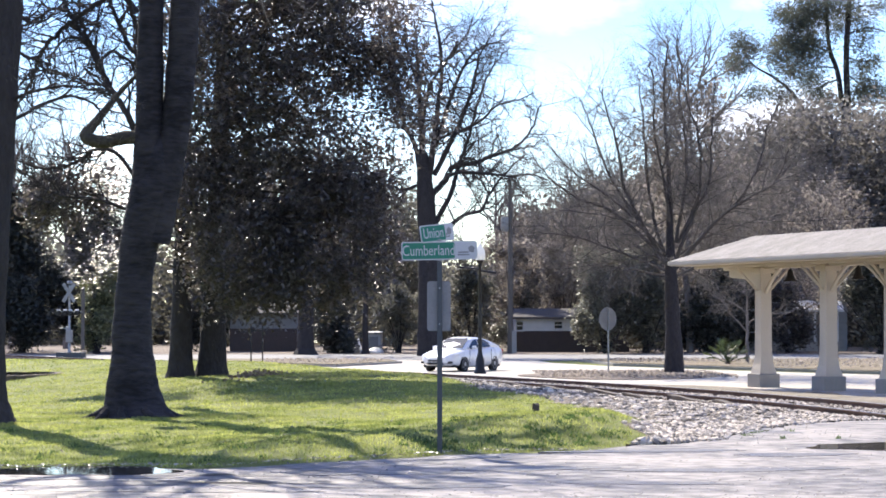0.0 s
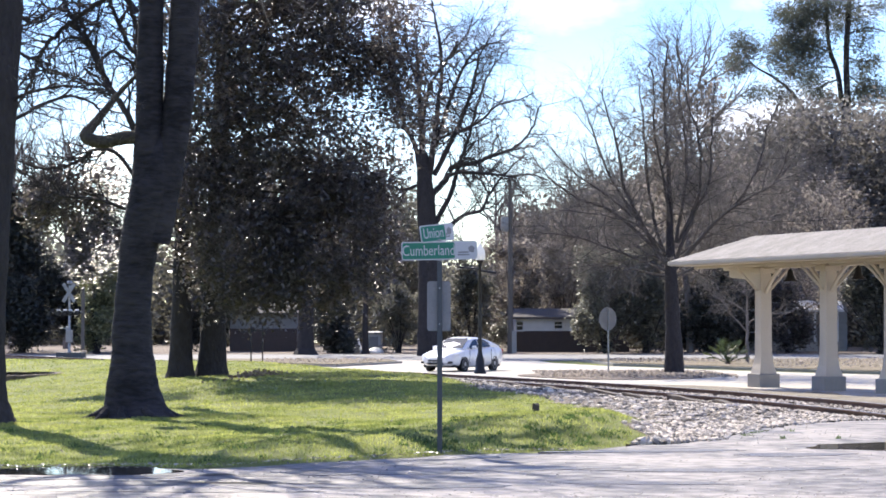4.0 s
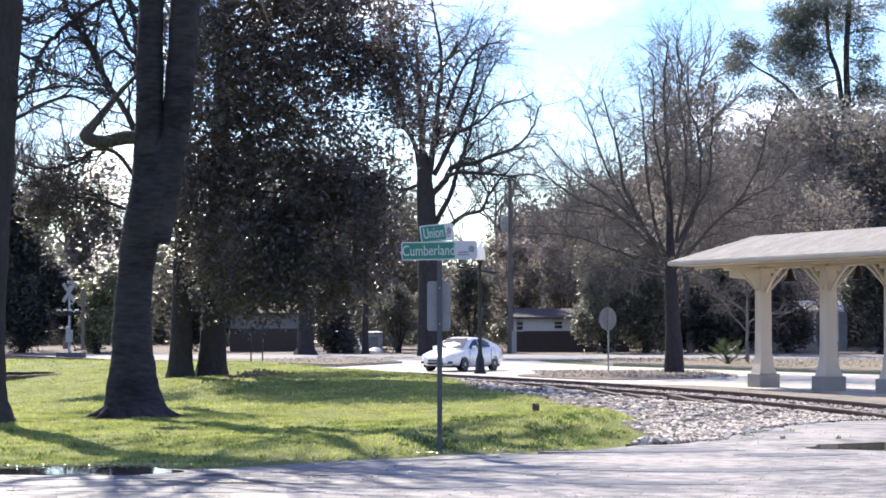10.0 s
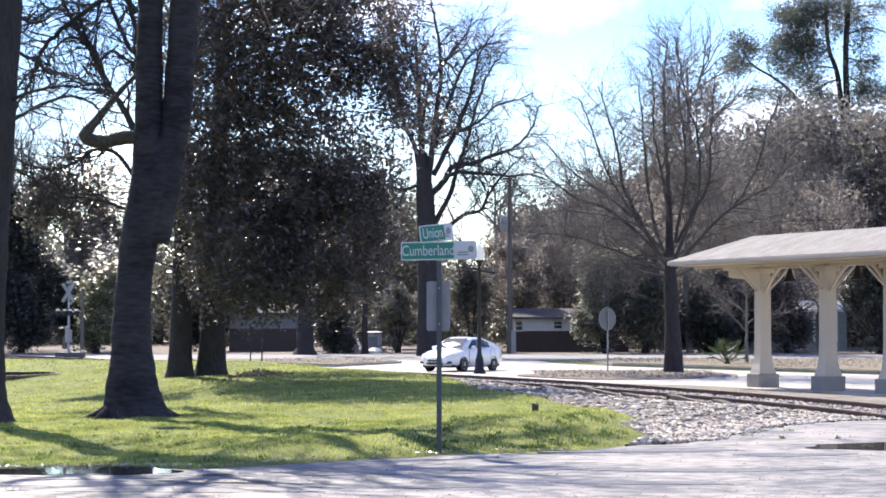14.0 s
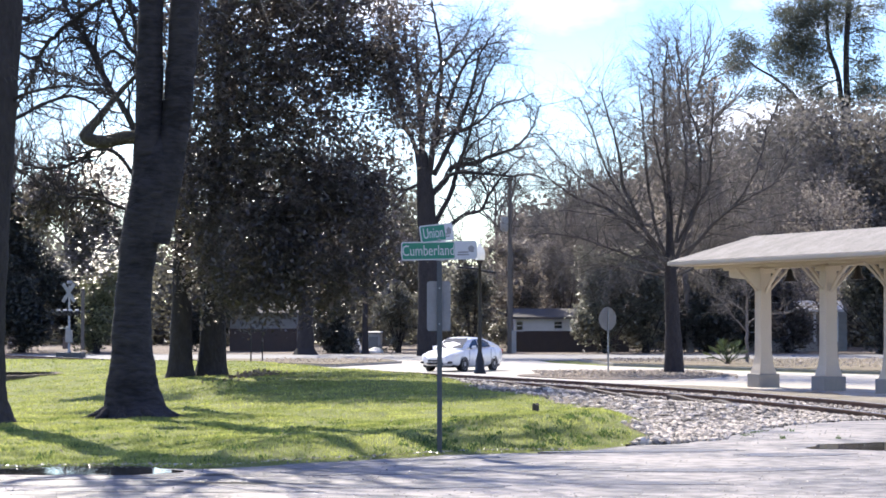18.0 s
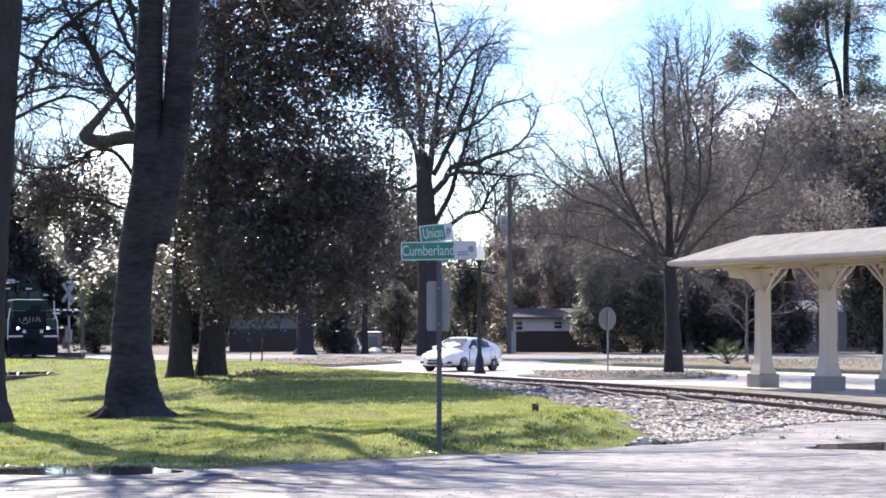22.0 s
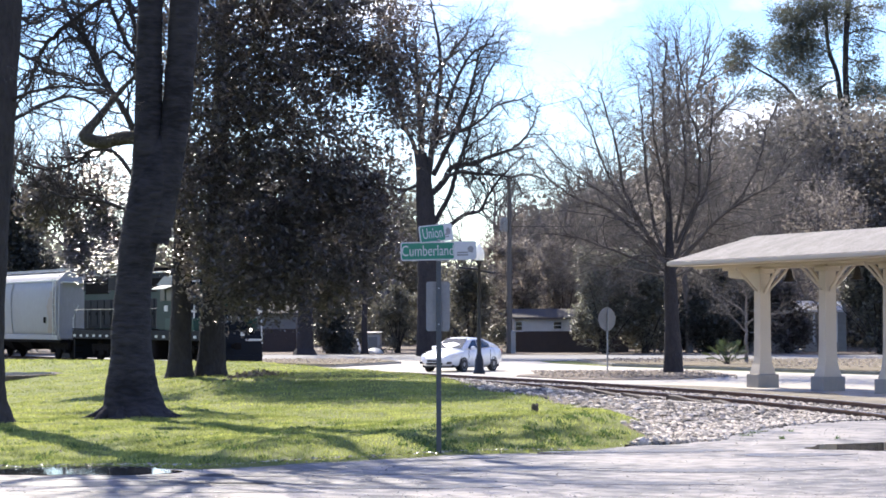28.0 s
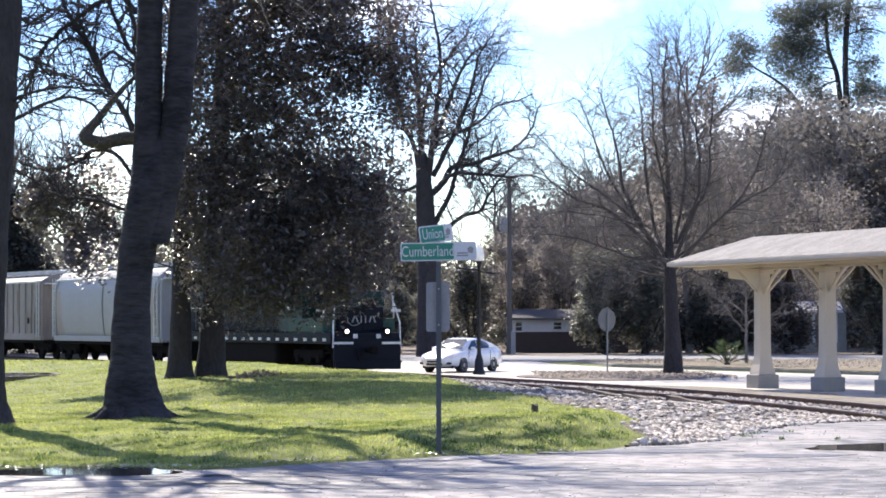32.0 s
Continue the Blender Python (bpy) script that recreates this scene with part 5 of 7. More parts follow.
def blade(parent, text, w, h, white, m, size):
    b = part("sign_blade", Shape().prism(rounded(w, h, 0.03), -0.004, 0.004, UP), M_WHITE, parent, f"green street name sign reading {text}", at=m)
    part("green_field", Shape().prism(rounded(w - white - 0.03, h - 0.03, 0.02), 0.0045, 0.0065, Matrix.Translation((-white / 2, 0, 0)) @ UP), M_GREEN, b, "green reflective field with white border")
    words(text, size, Matrix.Translation((-white / 2, -0.0085, 0)) @ Matrix.Diagonal((0.70, 1, 1, 1)) @ UP, b, M_WHITE, label="white lettering")
    part("emblem", Shape().prism([(w / 2 - 0.10, -0.02), (w / 2 - 0.045, -0.03), (w / 2 - 0.03, 0.03), (w / 2 - 0.07, 0.06), (w / 2 - 0.11, 0.03)], 0.0045, 0.006, UP), M_SIGNBACK, b, "small grey emblem")
    part("small_bars", Shape().box(w / 2 - white / 2 - 0.04, -0.006, -0.055, white * 0.55, 0.002, 0.018).box(w / 2 - white / 2 - 0.04, -0.006, -0.025, white * 0.5, 0.002, 0.018), M_SIGNBACK, b, "faint grey markings")
    return b


def street_sign():
    x, y = -0.04, 27.75
    z0 = height(x, y)
    s = thing("street_sign", pose(x, y, z0), "green street name signs on a grey steel post", "street sign")
    part("post", Shape().box(0, 0, 1.15, 0.062, 0.062, 2.44, bevel=0.008), M_GREYPOST, s)
    blade(s, "Cumberland", 0.93, 0.228, 0.26, pose(-0.005, -0.045, 2.46 - z0 + 0.02, 0, -1.2, 0), 0.185)
    blade(s, "Union", 0.40 + 0.12, 0.215, 0.12, pose(-0.035, 0.03, 2.70 - z0, 0, -8, 0) @ pose(0, 0, 0, 0, 0, 38), 0.185)
    part("bracket", Shape().box(0, 0, 2.38, 0.07, 0.07, 0.06, bevel=0.01), M_STEEL, s)
    part("bracket", Shape().box(0, 0, 2.60, 0.04, 0.06, 0.05, bevel=0.01), M_STEEL, s)
    part("back_plate", Shape().prism(rounded(0.29, 0.61, 0.035), -0.003, 0.003, Matrix.Translation((0, 0.04, 0)) @ UP), M_SIGNBACK, s, "bare back of a rectangular sign", at=pose(-0.01, 0, 1.80))
    for z in (1.58, 2.02):
        part("bolt", Shape().lathe([(0.012, 0), (0.012, 0.012)], pose(0, -0.035, z, 90), 6), M_STEEL, s)
    return s


street_sign()


def round_sign():
    x, y = 6.47, 88.5
    s = thing("road_sign", pose(x, y, FLAT, 0, 0, 38), "back of a round road sign on a thin steel post", "road sign")
    part("post", Shape().box(0, 0, 1.2, 0.05, 0.05, 2.4, bevel=0.006), M_STEEL, s)
    part("disc", Shape().lathe([(0.45, -0.002), (0.46, 0), (0.45, 0.003)], pose(0, 0.03, 2.16, 90), 40, False), M_SIGNBACK, s, "pale bare metal disc")
    part("rib", Shape().box(0, -0.028, 2.16, 0.045, 0.02, 0.86, bevel=0.005), M_STEEL, s)


round_sign()


def lamp_post():
    x, y = 1.45, 88.6
    s = thing("street_lamp", pose(x, y, FLAT), "black cast street lamp with a white globe", "street lamp")
    part("base", Shape().lathe([(0.24, 0), (0.24, 0.12), (0.19, 0.18), (0.17, 0.55), (0.12, 0.7), (0.085, 0.85)], n=16), M_BLACK, s)
    part("pole", Shape().lathe([(0.085, 0.8), (0.07, 2.4), (0.06, 4.2), (0.085, 4.25), (0.085, 4.3), (0.06, 4.34)], n=14), M_BLACK, s)
    part("globe_cup", Shape().lathe([(0.06, 4.3), (0.15, 4.42), (0.17, 4.46)], n=16), M_BLACK, s)
    part("globe", Shape().lathe([(0.15, 4.44), (0.20, 4.55), (0.215, 4.68), (0.19, 4.84), (0.13, 4.96), (0.06, 5.02), (0.05, 5.06), (0.02, 5.12)], n=20), M_GLOBE, s, "white opal globe")
    part("banner_arm", Shape().tube([(0, 0, 4.1), (-0.85, 0.0, 4.18)], 0.04, 8), M_BLACK, s)
    part("banner_arm", Shape().tube([(0, 0, 4.05), (0.62, 0.0, 3.96)], 0.04, 8), M_BLACK, s)


lamp_post()


def utility_pole():
    x, y = 4.35, 146.0
    s = thing("utility_pole", pose(x, y, FLAT), "weathered wooden utility pole with a cross wire", "utility pole")
    part("pole", Shape().lathe([(0.20, 0), (0.17, 5), (0.12, 11.2), (0.05, 11.6)], n=12), M_WOODPOLE, s)
    part("transformer", Shape().lathe([(0.22, 0), (0.25, 0.04), (0.25, 0.85), (0.2, 0.93)], pose(-0.36, -0.1, 7.9), 14), M_BOX, s, "grey transformer can")
    part("guard", Shape().box(0.24, -0.1, 0.75, 0.3, 0.2, 1.5, bevel=0.03), M_BOX, s)
    for z, dx in ((11.1, 1), (8.4, 1)):
        pts = [(-60 * (1 - t) + 45 * t, 4 * math.sin(t * 3), z - 0.0 + (t - 0.571) ** 2 * 9) for t in np.linspace(0, 1, 30)]
        part("wire", Shape().tube(pts, 0.022, 4), M_WIRE, s)


utility_pole()


def notice_board():
    x, y = -8.15, 99.0
    zb = height(x, y)
    s = thing("notice_frame", pose(x, y, zb, 0, 0, 6), "small two-post sign frame at the lawn's edge", "sign frame")
    for dx in (-0.25, 0.25):
        part("post", Shape().box(dx, 0, 1.0, 0.06, 0.06, 2.06, bevel=0.008), M_BLACK, s)
    part("crossbar", Shape().box(0, 0, 1.72, 0.44, 0.03, 0.08, bevel=0.006), M_BLACK, s)


notice_board()


def crossing_signal():
    x, y = -20.9, 126.5
    z0 = FLAT
    s = thing("crossing_signal", pose(x, y, z0, 0, 0, -10), "railway crossing signal with a white crossbuck and lamps", "crossing signal")
    part("mast", Shape().lathe([(0.16, 0.3), (0.07, 0.5), (0.06, 4.1)], n=12), M_STEEL, s)
    part("plinth", Shape().box(0.1, 0, 0.15, 1.5, 0.8, 0.42, bevel=0.03), M_GREYPOST, s)
    for k, a in enumerate((42, -42)):
        part("crossbuck_arm", Shape().box(0, 0, 0, 1.22, 0.02, 0.2, bevel=0.005), M_SHADEDWHITE, s, "white crossbuck board, greyed to look shaded", at=pose(0, -0.10 - 0.022 * k, 3.68, 0, a * 1.36, 0))
    part("bell", Shape().lathe([(0.02, 0), (0.14, 0.02), (0.16, 0.12), (0.08, 0.2)], pose(0, 0, 4.15), 14), M_STEEL, s)
    part("lamp_arm", Shape().box(0, 0, 2.62, 1.5, 0.06, 0.06, bevel=0.01), M_STEEL, s)
    for dx in (-0.62, -0.22, 0.08, 0.48):
        la = part("lamp_head", Shape().lathe([(0.14, 0), (0.16, 0.02), (0.16, 0.12), (0.09, 0.16)], pose(dx, 0.0, 2.55, 90), 16), M_BLACK, s)
        part("hood", Shape().lathe([(0.11, 0.0), (0.11, 0.05)], pose(dx, -0.17, 2.55, 90), 12), M_BLACK, la, "dark unlit lens")
        # a white cap imitates sunlight on top of the black lamp head
        part("rim", Shape().box(dx, -0.08, 2.71, 0.2, 0.14, 0.09, bevel=0.02), M_WHITE, la, "white cap put in for the hood's sunlit top")
    part("counterweight", Shape().box(-0.35, 0, 1.7, 0.5, 0.06, 0.05, bevel=0.01).box(-0.12, 0, 1.65, 0.16, 0.12, 0.3, bevel=0.02), M_STEEL, s)
    part("gate_motor", Shape().box(0, -0.02, 1.25, 0.34, 0.3, 0.7, bevel=0.03), M_BOX, s)
    part("gate_arm", Shape().box(0.75, 0.1, 2.2, 0.2, 0.08, 3.4, bevel=0.01), M_WOODPOLE, s, "raised barrier arm")


crossing_signal()


def stump():
    x, y = 1.394, 34.0
    s = thing("post_stump", pose(x, y, height(x, y) - 0.02), "short dark weathered wooden post stump in the grass", "stump")
    rings = [[(r * math.cos(a) * (1 + 0.08 * math.sin(3 * a)), r * math.sin(a), z + 0.015 * math.sin(a * 2) * (z > 0.1)) for a in np.linspace(0, 6.283, 13)[:-1]] for r, z in ((0.066, 0), (0.054, 0.05), (0.052, 0.15), (0.04, 0.155))]
    part("body", Shape().loft(rings, smooth=False), M_STUMP, s)


stump()


# ---- the shelter beside the track ----
def shelter():
    ang = 22.1
    m = pose(9.93, 70.1, FLAT, 0, 0, ang)     # its own y runs away along the columns; x to the far side
    s = thing("platform_shelter", m, "cream painted platform shelter with a hipped pale roof", "shelter")
    pitch = 3.78
    ys_ = [0, -pitch, -1.9 * pitch, -3 * pitch, -4 * pitch]
    eave, ridge, hw, over = 3.80, 4.72, 1.85, 2.75
    for y in ys_:
        c = part("column", Shape().loft([[(i * w, y + j * w, z) for i, j in ((-1, -1), (1, -1), (1, 1), (-1, 1))] for w, z in
                                          ((0.30, 0.42), (0.275, 0.55), (0.225, 0.75), (0.20, 1.0), (0.188, 1.4), (0.18, 3.45), (0.18, 3.9))], smooth=False), M_CREAM, s, "tapered cream wooden column")
        part("pedestal", Shape().box(0, y, 0.21, 0.74, 0.74, 0.46, bevel=0.025), M_PLINTH, c, "concrete pedestal block")
        part("cap", Shape().box(0, y, 3.62, 0.56, 0.56, 0.16, bevel=0.02), M_CREAM, c)
        # braces along the beam and across it
        for d in (-1, 1):
            arch = [(0, y + d * (0.17 + 0.95 * t), 2.95 + 0.78 * (0.6 * t + 0.4 * (1 - (1 - t) ** 2))) for t in np.linspace(0, 1, 7)]
            rings = [[(d * 0.045, y0, z0 - 0.055), (-d * 0.045, y0, z0 - 0.055), (-d * 0.045, y0, z0 + 0.055), (d * 0.045, y0, z0 + 0.055)] for x0, y0, z0 in arch]
            part("brace", Shape().loft(rings, smooth=False), M_CREAM, c)
        for d in (-1, 1):
            part("cross_brace", Shape().tube([(d * 0.2, y, 3.0), (d * 0.95, y, 3.72)], 0.045, 4), M_CREAM, c)
    for y0, d in ((0, 1), (-4 * pitch, -1)):
        edge = [(y0 + d * 0.15, 3.02), (y0 + d * 0.5, 3.22), (y0 + d * 1.0, 3.38), (y0 + d * 1.9, 3.44), (y0 + d * 2.0, 3.50), (y0 + d * 2.0, 3.74), (y0 + d * 0.15, 3.74)]
        sh = Shape().add([(-0.07, a, b) for a, b in edge] + [(0.07, a, b) for a, b in edge], [tuple(range(7)), tuple(reversed(range(7, 14)))] + [(i, 7 + i, 7 + (i + 1) % 7, (i + 1) % 7) for i in range(7)])
        part("end_bracket", sh, M_CREAM, s, "curved cream end bracket")
    part("beam", Shape().box(0, -7.0, 3.80, 0.26, 2 * 7.0 + 4.6, 0.26, bevel=0.02), M_CREAM, s)
    for d in (-1, 1):
        part("purlin", Shape().box(d * 1.0, -7.0, 3.80, 0.14, 19.0, 0.16, bevel=0.015), M_CREAM, s)
    y_far, y_near = over, -4 * pitch - over
    run = 2.2
    # roof: four slopes as thick shells
    A, B, C, D = (-hw, y_far), (hw, y_far), (hw, y_near), (-hw, y_near)
    R0, R1 = (0, y_far - run), (0, y_near + run)
    def slope(pts, name="roof_slope"):
        top = [(x, y, z) for x, y, z in pts]
        n = len(top)
        sh = Shape().add(top + [(x, y, z - 0.07) for x, y, z in top], [tuple(range(n)), tuple(reversed(range(n, 2 * n)))] + [(i, n + i, n + (i + 1) % n, (i + 1) % n) for i in range(n)])
        return part(name, sh, M_ROOF, s, "pale shingled roof slope")
    e, r = eave + 0.16, ridge
    slope([(A[0], A[1], e), (D[0], D[1], e), (R1[0], R1[1], r), (R0[0], R0[1], r)])
    slope([(B[0], B[1], e), (R0[0], R0[1], r), (R1[0], R1[1], r), (C[0], C[1], e)])
    slope([(A[0], A[1], e), (R0[0], R0[1], r), (B[0], B[1], e)])
    slope([(C[0], C[1], e), (R1[0], R1[1], r), (D[0], D[1], e)])
    L = y_far - y_near
    for x, y, w, l in ((-hw, (y_far + y_near) / 2, 0.05, L + 0.05), (hw, (y_far + y_near) / 2, 0.05, L + 0.05)):
        part("fascia", Shape().box(x, y, eave + 0.085, w, l, 0.11, bevel=0.008), M_CREAM, s)
    for y in (y_far, y_near):
        part("fascia", Shape().box(0, y, eave + 0.085, 2 * hw - 0.06, 0.05, 0.11, bevel=0.008), M_CREAM, s)
    part("soffit", Shape().box(0, (y_far + y_near) / 2, eave + 0.02, 2 * hw - 0.1, L - 0.1, 0.03), M_CREAM, s, "boarded cream underside")
    for k in range(14):
        y = y_far - 0.8 - k * 1.4
        part("rafter", Shape().box(0, y, 3.905, 2 * hw - 0.3, 0.08, 0.1), M_CREAM, s)
    for k, y in enumerate((-pitch * 0.43, -pitch * 1.43, -pitch * 2.43)):
        lamp = part("hanging_lamp", Shape().lathe([(0.22, 3.26), (0.21, 3.285), (0.15, 3.34), (0.10, 3.45), (0.08, 3.58), (0.04, 3.64)], pose(0, y, 0), 20), M_BRONZE, s, "dark bell-shaped hanging lamp")
        part("stem", Shape().lathe([(0.018, 3.62), (0.018, 3.76)], pose(0, y, 0), 8), M_BLACK, lamp)
    return s


shelter()


# ---- houses beyond the road ----
def house(x, y, turn, w, d, h, label, porch=False, roof_mat=None, brick_to=1.5, win=(), pitch=0.22, siding=None):
    siding = siding or M_SIDING
    s = thing("house", pose(x, y, FLAT, 0, 0, turn), label, "house")
    wall = part("wall", Shape().box(0, d / 2, h / 2, w, d, h), siding, s, "white lap siding wall")
    for k in range(int((h - brick_to) / 0.16)):
        part("siding_board", Shape().add([(-w / 2, 0, brick_to + k * 0.16), (w / 2, 0, brick_to + k * 0.16), (w / 2, 0, brick_to + (k + 1) * 0.16), (-w / 2, 0, brick_to + (k + 1) * 0.16), (-w / 2, -0.028, brick_to + k * 0.16), (w / 2, -0.028, brick_to + k * 0.16)],
                                         [(4, 5, 2, 3), (0, 1, 5, 4), (0, 4, 3), (1, 2, 5)]), siding, wall)
    if brick_to > 0:
        part("brick_wall", Shape().box(0, -0.02, brick_to / 2, w + 0.02, 0.12, brick_to), M_BRICK, s, "brown brick lower wall")
    for wx, wz, ww, wh in win:
        f = part("window", Shape().box(wx, -0.05, wz, ww + 0.16, 0.08, wh + 0.16, bevel=0.01), M_WHITE, s)
        part("pane", Shape().box(wx, -0.085, wz + wh / 4, ww, 0.02, wh / 2 - 0.05), M_WINDOW, f)
        part("pane", Shape().box(wx, -0.085, wz - wh / 4, ww, 0.02, wh / 2 - 0.05), M_WINDOW, f)
    o = 0.45
    rz = h + d * pitch
    pts = [(-w / 2 - o, -o, h - 0.05), (w / 2 + o, -o, h - 0.05), (w / 2 + o, d + o, h - 0.05), (-w / 2 - o, d + o, h - 0.05), (-w / 2 - o, d / 2, rz), (w / 2 + o, d / 2, rz)]
    up = [(a, b, c + 0.14) for a, b, c in pts]
    part("roof", Shape().add(pts + up, [(6, 7, 11, 10), (8, 9, 10, 11), (1, 0, 4, 5), (3, 2, 5, 4), (0, 1, 7, 6), (2, 3, 9, 8), (0, 6, 10, 4), (4, 10, 9, 3), (1, 5, 11, 7), (5, 2, 8, 11)]), roof_mat or M_HROOF, s, "shingled gable roof")
    for sx_ in (-1, 1):
        part("gable", Shape().add([(sx_ * w / 2, 0, h), (sx_ * w / 2, d, h), (sx_ * w / 2, d / 2, rz - 0.05), (sx_ * (w / 2 - 0.1), 0, h), (sx_ * (w / 2 - 0.1), d, h), (sx_ * (w / 2 - 0.1), d / 2, rz - 0.05)],
                                  [(0, 1, 2), (3, 5, 4), (0, 3, 4, 1), (1, 4, 5, 2), (2, 5, 3, 0)]), siding, s)
    if porch:
        pw = w * 0.8
        part("porch_floor", Shape().box(0, -1.4, 0.35, pw, 2.6, 0.7), M_PLINTH, s)
        part("porch_roof", Shape().add([(-pw / 2 - 0.3, -2.9, 2.75), (pw / 2 + 0.3, -2.9, 2.75), (pw / 2 + 0.3, 0, 3.5), (-pw / 2 - 0.3, 0, 3.5), (-pw / 2 - 0.3, -2.9, 2.92), (pw / 2 + 0.3, -2.9, 2.92), (pw / 2 + 0.3, 0, 3.67), (-pw / 2 - 0.3, 0, 3.67)],
                                       [(3, 2, 1, 0), (4, 5, 6, 7), (0, 1, 5, 4), (1, 2, 6, 5), (2, 3, 7, 6), (3, 0, 4, 7)]), M_WHITE, s)
        for k in range(5):
            part("porch_post", Shape().box(-pw / 2 + 0.15 + k * (pw - 0.3) / 4, -2.6, 1.75, 0.16, 0.16, 2.1, bevel=0.015), M_WHITE, s)
        part("porch_rail", Shape().box(0, -2.6, 1.35, pw - 0.2, 0.07, 0.08), M_WHITE, s)
        for k in range(4):
            part("step", Shape().box(0, -2.95 - k * 0.28, 0.6 - k * 0.17, 1.6, 0.3, 0.17), M_PLINTH, s)
    return s


# its left window is put in for a dark gap at the wall's end
house(8.7, 152, 1, 7.6, 6.0, 2.3, "low white-sided house on a brown brick base", pitch=0.09, brick_to=1.45, win=((-0.95, 1.85, 0.5, 0.5), (-3.55, 1.8, 0.4, 0.6)))
house(-12.3, 155, -3, 4.6, 6.0, 2.6, "small pale house, deep shade put into its siding colour", pitch=0.13, brick_to=1.6, siding=M_SHADESIDING)
house(24.2, 158, -4, 8.0, 7.0, 3.6, "house with a white porch among the trees, siding greyed for shade", porch=True, brick_to=0.0, win=((-2.2, 2.0, 0.9, 1.4), (0.4, 2.0, 0.9, 1.4), (2.6, 2.0, 0.9, 1.4)), siding=M_SHADESIDING)


def palm():
    x, y = 12.9, 102.5
    s = thing("palm_shrub", pose(x, y, FLAT + 0.12), "low dark green fan palm in the verge", "palm")
    rng = np.random.default_rng(3)
    part("trunk", Shape().lathe([(0.16, -0.05), (0.14, 0.08), (0.06, 0.14)], n=10), M_STUMP, s)
    for k in range(34):
        a, e = k * 2.4, radians(12 + 70 * rng.uniform())
        L = rng.uniform(0.6, 1.15)
        d = Vector((math.cos(a) * math.cos(e), math.sin(a) * math.cos(e), math.sin(e)))
        side = Vector((-math.sin(a), math.cos(a), 0))
        tip = d * L * 0.8 + Vector((0, 0, 0.05))
        sh = Shape().tube([(0, 0, 0.05), tip], 0.012, 4)
        for j in range(7):
            b = radians(-54 + 18 * j)
            f = (d * math.cos(b) + side * math.sin(b)) * 0.5
            w = d.cross(side) * 0.02
            q = tip + f - Vector((0, 0, 0.06))
            sh.add([tip, tip + f * 0.5 + w + side * 0.012, q, tip + f * 0.5 - w - side * 0.012], [(0, 1, 2, 3)])
        part("frond", sh, M_PALM, s)


palm()


def front_steps():
    s = thing("porch_steps", pose(-5.95, 147.5, FLAT + 0.04, 0, 0, 10), "pale concrete porch steps with a sloping side wall", "steps")
    for k in range(4):
        part("step", Shape().box(0, 0.28 * k, 0.09 + 0.18 * k, 1.0, 0.30, 0.18 + 0.001 * k, bevel=0.01), M_PLINTH, s)
    for d in (-1, 1):
        part("side_wall", Shape().add([(d * 0.56 + e, y, z) for e in (-0.06, 0.06) for y, z in ((-0.3, 0), (1.05, 0), (1.05, 0.95), (-0.3, 0.2))],
                                      [(0, 1, 2, 3), (7, 6, 5, 4), (0, 4, 5, 1), (1, 5, 6, 2), (2, 6, 7, 3), (3, 7, 4, 0)]), M_WHITE, s)


front_steps()


def shed():
    s = thing("garden_shed", pose(-4.55, 148.5, FLAT + 0.04, 0, 0, -5), "small pale grey shed in the shade", "shed")
    part("wall", Shape().box(0, 0.5, 0.62, 0.95, 1.0, 1.24, bevel=0.01), M_SIDING, s)
    part("roof", Shape().box(0, 0.5, 1.29, 1.1, 1.2, 0.08, bevel=0.01, m=pose(0, 0, 0, 4)), M_SIGNBACK, s)
    part("door", Shape().box(0, -0.012, 0.55, 0.6, 0.03, 1.0, bevel=0.008), M_BOX, s)
    b = thing("boat_cover", pose(-4.3, 145.2, FLAT + 0.04, 0, 0, 12), "low white tarpaulin heap beside the road", "tarpaulin")
    rings = [[(w * math.cos(a), y, max(0.0, h * math.sin(a))) for a in np.linspace(0, math.pi, 9)] for y, w, h in ((-0.7, 0.15, 0.1), (-0.3, 0.5, 0.34), (0.2, 0.55, 0.38), (0.7, 0.2, 0.12))]
    part("sheet", Shape().loft(rings), M_WHITE, b)


shed()


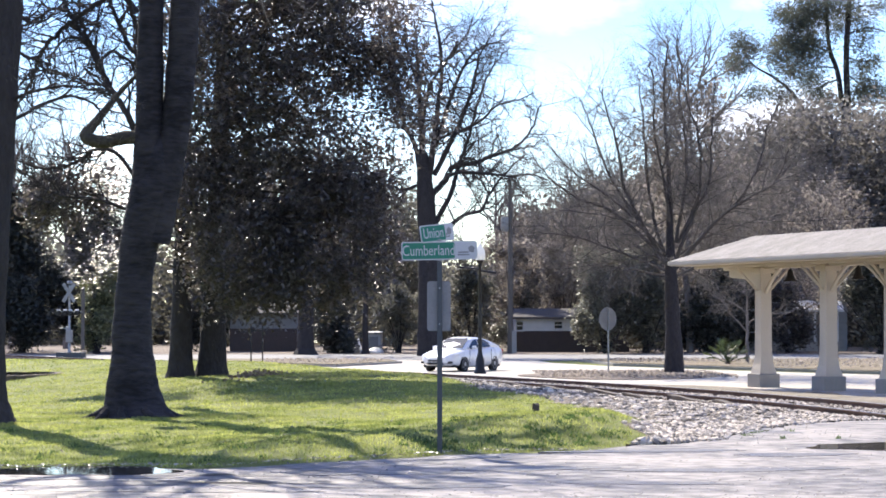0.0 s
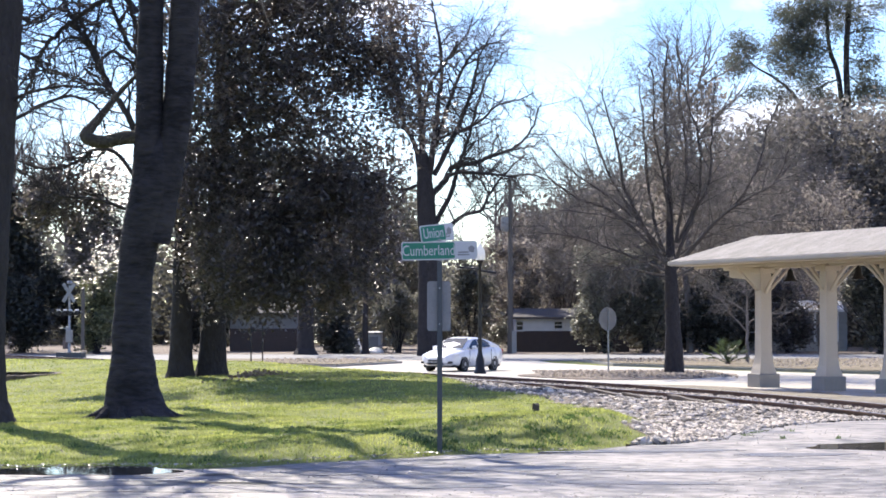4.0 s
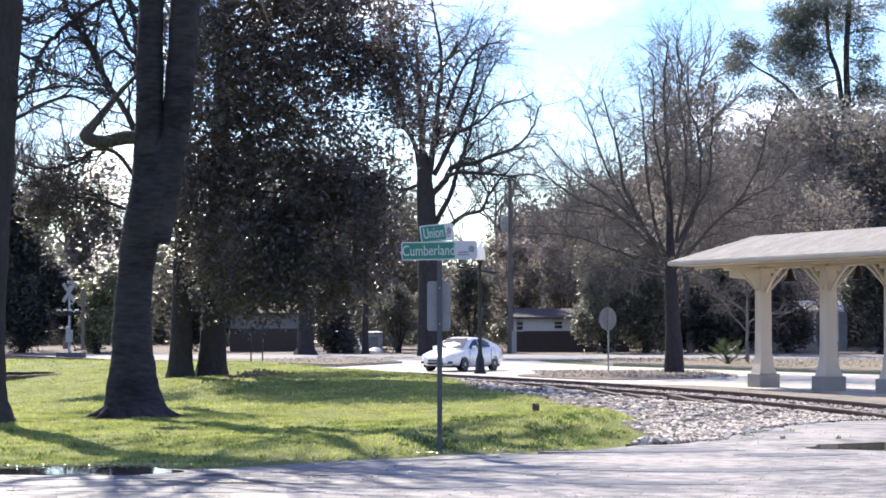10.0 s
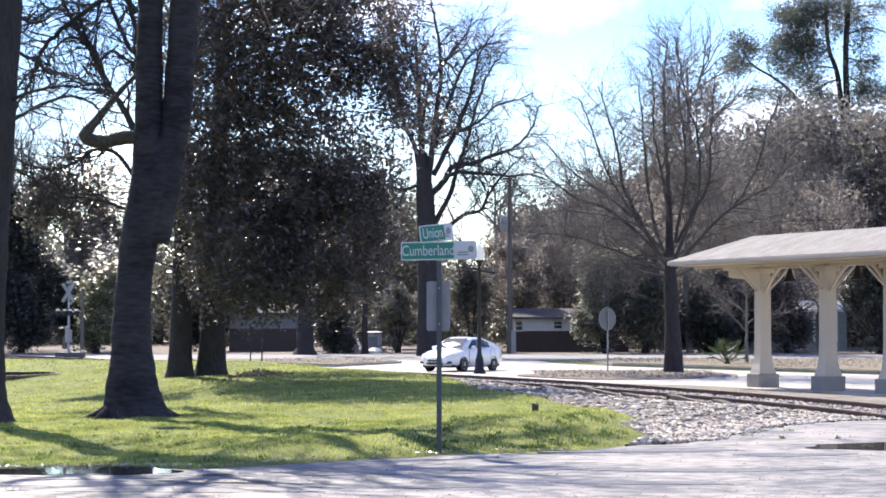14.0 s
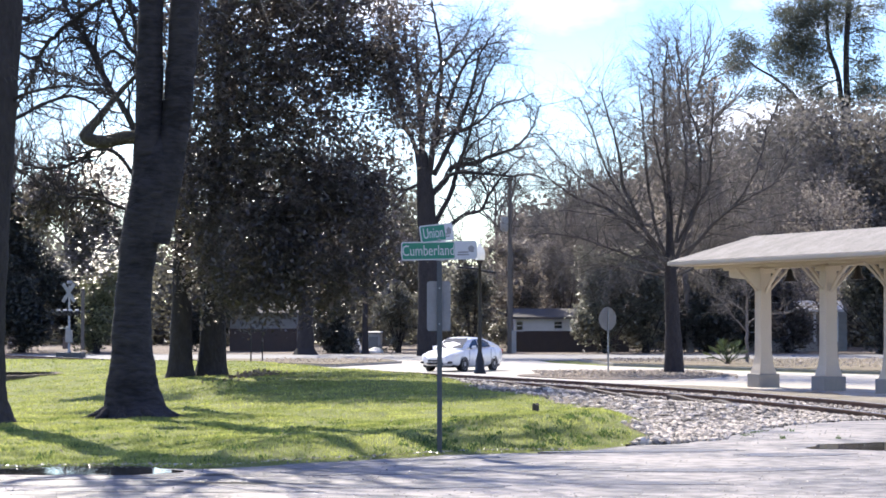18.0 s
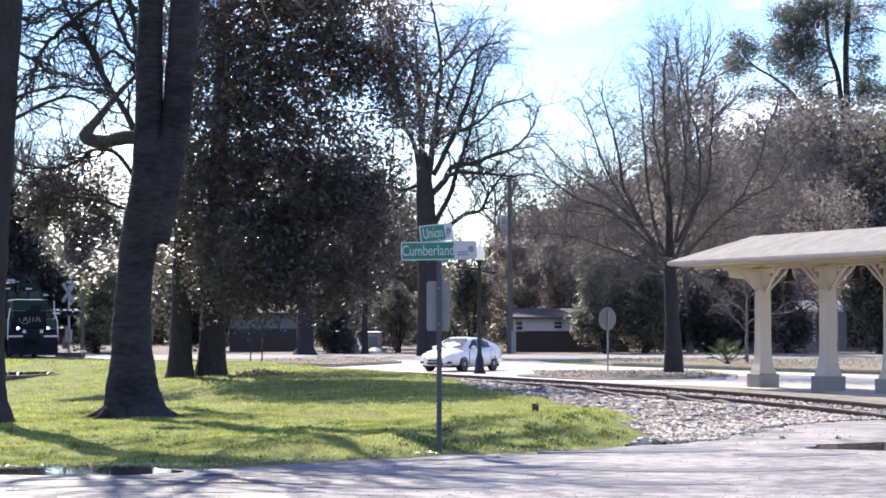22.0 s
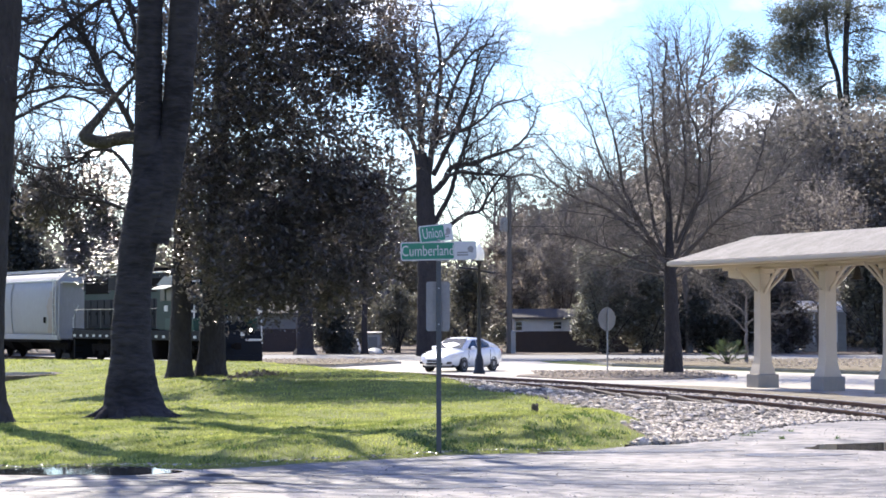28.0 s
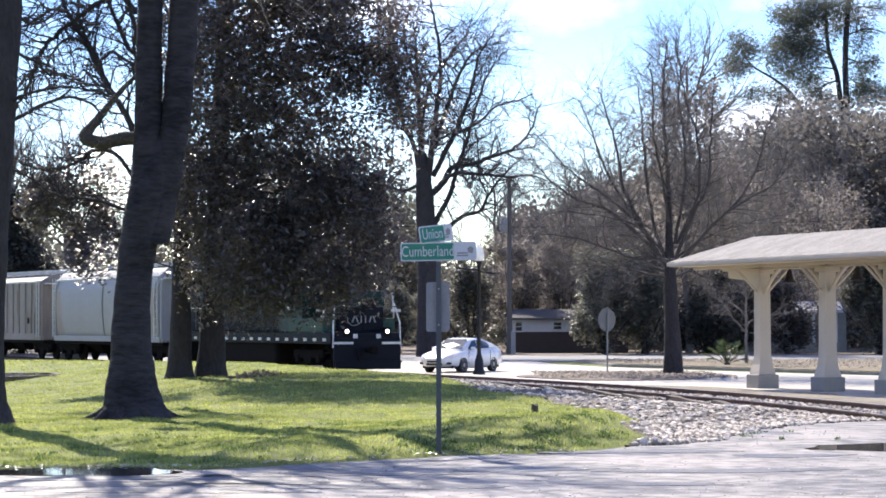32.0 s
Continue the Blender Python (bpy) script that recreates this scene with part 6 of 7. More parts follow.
# ---- the waiting car ----
def sedan():
    m = pose(0.80, 93.6, FLAT + 0.02, 0, 0, 151)
    s = thing("car", m, "white four-door sedan standing in the sunlit lot", "car")
    # cross sections from tail to nose: y, half width, belt height, sill height, deck height
    secs = [(-2.36, 0.62, 0.78, 0.42, 0.86), (-2.25, 0.80, 0.86, 0.30, 1.00), (-1.9, 0.88, 0.90, 0.24, 1.06), (-1.3, 0.905, 0.92, 0.22, 1.06), (-0.4, 0.91, 0.90, 0.20, 1.02), (0.5, 0.91, 0.88, 0.20, 0.99),
            (1.0, 0.905, 0.85, 0.21, 0.97), (1.5, 0.89, 0.80, 0.22, 0.90), (2.0, 0.83, 0.70, 0.24, 0.80), (2.3, 0.70, 0.60, 0.28, 0.68), (2.42, 0.52, 0.54, 0.34, 0.60)]
    rings = []
    for y, hw, belt, sill, deck in secs:
        half = [(hw * 0.80, sill), (hw * 0.97, sill + 0.08), (hw, (sill + belt) / 2), (hw * 0.985, belt), (hw * 0.90, belt + (deck - belt) * 0.7), (hw * 0.55, deck), (0.0, deck + 0.015)]
        rings.append([(x, y, z) for x, z in half] + [(-x, y, z) for x, z in reversed(half[:-1])])
    body = part("body", Shape().loft([list(reversed(r)) for r in rings]), M_CAR, s)
    cab = [(-1.95, 0.60, 1.05, 1.06), (-1.35, 0.70, 1.0, 1.30), (-0.75, 0.70, 1.0, 1.435), (-0.1, 0.69, 1.0, 1.465), (0.35, 0.68, 0.99, 1.42), (0.9, 0.68, 0.98, 1.17), (1.25, 0.66, 0.93, 0.97)]
    rings = []
    for y, hw, z0, z1 in cab:
        half = [(0.80, z0 - 0.05), (0.80 - (0.80 - hw * 0.92) * min(1, (z1 - z0) / 0.4) * 0.85, z0 + (z1 - z0) * 0.85), (hw * 0.72, z1), (0, z1 + 0.015)]
        rings.append([(x, y, z) for x, z in half] + [(-x, y, z) for x, z in reversed(half[:-1])])
    part("cabin", Shape().loft([list(reversed(r)) for r in rings]), M_CAR, s)
    # glazing, set just proud of the cabin
    def pane(pts, name, parent=s):
        n = (Vector(pts[1]) - Vector(pts[0])).cross(Vector(pts[2]) - Vector(pts[0])).normalized()
        inn = [tuple(Vector(p) - n * 0.012) for p in pts]
        k = len(pts)
        return part(name, Shape().add([tuple(Vector(p) + n * 0.008) for p in pts] + inn, [tuple(range(k)), tuple(reversed(range(k, 2 * k)))] + [(i, k + i, k + (i + 1) % k, (i + 1) % k) for i in range(k)]), M_CARGLASS, parent)
    pane([(0.66, 1.20, 1.00), (0.50, 0.42, 1.41), (-0.50, 0.42, 1.41), (-0.66, 1.20, 1.00)], "windscreen")
    pane([(-0.60, -1.82, 1.11), (-0.50, -0.95, 1.41), (0.50, -0.95, 1.41), (0.60, -1.82, 1.11)], "rear_window")
    for d in (1, -1):
        q = [(d * 0.815, 0.93, 1.005), (d * 0.815, 0.02, 1.02), (d * 0.665, 0.02, 1.37), (d * 0.68, 0.32, 1.34)]
        r = [(d * 0.815, -0.06, 1.02), (d * 0.815, -1.05, 1.04), (d * 0.72, -1.10, 1.22), (d * 0.67, -0.70, 1.35), (d * 0.665, -0.06, 1.37)]
        pane(q if d < 0 else q[::-1], "side_window")
        pane(r if d < 0 else r[::-1], "side_window")
        mir = part("wing_mirror", Shape().box(d * 0.97, 0.72, 1.02, 0.2, 0.1, 0.14, bevel=0.04), M_CAR, s)
        part("mirror_arm", Shape().box(d * 0.86, 0.72, 0.98, 0.12, 0.05, 0.04), M_PLASTIC, mir)
        for y in (-0.15, -0.95):
            part("door_handle", Shape().box(d * 0.915, y, 0.80, 0.02, 0.2, 0.03, bevel=0.008), M_CAR, s)
        part("headlamp", Shape().add([(d * 0.46, 2.43, 0.56), (d * 0.80, 2.18, 0.62), (d * 0.885, 1.86, 0.745), (d * 0.76, 2.10, 0.775), (d * 0.50, 2.40, 0.66), (d * 0.4, 2.2, 0.56), (d * 0.75, 1.9, 0.62)],
                                     [(0, 1, 2, 3, 4), (4, 3, 2, 1, 0), (0, 4, 5), (2, 1, 6), (5, 4, 0)]), M_LENS, s, "clear headlamp")
        part("fog_lamp_recess", Shape().box(d * 0.62, 2.30, 0.40, 0.26, 0.14, 0.10, bevel=0.02), M_PLASTIC, s)
        part("tail_lamp", Shape().box(d * 0.66, -2.26, 0.85, 0.28, 0.12, 0.16, bevel=0.03), M_RED, s)
        for y in (1.38, -1.33):
            w = part("wheel", Shape().lathe([(0.235, -0.10), (0.30, -0.108), (0.325, -0.07), (0.325, 0.07), (0.30, 0.108), (0.235, 0.10)], Matrix.Rotation(radians(90), 4, "Y"), 26), M_RUBBER, s, at=pose(d * 0.80, y, 0.325))
            part("rim", Shape().lathe([(0.245, -0.095), (0.245, 0.100), (0.22, 0.102), (0.20, 0.09), (0.05, 0.105), (0.01, 0.106)], Matrix.Rotation(radians(90 * d), 4, "Y"), 24), M_ALLOY, w)
            for k in range(5):
                a = k * 72
                part("spoke_gap", Shape().box(d * 0.100, 0, 0.14, 0.012, 0.045, 0.09), M_PLASTIC, w, at=Matrix.Rotation(radians(a), 4, "X"))
            part("wheel_arch", Shape().lathe([(0.37, -0.02), (0.37, 0.02)], Matrix.Rotation(radians(90), 4, "Y"), 24), M_PLASTIC, s, at=pose(d * 0.855, y, 0.34))
    part("grille", Shape().box(0, 2.42, 0.47, 0.70, 0.06, 0.08, bevel=0.02), M_PLASTIC, s)
    part("lower_intake", Shape().box(0, 2.385, 0.36, 0.80, 0.08, 0.10, bevel=0.02), M_PLASTIC, s)
    part("bumper", Shape().box(0, -2.3, 0.52, 1.3, 0.14, 0.26, bevel=0.05), M_CAR, s)
    s.scale = (0.95, 0.95, 0.95)
    part("underbody", Shape().box(0, 0, 0.24, 1.5, 4.2, 0.12), M_PLASTIC, s)
    for d in (1, -1):
        for gx, gy_, gz_, gh in ((0.908, 0.0, 0.62, 0.62), (0.908, -1.0, 0.70, 0.50), (0.905, 0.98, 0.62, 0.60)):
            part("door_gap", Shape().box(d * gx, gy_, gz_, 0.012, 0.012, gh), M_PLASTIC, s)
    return s


sedan()


# ---- the train ----
TURNING = []      # wheelsets, keyed in motions()


def truck(parent, y, name="truck"):
    """A two-axle bogie."""
    t = part(name, Shape().box(0, y, 0.62, 0.9, 0.5, 0.3, bevel=0.04), M_UNDER, parent)
    for d in (-1, 1):
        part("side_frame", Shape().box(d * 1.0, y, 0.68, 0.18, 2.9, 0.34, bevel=0.05).box(d * 1.02, y, 0.46, 0.2, 0.7, 0.3, bevel=0.04).box(d * 1.02, y + 1.0, 0.5, 0.24, 0.36, 0.34, bevel=0.05).box(d * 1.02, y - 1.0, 0.5, 0.24, 0.36, 0.34, bevel=0.05), M_UNDER, t)
    for k in (-1, 1):
        wheel = Shape()
        for d in (-1, 1):
            wheel.lathe([(0.10, -0.09), (0.40, -0.06), (0.50, -0.07), (0.53, -0.05), (0.50, -0.03), (0.485, 0.06), (0.42, 0.05), (0.12, 0.07)], Matrix.Translation((d * 0.72, 0, 0)) @ Matrix.Rotation(radians(90 * d), 4, "Y"), 22)
            wheel.box(d * 0.77, 0, 0.30, 0.03, 0.06, 0.24)
        wheel.tube([(-0.75, 0, 0), (0.75, 0, 0)], 0.08, 10)
        w = part("wheelset", wheel, M_UNDER, parent, "grimy steel wheelset", at=pose(0, y + k * 1.15, 0.50))
        TURNING.append(w)
    return t


def coupler(parent, y, d):
    part("coupler", Shape().box(0, y, 0.86, 0.2, 0.7, 0.2, bevel=0.03).box(0.08, y + d * 0.35, 0.86, 0.28, 0.22, 0.3, bevel=0.05), M_UNDER, parent)


def locomotive():
    s = thing("locomotive", Matrix(), "green and black diesel locomotive with lit ditch lamps", "locomotive")
    part("underframe", Shape().box(0, 0, 1.30, 3.0, 16.6, 0.44, bevel=0.03), M_LOCODARK, s)
    part("fuel_tank", Shape().box(0, -0.2, 0.70, 2.7, 5.6, 1.04, bevel=0.16), M_UNDER, s)
    for y in (5.2, -5.2):
        truck(s, y)
    for d in (1, -1):
        coupler(s, d * 8.75, d)
        pl = part("pilot", Shape().box(0, d * 8.30, 0.72, 2.76, 0.12, 1.15, bevel=0.02).box(0, d * 8.42, 0.30, 2.7, 0.10, 0.34, bevel=0.02), M_LOCODARK, s)
        for e in (-1, 1):
            for k in range(3):
                part("step", Shape().box(e * 1.30, d * (8.02 - 0.02 * k), 0.42 + 0.33 * k, 0.44, 0.36, 0.05), M_UNDER, pl)
            part("step_edge", Shape().box(e * 1.0, d * 8.375, 1.12, 0.80, 0.03, 0.09), M_RAILING, pl, "pale step edge")
    part("long_hood", Shape().box(0, -2.6, 2.82, 1.9, 11.2, 2.55, bevel=0.08), M_LOCO, s, "green engine hood")
    part("hood_roof", Shape().box(0, -2.6, 4.14, 1.7, 11.0, 0.16, bevel=0.07), M_LOCODARK, s)
    part("blower_duct", Shape().box(-0.98, 1.4, 2.2, 0.34, 3.0, 1.2, bevel=0.06), M_LOCO, s)
    # the dark band and doors along the lower hood
    for e in (-1, 1):
        part("lower_band", Shape().box(e * 0.965, -2.7, 2.30, 0.05, 10.6, 1.35, bevel=0.01), M_LOCODARK, s, "dark lower hood band")
        for k in range(11):
            dr = part("hood_door", Shape().box(e * 1.0, -7.4 + k * 0.95, 2.36, 0.04, 0.84, 1.2, bevel=0.015), M_LOCODARK, s)
            part("latch", Shape().box(e * 1.03, -7.1 + k * 0.95, 2.30, 0.03, 0.05, 0.16), M_UNDER, dr)
        part("upper_band", Shape().box(e * 0.962, -2.6, 3.75, 0.04, 11.1, 0.66, bevel=0.01), M_LOCODARK, s, "dark upper hood band")
        # pale paint strip that stands in for the sun on the hood's edge
        part("hood_edge", Shape().box(e * 0.90, -2.6, 4.16, 0.14, 11.0, 0.05, bevel=0.01), M_RAILING, s, "pale strip put in for sunlight along the hood edge")
        part("radiator_grille", Shape().box(e * 0.97, -6.2, 3.62, 0.06, 3.2, 0.72, bevel=0.02), M_UNDER, s)
        part("intake_grille", Shape().box(e * 0.97, 1.6, 3.60, 0.06, 1.6, 0.62, bevel=0.02), M_UNDER, s)
        part("walkway", Shape().box(e * 1.26, -2.4, 1.56, 0.56, 11.6, 0.05), M_UNDER, s)
        for k in range(18):
            part("sill_marker", Shape().box(e * 1.512, -7.9 + k * 0.92, 1.24, 0.02, 0.30, 0.11), M_RAILING, s, "pale reflective sill marker")
        for yy, zz, wide, tall in ((-0.9, 3.16, 0.10, 0.40), (-1.3, 3.16, 0.10, 0.40), (-1.7, 3.16, 0.10, 0.40), (-2.1, 3.10, 0.08, 0.50)):
            part("logo_bar", Shape().box(e * 0.985, yy, zz, 0.02, wide, tall), M_SHADEDWHITE, s, "plain pale lettering bar")
        part("battery_box", Shape().box(e * 1.23, 5.9, 1.79, 0.56, 3.4, 0.56, bevel=0.05), M_GREENBOX, s, "faded lighter green battery box")
        # side handrails
        rl = [(e * 1.46, y, 1.58) for y in np.arange(-8.0, 3.2, 1.85)]
        for x, y, z in rl:
            part("stanchion", Shape().tube([(x, y, 1.5), (x, y, 2.5)], 0.018, 6), M_DULLRAIL, s)
        part("handrail", Shape().tube([(e * 1.46, -8.1, 2.5), (e * 1.46, 3.1, 2.5)], 0.018, 6), M_DULLRAIL, s)
    for y in (-6.9, -5.3):
        part("radiator_fan", Shape().lathe([(0.62, 4.2), (0.66, 4.24), (0.66, 4.4), (0.5, 4.43)], pose(0, y, 0), 24), M_UNDER, s)
    for y in (-3.0, 0.0):
        part("exhaust_stack", Shape().box(0, y, 4.32, 0.7, 0.45, 0.24, bevel=0.04), M_UNDER, s)
    # cab and nose
    cab = part("cab", Shape().loft([[(i * w, y, z) for i, z in ((-1.5, 1.55), (1.5, 1.55), (1.5, 3.52), (1.15, 3.92), (0, 4.04), (-1.15, 3.92), (-1.5, 3.52))] for y, w in ((3.2, 1.0), (5.55, 1.0))], smooth=False), M_LOCO, s, "green cab")
    part("cab_roof", Shape().loft([[(-1.52, y, 3.54), (-1.16, y, 3.95), (0, y, 4.075), (1.16, y, 3.95), (1.52, y, 3.54), (1.16, y, 3.90), (0, y, 4.02), (-1.16, y, 3.90)] for y in (3.15, 5.62)], smooth=False), M_LOCO, cab)
    for x, w in ((-0.98, 0.62), (0.98, 0.62), (-0.30, 0.46), (0.30, 0.46)):
        part("cab_window", Shape().box(x, 5.565, 3.34 if abs(x) > 0.5 else 3.42, w, 0.05, 0.50 if abs(x) > 0.5 else 0.36, bevel=0.02), M_CABGLASS, cab)
    for e in (-1, 1):
        part("cab_window", Shape().box(e * 1.51, 4.75, 3.12, 0.05, 0.66, 0.56, bevel=0.02), M_CABGLASS, cab)
        part("cab_window", Shape().box(e * 1.51, 3.95, 3.12, 0.05, 0.58, 0.56, bevel=0.02), M_CABGLASS, cab)
        part("sunshade", Shape().add([(e * 1.50, 3.55, 3.53), (e * 1.50, 5.15, 3.53), (e * 1.92, 5.15, 3.38), (e * 1.92, 3.55, 3.38), (e * 1.50, 3.55, 3.49), (e * 1.50, 5.15, 3.49), (e * 1.92, 5.15, 3.34), (e * 1.92, 3.55, 3.34)],
                                     [(0, 1, 2, 3), (7, 6, 5, 4), (0, 4, 5, 1), (1, 5, 6, 2), (2, 6, 7, 3), (3, 7, 4, 0), (3, 2, 1, 0)]), M_RAILING, cab, "pale sunshade over the side window")
        part("number_plate_bars", Shape().box(e * 1.515, 4.35, 2.50, 0.02, 0.42, 0.26), M_RAILING, cab, "plain pale number bar")
        part("number_board", Shape().box(e * 0.62, 5.60, 3.72, 0.62, 0.10, 0.22, bevel=0.02), M_LOCODARK, cab, "dark number board with plain bars")
        part("marker", Shape().box(e * 0.62, 5.655, 3.72, 0.36, 0.02, 0.09), M_RAILING, cab, "plain pale bar")
    hl = part("headlamp_box", Shape().box(0, 5.62, 3.72, 0.30, 0.16, 0.48, bevel=0.03), M_UNDER, cab)
    for z in (3.60, 3.83):
        part("headlamp", Shape().lathe([(0.085, 0), (0.085, 0.03)], pose(0, 5.70, z, -90), 16), M_CABGLASS, hl, "unlit headlamp")
    part("horn", Shape().tube([(0.3, 4.6, 4.14), (0.3, 5.1, 4.16)], 0.05, 8, 0.11), M_STEEL, s)
    part("horn", Shape().tube([(0.05, 4.5, 4.15), (0.05, 5.0, 4.17)], 0.04, 8, 0.10), M_STEEL, s)
    nose = part("nose", Shape().loft([[(i * w, y, z) for i, z in ((-0.95, 1.55), (0.95, 1.55), (0.95, 3.02 - dz), (0.78, 3.15 - dz), (-0.78, 3.15 - dz), (-0.95, 3.02 - dz))] for y, w, dz in ((5.5, 1.0, 0), (7.55, 1.0, 0.02), (7.80, 0.96, 0.10))], smooth=False), M_LOCODARK, s, "dark low nose")
    part("nose_top", Shape().box(0, 6.5, 3.165, 1.56, 1.95, 0.03), M_LOCO, nose, "green nose top")
    part("nose_band", Shape().box(0, 7.60, 2.80, 1.96, 0.42, 0.60, bevel=0.06), M_LOCO, nose, "green band on the nose")
    part("nose_door", Shape().box(-0.35, 7.80, 2.2, 0.6, 0.05, 1.2, bevel=0.02), M_LOCODARK, nose)
    emb = Shape()
    for k, (x, w, t) in enumerate(((0.52, 0.10, 20), (0.36, 0.09, -18), (0.16, 0.09, 0), (-0.02, 0.09, 0), (-0.20, 0.09, 24), (-0.34, 0.09, -24))):
        emb.box(0, 0, 0, w * 0.5, 0.02, 0.26, pose(-x, 7.82, 2.02, 0, t, 0))
    emb.tube([(0.05, 7.83, 1.90), (0.2, 7.83, 1.80), (0.42, 7.83, 1.78), (0.58, 7.83, 1.92), (0.6, 7.83, 2.10)], 0.02, 6)
    part("lettering_bars", emb, M_SHADEDWHITE, nose, "plain pale bars where lettering stands")
    # end platform: ditch lamps, rails and stanchions
    for e in (-1, 1):
        dl = part("ditch_lamp_box", Shape().box(e * 0.84, 8.22, 1.54, 0.30, 0.20, 0.34, bevel=0.03), M_UNDER, s)
        part("ditch_lamp", Shape().lathe([(0.072, 0), (0.072, 0.03)], pose(e * 0.84, 8.32, 1.56, -90), 16), M_LAMPON, dl, "lit ditch lamp")
        part("reflector", Shape().box(e * 0.48, 8.30, 1.36, 0.18, 0.04, 0.20, bevel=0.01), M_RAILING, s)
        part("grab_rail", Shape().tube([(e * 1.40, 8.30, 0.95), (e * 1.38, 8.28, 1.9), (e * 1.22, 8.1, 2.62)], 0.034, 8), M_RAILING, s, "pale bent grab rail")
        part("grab_rail", Shape().tube([(e * 1.46, 7.55, 1.30), (e * 1.47, 7.55, 2.2), (e * 1.44, 7.5, 3.05)], 0.034, 8), M_RAILING, s, "pale grab rail")
        part("end_rail", Shape().tube([(e * 1.26, 8.25, 2.5), (e * 0.40, 8.28, 2.5)], 0.02, 6), M_DULLRAIL, s)
        part("mirror_bracket", Shape().box(e * 1.56, 7.55, 2.36, 0.40, 0.04, 0.10), M_RAILING, s)
        part("rear_grab_rail", Shape().tube([(e * 1.44, -8.30, 1.25), (e * 1.46, -8.28, 2.05), (e * 1.26, -8.1, 2.72)], 0.028, 8), M_RAILING, s)
    part("air_hose", Shape().tube([(0.45, 8.40, 0.95), (0.47, 8.55, 0.7), (0.40, 8.5, 0.45)], 0.03, 6), M_UNDER, s)
    return s


def hopper(length, label, material, rounded_side, seed):
    s = thing("hopper_car", Matrix(), label, "hopper car", "hopper cars of the train")
    L = length / 2 - 0.75
    rng = random.Random(seed)
    for y in (L - 1.25, -L + 1.25):
        truck(s, y)
    for d in (1, -1):
        coupler(s, d * (L + 0.35), d)
    part("sill", Shape().box(0, 0, 0.97, 2.9, 2 * L, 0.24, bevel=0.03), M_UNDER, s)
    if rounded_side:
        prof = [(1.38, 1.06), (1.50, 1.5), (1.57, 2.2), (1.60, 2.9), (1.56, 3.5), (1.42, 4.0), (1.10, 4.35), (0.6, 4.5), (0, 4.55)]
    else:
        prof = [(1.50, 1.06), (1.52, 1.4), (1.52, 2.4), (1.52, 3.3), (1.52, 3.95), (1.50, 4.02), (1.0, 4.30), (0.5, 4.42), (0, 4.45)]
    ring = [(x, z) for x, z in prof] + [(-x, z) for x, z in reversed(prof[:-1])]
    ends = [(-L + 0.35, 1), (-L + 1.1, 1), (0, 1), (L - 1.1, 1), (L - 0.35, 1)]
    body = part("body", Shape().loft([[(x * k, y, z) for x, z in ring] for y, k in ends], smooth=rounded_side), material, s)
    # lower side skirt and top cornice
    for e in (-1, 1):
        part("side_sill", Shape().box(e * 1.47, 0, 1.13, 0.10, 2 * L - 0.4, 0.26, bevel=0.02), material, body)
        # top rail takes pale paint to draw the sunlit line of the roof edge
        part("top_rail", Shape().box(e * 1.43 if rounded_side else e * 1.53, 0, 4.0, 0.08, 2 * L - 0.7, 0.09, bevel=0.02), M_RAILING, body, "top rail coloured pale for the sunlight on it")
        n_rib = 3 if rounded_side else 15
        for k in range(n_rib):
            y = -L + 0.6 + k * (2 * L - 1.2) / (n_rib - 1)
            if rounded_side:
                pts = [(e * (x + 0.03), y, z) for x, z in prof[:6]]
                part("rib", Shape().tube(pts, 0.035, 5), material, body)
            else:
                part("rib", Shape().box(e * 1.545, y, 2.65, 0.06, 0.09, 2.6, bevel=0.015), material, body)
        for yy in (L - 0.45, -L + 0.45):
            lad = part("ladder", Shape().tube([(e * 1.62, yy - 0.2, 1.2), (e * 1.62, yy - 0.2, 4.1)], 0.022, 5).tube([(e * 1.62, yy + 0.2, 1.2), (e * 1.62, yy + 0.2, 4.1)], 0.022, 5), M_RAILING, s)
            for k in range(8):
                part("rung", Shape().tube([(e * 1.62, yy - 0.2, 1.35 + 0.36 * k), (e * 1.62, yy + 0.2, 1.35 + 0.36 * k)], 0.015, 4), M_RAILING, lad)
            part("corner_post", Shape().box(e * 1.46, L * math.copysign(1, yy) * 1.0 - math.copysign(0.08, yy), 2.5, 0.12, 0.14, 2.7, bevel=0.02), material, s)
        if not rounded_side:
            for k in range(26):
                yy, top, run = rng.uniform(-L + 0.5, L - 0.5), rng.uniform(2.4, 3.9), rng.uniform(0.5, 1.6)
                part("rust_streak", Shape().add([(e * q, yy + u, v) for q in (1.521, 1.527) for u, v in ((-0.05, top), (0.06, top - 0.1), (0.03, max(1.3, top - run)), (-0.02, max(1.25, top - run * 1.15)))],
                                                [(0, 1, 2, 3), (7, 6, 5, 4), (3, 2, 1, 0), (4, 5, 6, 7), (0, 4, 5, 1), (1, 5, 6, 2), (2, 6, 7, 3), (3, 7, 4, 0)]), M_RUSTBROWN if k % 3 else M_UNDER, body, "dark run of rust and grime")
        part("rust_streak", Shape().box(e * (1.605 if rounded_side else 1.525), 0, 2.35, 0.012, 0.5, 1.2), M_RUSTBROWN, body, "rusty stain") if not rounded_side else None
        if rounded_side:
            for end in (1, -1):
                zz = np.linspace(1.35, 3.45, 25)
                xx = np.interp(zz, [v for u, v in prof], [u for u, v in prof]) + 0.006
                rings = [[(e * x, end * (L - 0.42 - f * (0.95 + 0.35 * (3.45 - z) / 2.1 + 0.14 * math.sin(z * 5 + seed) + 0.07 * math.sin(z * 17))), z) for f in (0, 0.35, 0.7, 1)] for x, z in zip(xx, zz)]
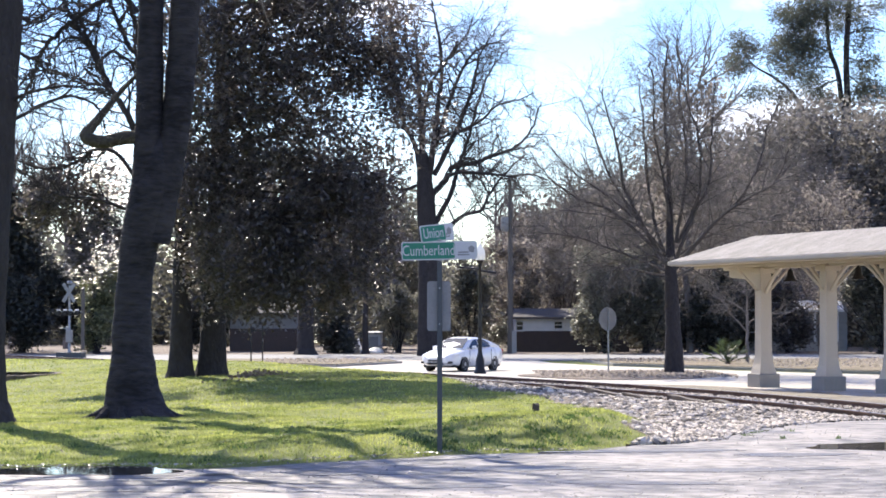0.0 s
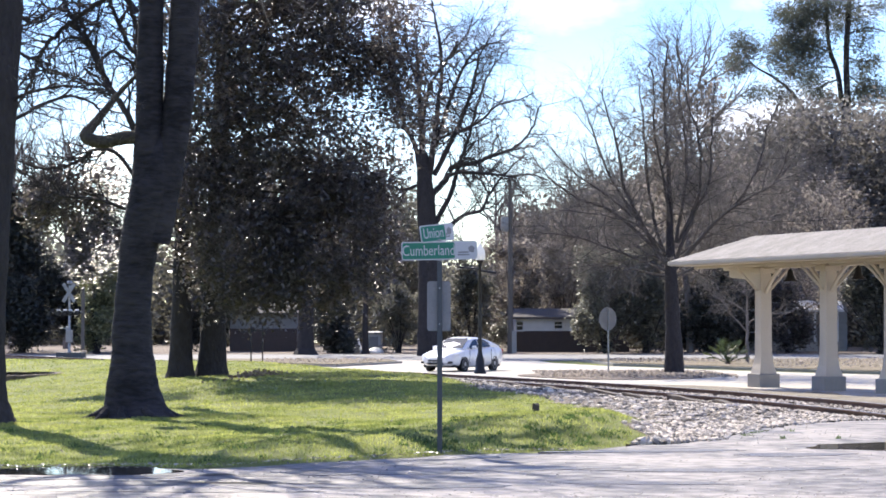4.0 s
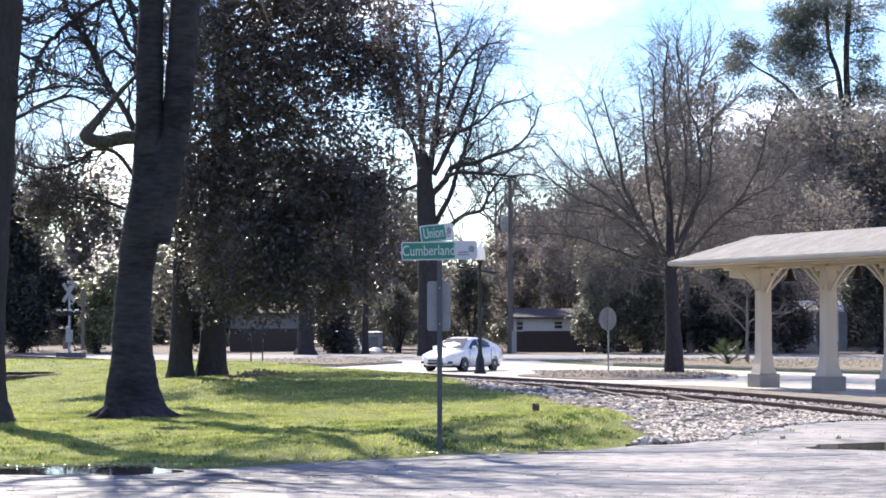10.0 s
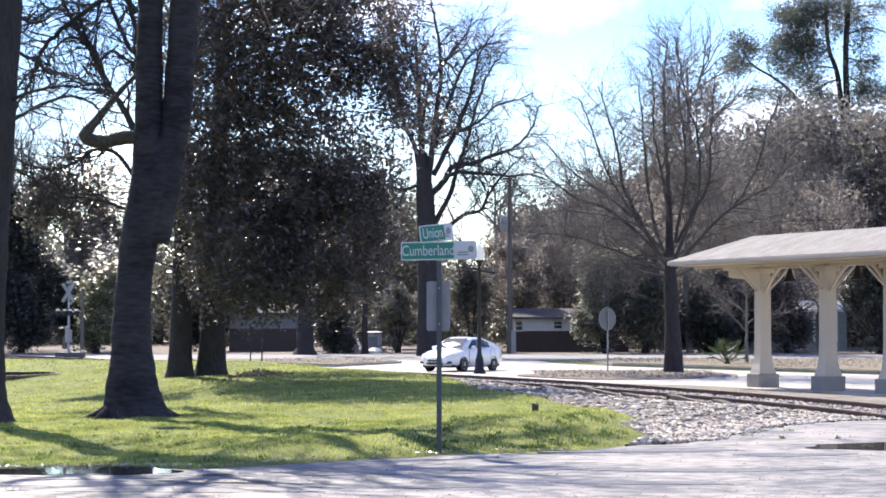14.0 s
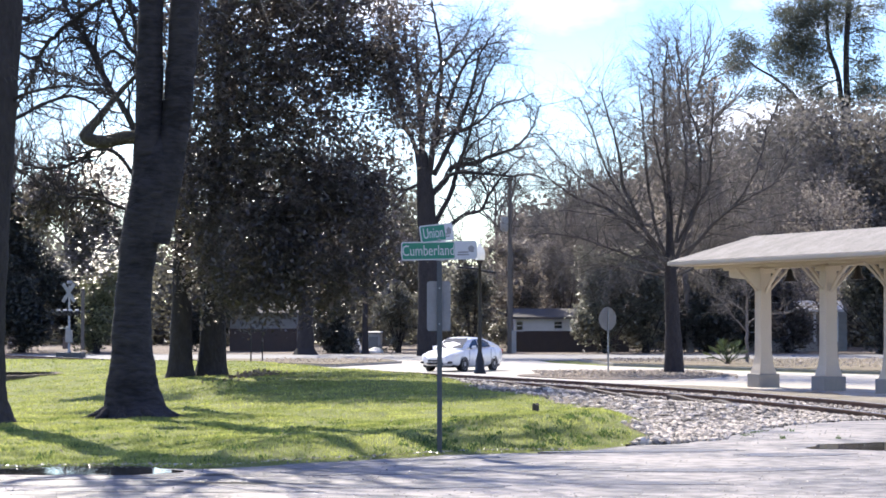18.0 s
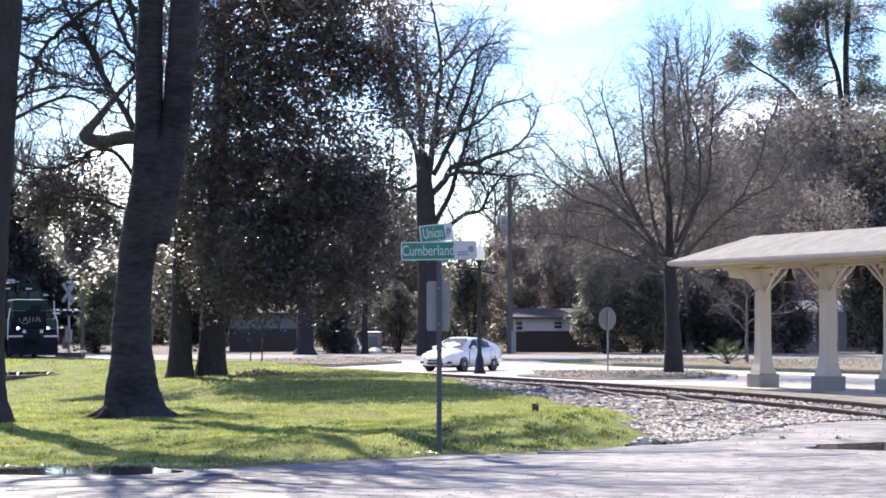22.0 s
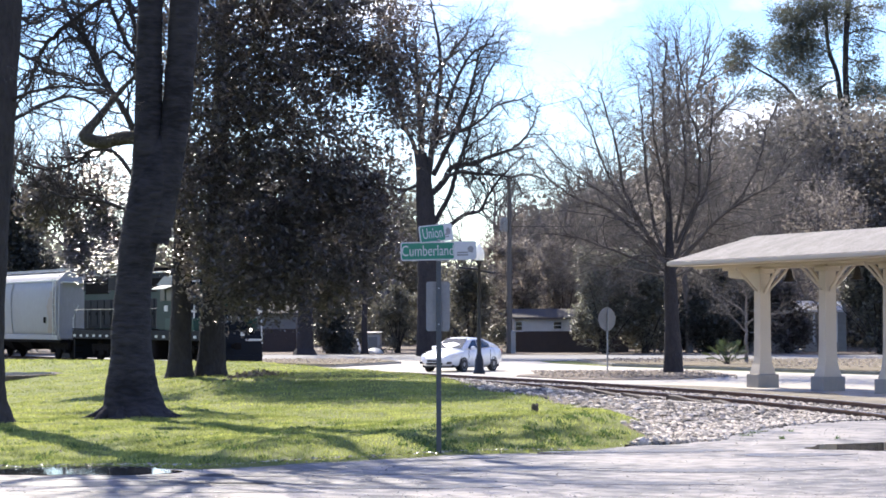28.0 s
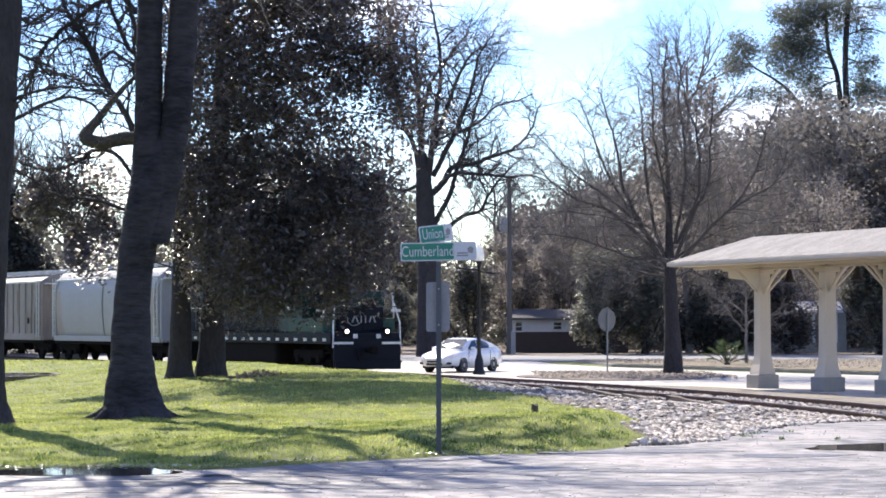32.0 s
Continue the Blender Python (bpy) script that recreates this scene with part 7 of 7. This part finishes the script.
                part("rust_stain", Shape().loft(rings if e * end < 0 else [r[::-1] for r in rings], closed=False, caps=False), M_TAN, body, "faint brown rust stain near the end")
        part("stencil_bars", Shape().box(e * 1.6, L - 2.0, 2.0, 0.03, 0.24, 0.3), M_UNDER, body, "small dark stencil bars")
    for d in (1, -1):
        part("end_slope", Shape().add([(-1.45, d * (L - 0.40), 3.6), (1.45, d * (L - 0.40), 3.6), (1.2, d * (L - 1.7), 1.35), (-1.2, d * (L - 1.7), 1.35), (-1.45, d * (L - 0.46), 3.6), (1.45, d * (L - 0.46), 3.6), (1.2, d * (L - 1.78), 1.35), (-1.2, d * (L - 1.78), 1.35)],
                                      [(0, 1, 2, 3), (7, 6, 5, 4), (3, 2, 1, 0), (0, 4, 5, 1), (1, 5, 6, 2), (2, 6, 7, 3), (3, 7, 4, 0)]), M_RUSTBROWN, body, "rust-stained end slope sheet")
        part("end_sill", Shape().box(0, d * (L - 0.1), 1.15, 2.9, 0.2, 0.34, bevel=0.02), material, s)
        part("crossover", Shape().box(0, d * (L - 0.15), 3.9, 2.6, 0.4, 0.06), M_RAILING, s)
        part("brake_wheel", Shape().lathe([(0.26, 0), (0.28, 0.02), (0.26, 0.04)], pose(0.6, d * (L - 0.12), 2.6, 90), 18), M_UNDER, s) if d < 0 else None
    for k in range(3 if rounded_side else 4):
        y = (k - (1 if rounded_side else 1.5)) * (2 * L - 4.5) / 3.2
        part("discharge_gate", Shape().loft([[(-1.2, y - 1.5, 1.1), (1.2, y - 1.5, 1.1), (1.2, y + 1.5, 1.1), (-1.2, y + 1.5, 1.1)], [(-0.45, y - 0.4, 0.45), (0.45, y - 0.4, 0.45), (0.45, y + 0.4, 0.45), (-0.45, y + 0.4, 0.45)]], smooth=False), M_UNDER, s)
    for k in range(10):
        y = -L + 1.1 + k * (2 * L - 2.2) / 9
        part("hatch", Shape().lathe([(0.34, 4.44), (0.36, 4.56), (0.3, 4.62), (0.1, 4.64)], pose(0, y, 0), 14), M_RAILING, body)
    for e in (-1, 1):
        part("running_board", Shape().box(e * 0.75, 0, 4.58, 0.5, 2 * L - 0.3, 0.04), M_RAILING, body)
        for k in range(12):
            y = -L + 0.6 + k * (2 * L - 1.2) / 11
            part("running_board_post", Shape().box(e * 0.98, y, 4.46, 0.03, 0.03, 0.24), M_RAILING, body)
    return s


loco = locomotive()
car_a = hopper(16.4, "pale grey curved-side covered hopper car", M_HOPPER, True, 1)
car_b = hopper(17.2, "dusty tan rib-sided covered hopper car", M_HOPPER2, False, 2)
car_c = hopper(16.4, "pale grey curved-side covered hopper car at the tail", M_HOPPER, True, 3)


# ---- loose stones and grass ----
def stone_mesh(seed):
    r = random.Random(seed)
    bm = bmesh.new()
    bmesh.ops.create_icosphere(bm, subdivisions=1, radius=1)
    for v in bm.verts:
        v.co *= r.uniform(0.72, 1.2)
        v.co.z *= 0.7
    me = bpy.data.meshes.new("stone")
    bm.to_mesh(me)
    bm.free()
    me.materials.append(M_STONE)
    return me


rng = np.random.default_rng(9)
STONES = [stone_mesh(k) for k in range(8)]
gravel = bpy.data.objects["gravel"]
n_far = 19000
y = 29.6 + (76 - 29.6) * rng.uniform(size=n_far) ** 1.5
lo, hi = gravel_span(y)
x = lo + (hi - lo) * rng.uniform(size=n_far) ** 0.8 + np.where(y < 45, np.abs(rng.normal(size=n_far)) * 0.16, 0)
order = np.argsort(y)
x, y = x[order], y[order]
size = 0.016 + 0.060 * rng.uniform(size=n_far) ** 2.2
for k in range(280):
    i = k * 3
    m = Matrix.Translation((x[i], y[i], height(x[i], y[i]) + 0.025)) @ Euler((rng.uniform(0, 3), rng.uniform(0, 3), rng.uniform(0, 6))).to_matrix().to_4x4() @ Matrix.Scale(float(size[i]) * 1.15, 4)
    part("stone", STONES[k % 8], M_STONE, gravel, at=m)
keep = np.ones(n_far, bool)
keep[np.arange(280) * 3] = False
x, y, size = x[keep], y[keep], size[keep]
# more stones among the ties and on the far shoulder
s_ = np.concatenate([rng.uniform(2, 46, size=15500), rng.uniform(-30, 2, size=4500)])
g_ = np.concatenate([rng.uniform(-2.4, 2.4, size=20000)])
tx = np.interp(s_, TRACK_S, TRACK[:, 0])
ty = np.interp(s_, TRACK_S, TRACK[:, 1])
ta = np.radians(np.interp(-ty, HEAD_Y, HEAD_A))
x2, y2 = tx + g_ * np.cos(ta), ty + g_ * np.sin(ta)
z2 = np.interp(g_, [u for u, v in prof], [v for u, v in prof]) + 0.05 * (np.abs(g_) < 1.35)
z = land(x, y) + 0.02
X, Y, Z = np.concatenate([x, x2]), np.concatenate([y, y2]), np.concatenate([z, z2])
S = np.concatenate([size, rng.uniform(0.025, 0.055, size=20000)])
ico = np.array([v.co[:] for v in STONES[0].vertices])
icf = np.array([p.vertices[:] for p in STONES[0].polygons])
n = len(X)
ang = rng.uniform(0, 6.283, n)
jit = rng.uniform(0.7, 1.3, size=(n, len(ico), 1))
pts = ico[None] * jit * S[:, None, None]
c, s2 = np.cos(ang)[:, None], np.sin(ang)[:, None]
rx = pts[:, :, 0] * c - pts[:, :, 1] * s2
ry = pts[:, :, 0] * s2 + pts[:, :, 1] * c
pts = np.stack([rx + X[:, None], ry + Y[:, None], pts[:, :, 2] + Z[:, None]], axis=2).reshape(-1, 3)
fc = (icf[None] + (np.arange(n) * len(ico))[:, None, None]).reshape(-1, 3)
me = from_arrays("loose_ballast", pts, fc)
me.materials.append(M_BALLAST)
tagged(new("loose_ballast", me), "loose pale crushed ballast stones", "gravel", kind="stuff")


def grass(count, y0, y1, tall, wide, seed):
    rng = np.random.default_rng(seed)
    v = rng.uniform(size=count)
    y = y0 + (y1 - y0) * v
    x = rng.uniform(-0.212, 0.205, size=count) * y
    lo, _ = gravel_span(np.clip(y, 29.4, 79))
    edge_gap = y - street_edge(x) - 0.08 * np.sin(x * 5)
    ok = (edge_gap > rng.uniform(-0.12, 0.1, size=count)) & ((y < 29.4) | (x < lo + rng.normal(size=count) * 0.12)) & (track_gap(x, y) < -4.0)
    patch = 0.55 + 0.45 * np.sin(x * 1.9 + 0.7 * y) * np.sin(y * 0.8 - x) + 0.25 * np.sin(x * 5.3) * np.sin(y * 2.9)
    ok &= rng.uniform(size=count) < np.clip(patch + 0.35, 0.25, 1)
    x, y = x[ok], y[ok]
    n = len(x)
    z = land(x, y)
    a = rng.uniform(0, 6.283, n)
    h = tall * rng.uniform(0.5, 1.3, n)
    lean = rng.normal(size=(n, 2)) * h[:, None] * 0.45
    dx, dy = np.cos(a) * wide / 2, np.sin(a) * wide / 2
    p0 = np.stack([x - dx, y - dy, z - 0.005], 1)
    p1 = np.stack([x + dx, y + dy, z - 0.005], 1)
    p2 = np.stack([x + lean[:, 0], y + lean[:, 1], z + h], 1)
    verts = np.stack([p0, p1, p2], 1).reshape(-1, 3)
    return verts


blades = np.concatenate([grass(150000, 24.5, 42, 0.036, 0.014, 1), grass(110000, 42, 75, 0.045, 0.024, 2), grass(30000, 75, 112, 0.06, 0.04, 3)])
me = from_arrays("grass", blades, np.arange(len(blades)).reshape(-1, 3))
me.materials.append(M_GRASS)
tagged(new("grass", me), "short bright green lawn grass", "grass", kind="stuff")


# fallen leaves on the bed and the verge
def litter(count, spans, length, seed):
    r = np.random.default_rng(seed)
    out = []
    for (x0, x1, y0, y1, z), share in spans:
        k = int(count * share)
        out.append(np.stack([r.uniform(x0, x1, k), r.uniform(y0, y1, k), np.full(k, z) + r.uniform(0, 0.03, k)], 1))
    return leaves("fallen_leaves", np.concatenate(out), length, length * 0.6, r, up=2.0)


me = litter(5200, (((3.6, 10.6, 80.5, 91.5, FLAT + 0.07), 0.45), ((8.5, 26, 106, 117, FLAT + 0.17), 0.25), ((14, 30, 94, 106, FLAT + 0.17), 0.2), ((-9, -3, 104, 116, FLAT + 0.17), 0.1)), 0.13, 71)
me.materials.append(M_BROWN)
tagged(new("fallen_leaves", me), "scattered dry brown fallen leaves", "leaf litter", kind="stuff")
# brown debris swept against the magnolias
r_ = np.random.default_rng(75)
k = 300
lx, ly = -4.95 + r_.normal(size=k) * 0.42, 59.5 + r_.normal(size=k) * 1.6
lz = land(lx, ly) + 0.02 + 0.09 * np.exp(-((lx + 4.95) / 0.45) ** 2) * r_.uniform(size=k)
me = leaves("leaf_pile", np.stack([lx, ly, lz], 1), 0.13, 0.06, r_, up=0.8)
me.materials.append(M_MULCH)
tagged(new("leaf_pile", me), "pile of dry brown leaves beside the magnolia trunk", "leaf litter", kind="stuff")
# pale litter and clover heads dotted over the lawn
r_ = np.random.default_rng(72)
k = 110
ly = 26 + 44 * r_.uniform(size=k) ** 1.2
lx = r_.uniform(-0.2, 0.06, size=k) * ly
ok = (ly > street_edge(lx) + 0.2) & (track_gap(lx, ly) < -8)
lx, ly = lx[ok], ly[ok]
me = leaves("lawn_litter", np.stack([lx, ly, land(lx, ly) + 0.03], 1), 0.05, 0.03, r_, up=2.0)
me.materials.append(M_BROWN)
tagged(new("lawn_litter", me), "pale dry leaves dotted over the lawn", "leaf litter", kind="stuff")


# dark weedy tufts in the lawn and along the gravel
def tufts(name, spots, blades, tall, wide, material, label, seed):
    r = np.random.default_rng(seed)
    sx, sy, sr = [np.repeat(np.array(v), blades) for v in zip(*spots)]
    n = len(sx)
    a, d = r.uniform(0, 6.283, n), sr * np.sqrt(r.uniform(size=n))
    x, y = sx + np.cos(a) * d, sy + np.sin(a) * d * 1.4
    z = land(x, y)
    h = tall * r.uniform(0.5, 1.3, n)
    b = r.uniform(0, 6.283, n)
    dx, dy = np.cos(b) * wide / 2, np.sin(b) * wide / 2
    lean = r.normal(size=(n, 2)) * h[:, None] * 0.6
    verts = np.stack([np.stack([x - dx, y - dy, z], 1), np.stack([x + dx, y + dy, z], 1), np.stack([x + lean[:, 0], y + lean[:, 1], z + h], 1)], 1).reshape(-1, 3)
    me = from_arrays(name, verts, np.arange(n * 3).reshape(-1, 3))
    me.materials.append(material)
    tagged(new(name, me), label, "weeds", kind="stuff")


rt = random.Random(81)
places = []
while len(places) < 150:
    y = rt.uniform(25.5, 37)
    x = rt.uniform(-0.2, 0.085) * y
    if y > street_edge(x) + 0.25 and x < 2.3:
        places.append((x, y, rt.uniform(0.04, 0.16)))
# extra dark tufts on the bank stand in for its shaded streaks
for _ in range(80):
    x = rt.uniform(-0.8, 2.5)
    places.append((x, float(street_edge(x)) + 0.3 + 2.6 * rt.random() ** 1.2, rt.uniform(0.05, 0.2)))
tufts("lawn_weeds", places, 22, 0.045, 0.020, M_WEED, "dark green weedy tufts in the lawn, extra ones shading the bank", 82)
places = [(rt.uniform(2.7, 5.5), rt.uniform(31, 37), rt.uniform(0.04, 0.12)) for _ in range(14)] + [(2.75, 30.3, 0.2), (2.95, 31.0, 0.16)]
tufts("gravel_weeds", places, 20, 0.06, 0.02, M_WEED, "sparse green weeds among the gravel", 83)

# wet leaves washed against the street's edge
r_ = np.random.default_rng(84)
k = 420
lx = -4.9 + 6.5 * r_.uniform(size=k) ** 1.5
ly = street_edge(lx) + 0.10 * np.sin(lx * 3.1) + r_.normal(size=k) * 0.10
me = leaves("wet_leaves", np.stack([lx, ly, land(lx, ly) + 0.03], 1), 0.05, 0.035, r_, up=5.0)
me.materials.append(M_WET)
tagged(new("wet_leaves", me), "wet leaves washed against the street's edge", "leaf litter", kind="stuff")

# grit on the street
k = 3600
gy_ = 20.3 + 16 * r_.uniform(size=k) ** 1.6
gx_ = r_.uniform(-0.2, 0.2, size=k) * gy_
ok = gy_ < street_edge(gx_) - 0.02
gx_, gy_ = gx_[ok], gy_[ok]
k = len(gx_)
gz_ = np.zeros(k) + 0.012 + np.minimum(land(gx_, np.maximum(gy_, street_edge(gx_))), 0) * smooth(30, 44, gy_)
rad = 0.004 + 0.010 * r_.uniform(size=k) ** 2
pts = ico[None] * r_.uniform(0.7, 1.3, size=(k, len(ico), 1)) * rad[:, None, None] + np.stack([gx_, gy_, gz_], 1)[:, None, :]
me = from_arrays("street_grit", pts.reshape(-1, 3), (icf[None] + (np.arange(k) * len(ico))[:, None, None]).reshape(-1, 3))
me.materials.append(M_GRIT)
tagged(new("street_grit", me), "loose grit scattered over the asphalt", "grit", kind="stuff")


# ---- movement ----
def train_s(t):
    """How far the nose has come along the track at t seconds: it slows as it nears."""
    back = 32.0 - t
    near = min(back, 12.0)
    return 0.25 - 3.08 * near - 0.105 * near * near - 5.6 * (back - near)


def car_pose(s_mid, half):
    (x0, y0), (x1, y1) = on_track(s_mid - half), on_track(s_mid + half)
    a = math.atan2(x1 - x0, -(y1 - y0))
    return pose((x0 + x1) / 2, (y0 + y1) / 2, RAIL_Z + CANT / 2, 0, 0, 180 + math.degrees(a))


def motions():
    times = [0, 4, 8, 12, 16] + [18 + 0.5 * k for k in range(29)]
    for car, behind, half in ((loco, 8.5, 5.2), (car_a, 26.2, 6.2), (car_b, 43.2, 6.6), (car_c, 60.2, 6.2)):
        walk(car, [(t, car_pose(train_s(t) - behind, half)) for t in times])
    # the wheels roll: radius 0.485 m
    roll = [0.0]
    while roll[-1] < 32.0:
        roll.append(min(32.0, roll[-1] + 0.1))
    for w in TURNING:
        base = w.matrix_basis.translation.copy()
        walk(w, [(t, Matrix.Translation(base) @ Matrix.Rotation(-(train_s(t) - train_s(0)) / 0.485, 4, "X")) for t in roll])


motions()
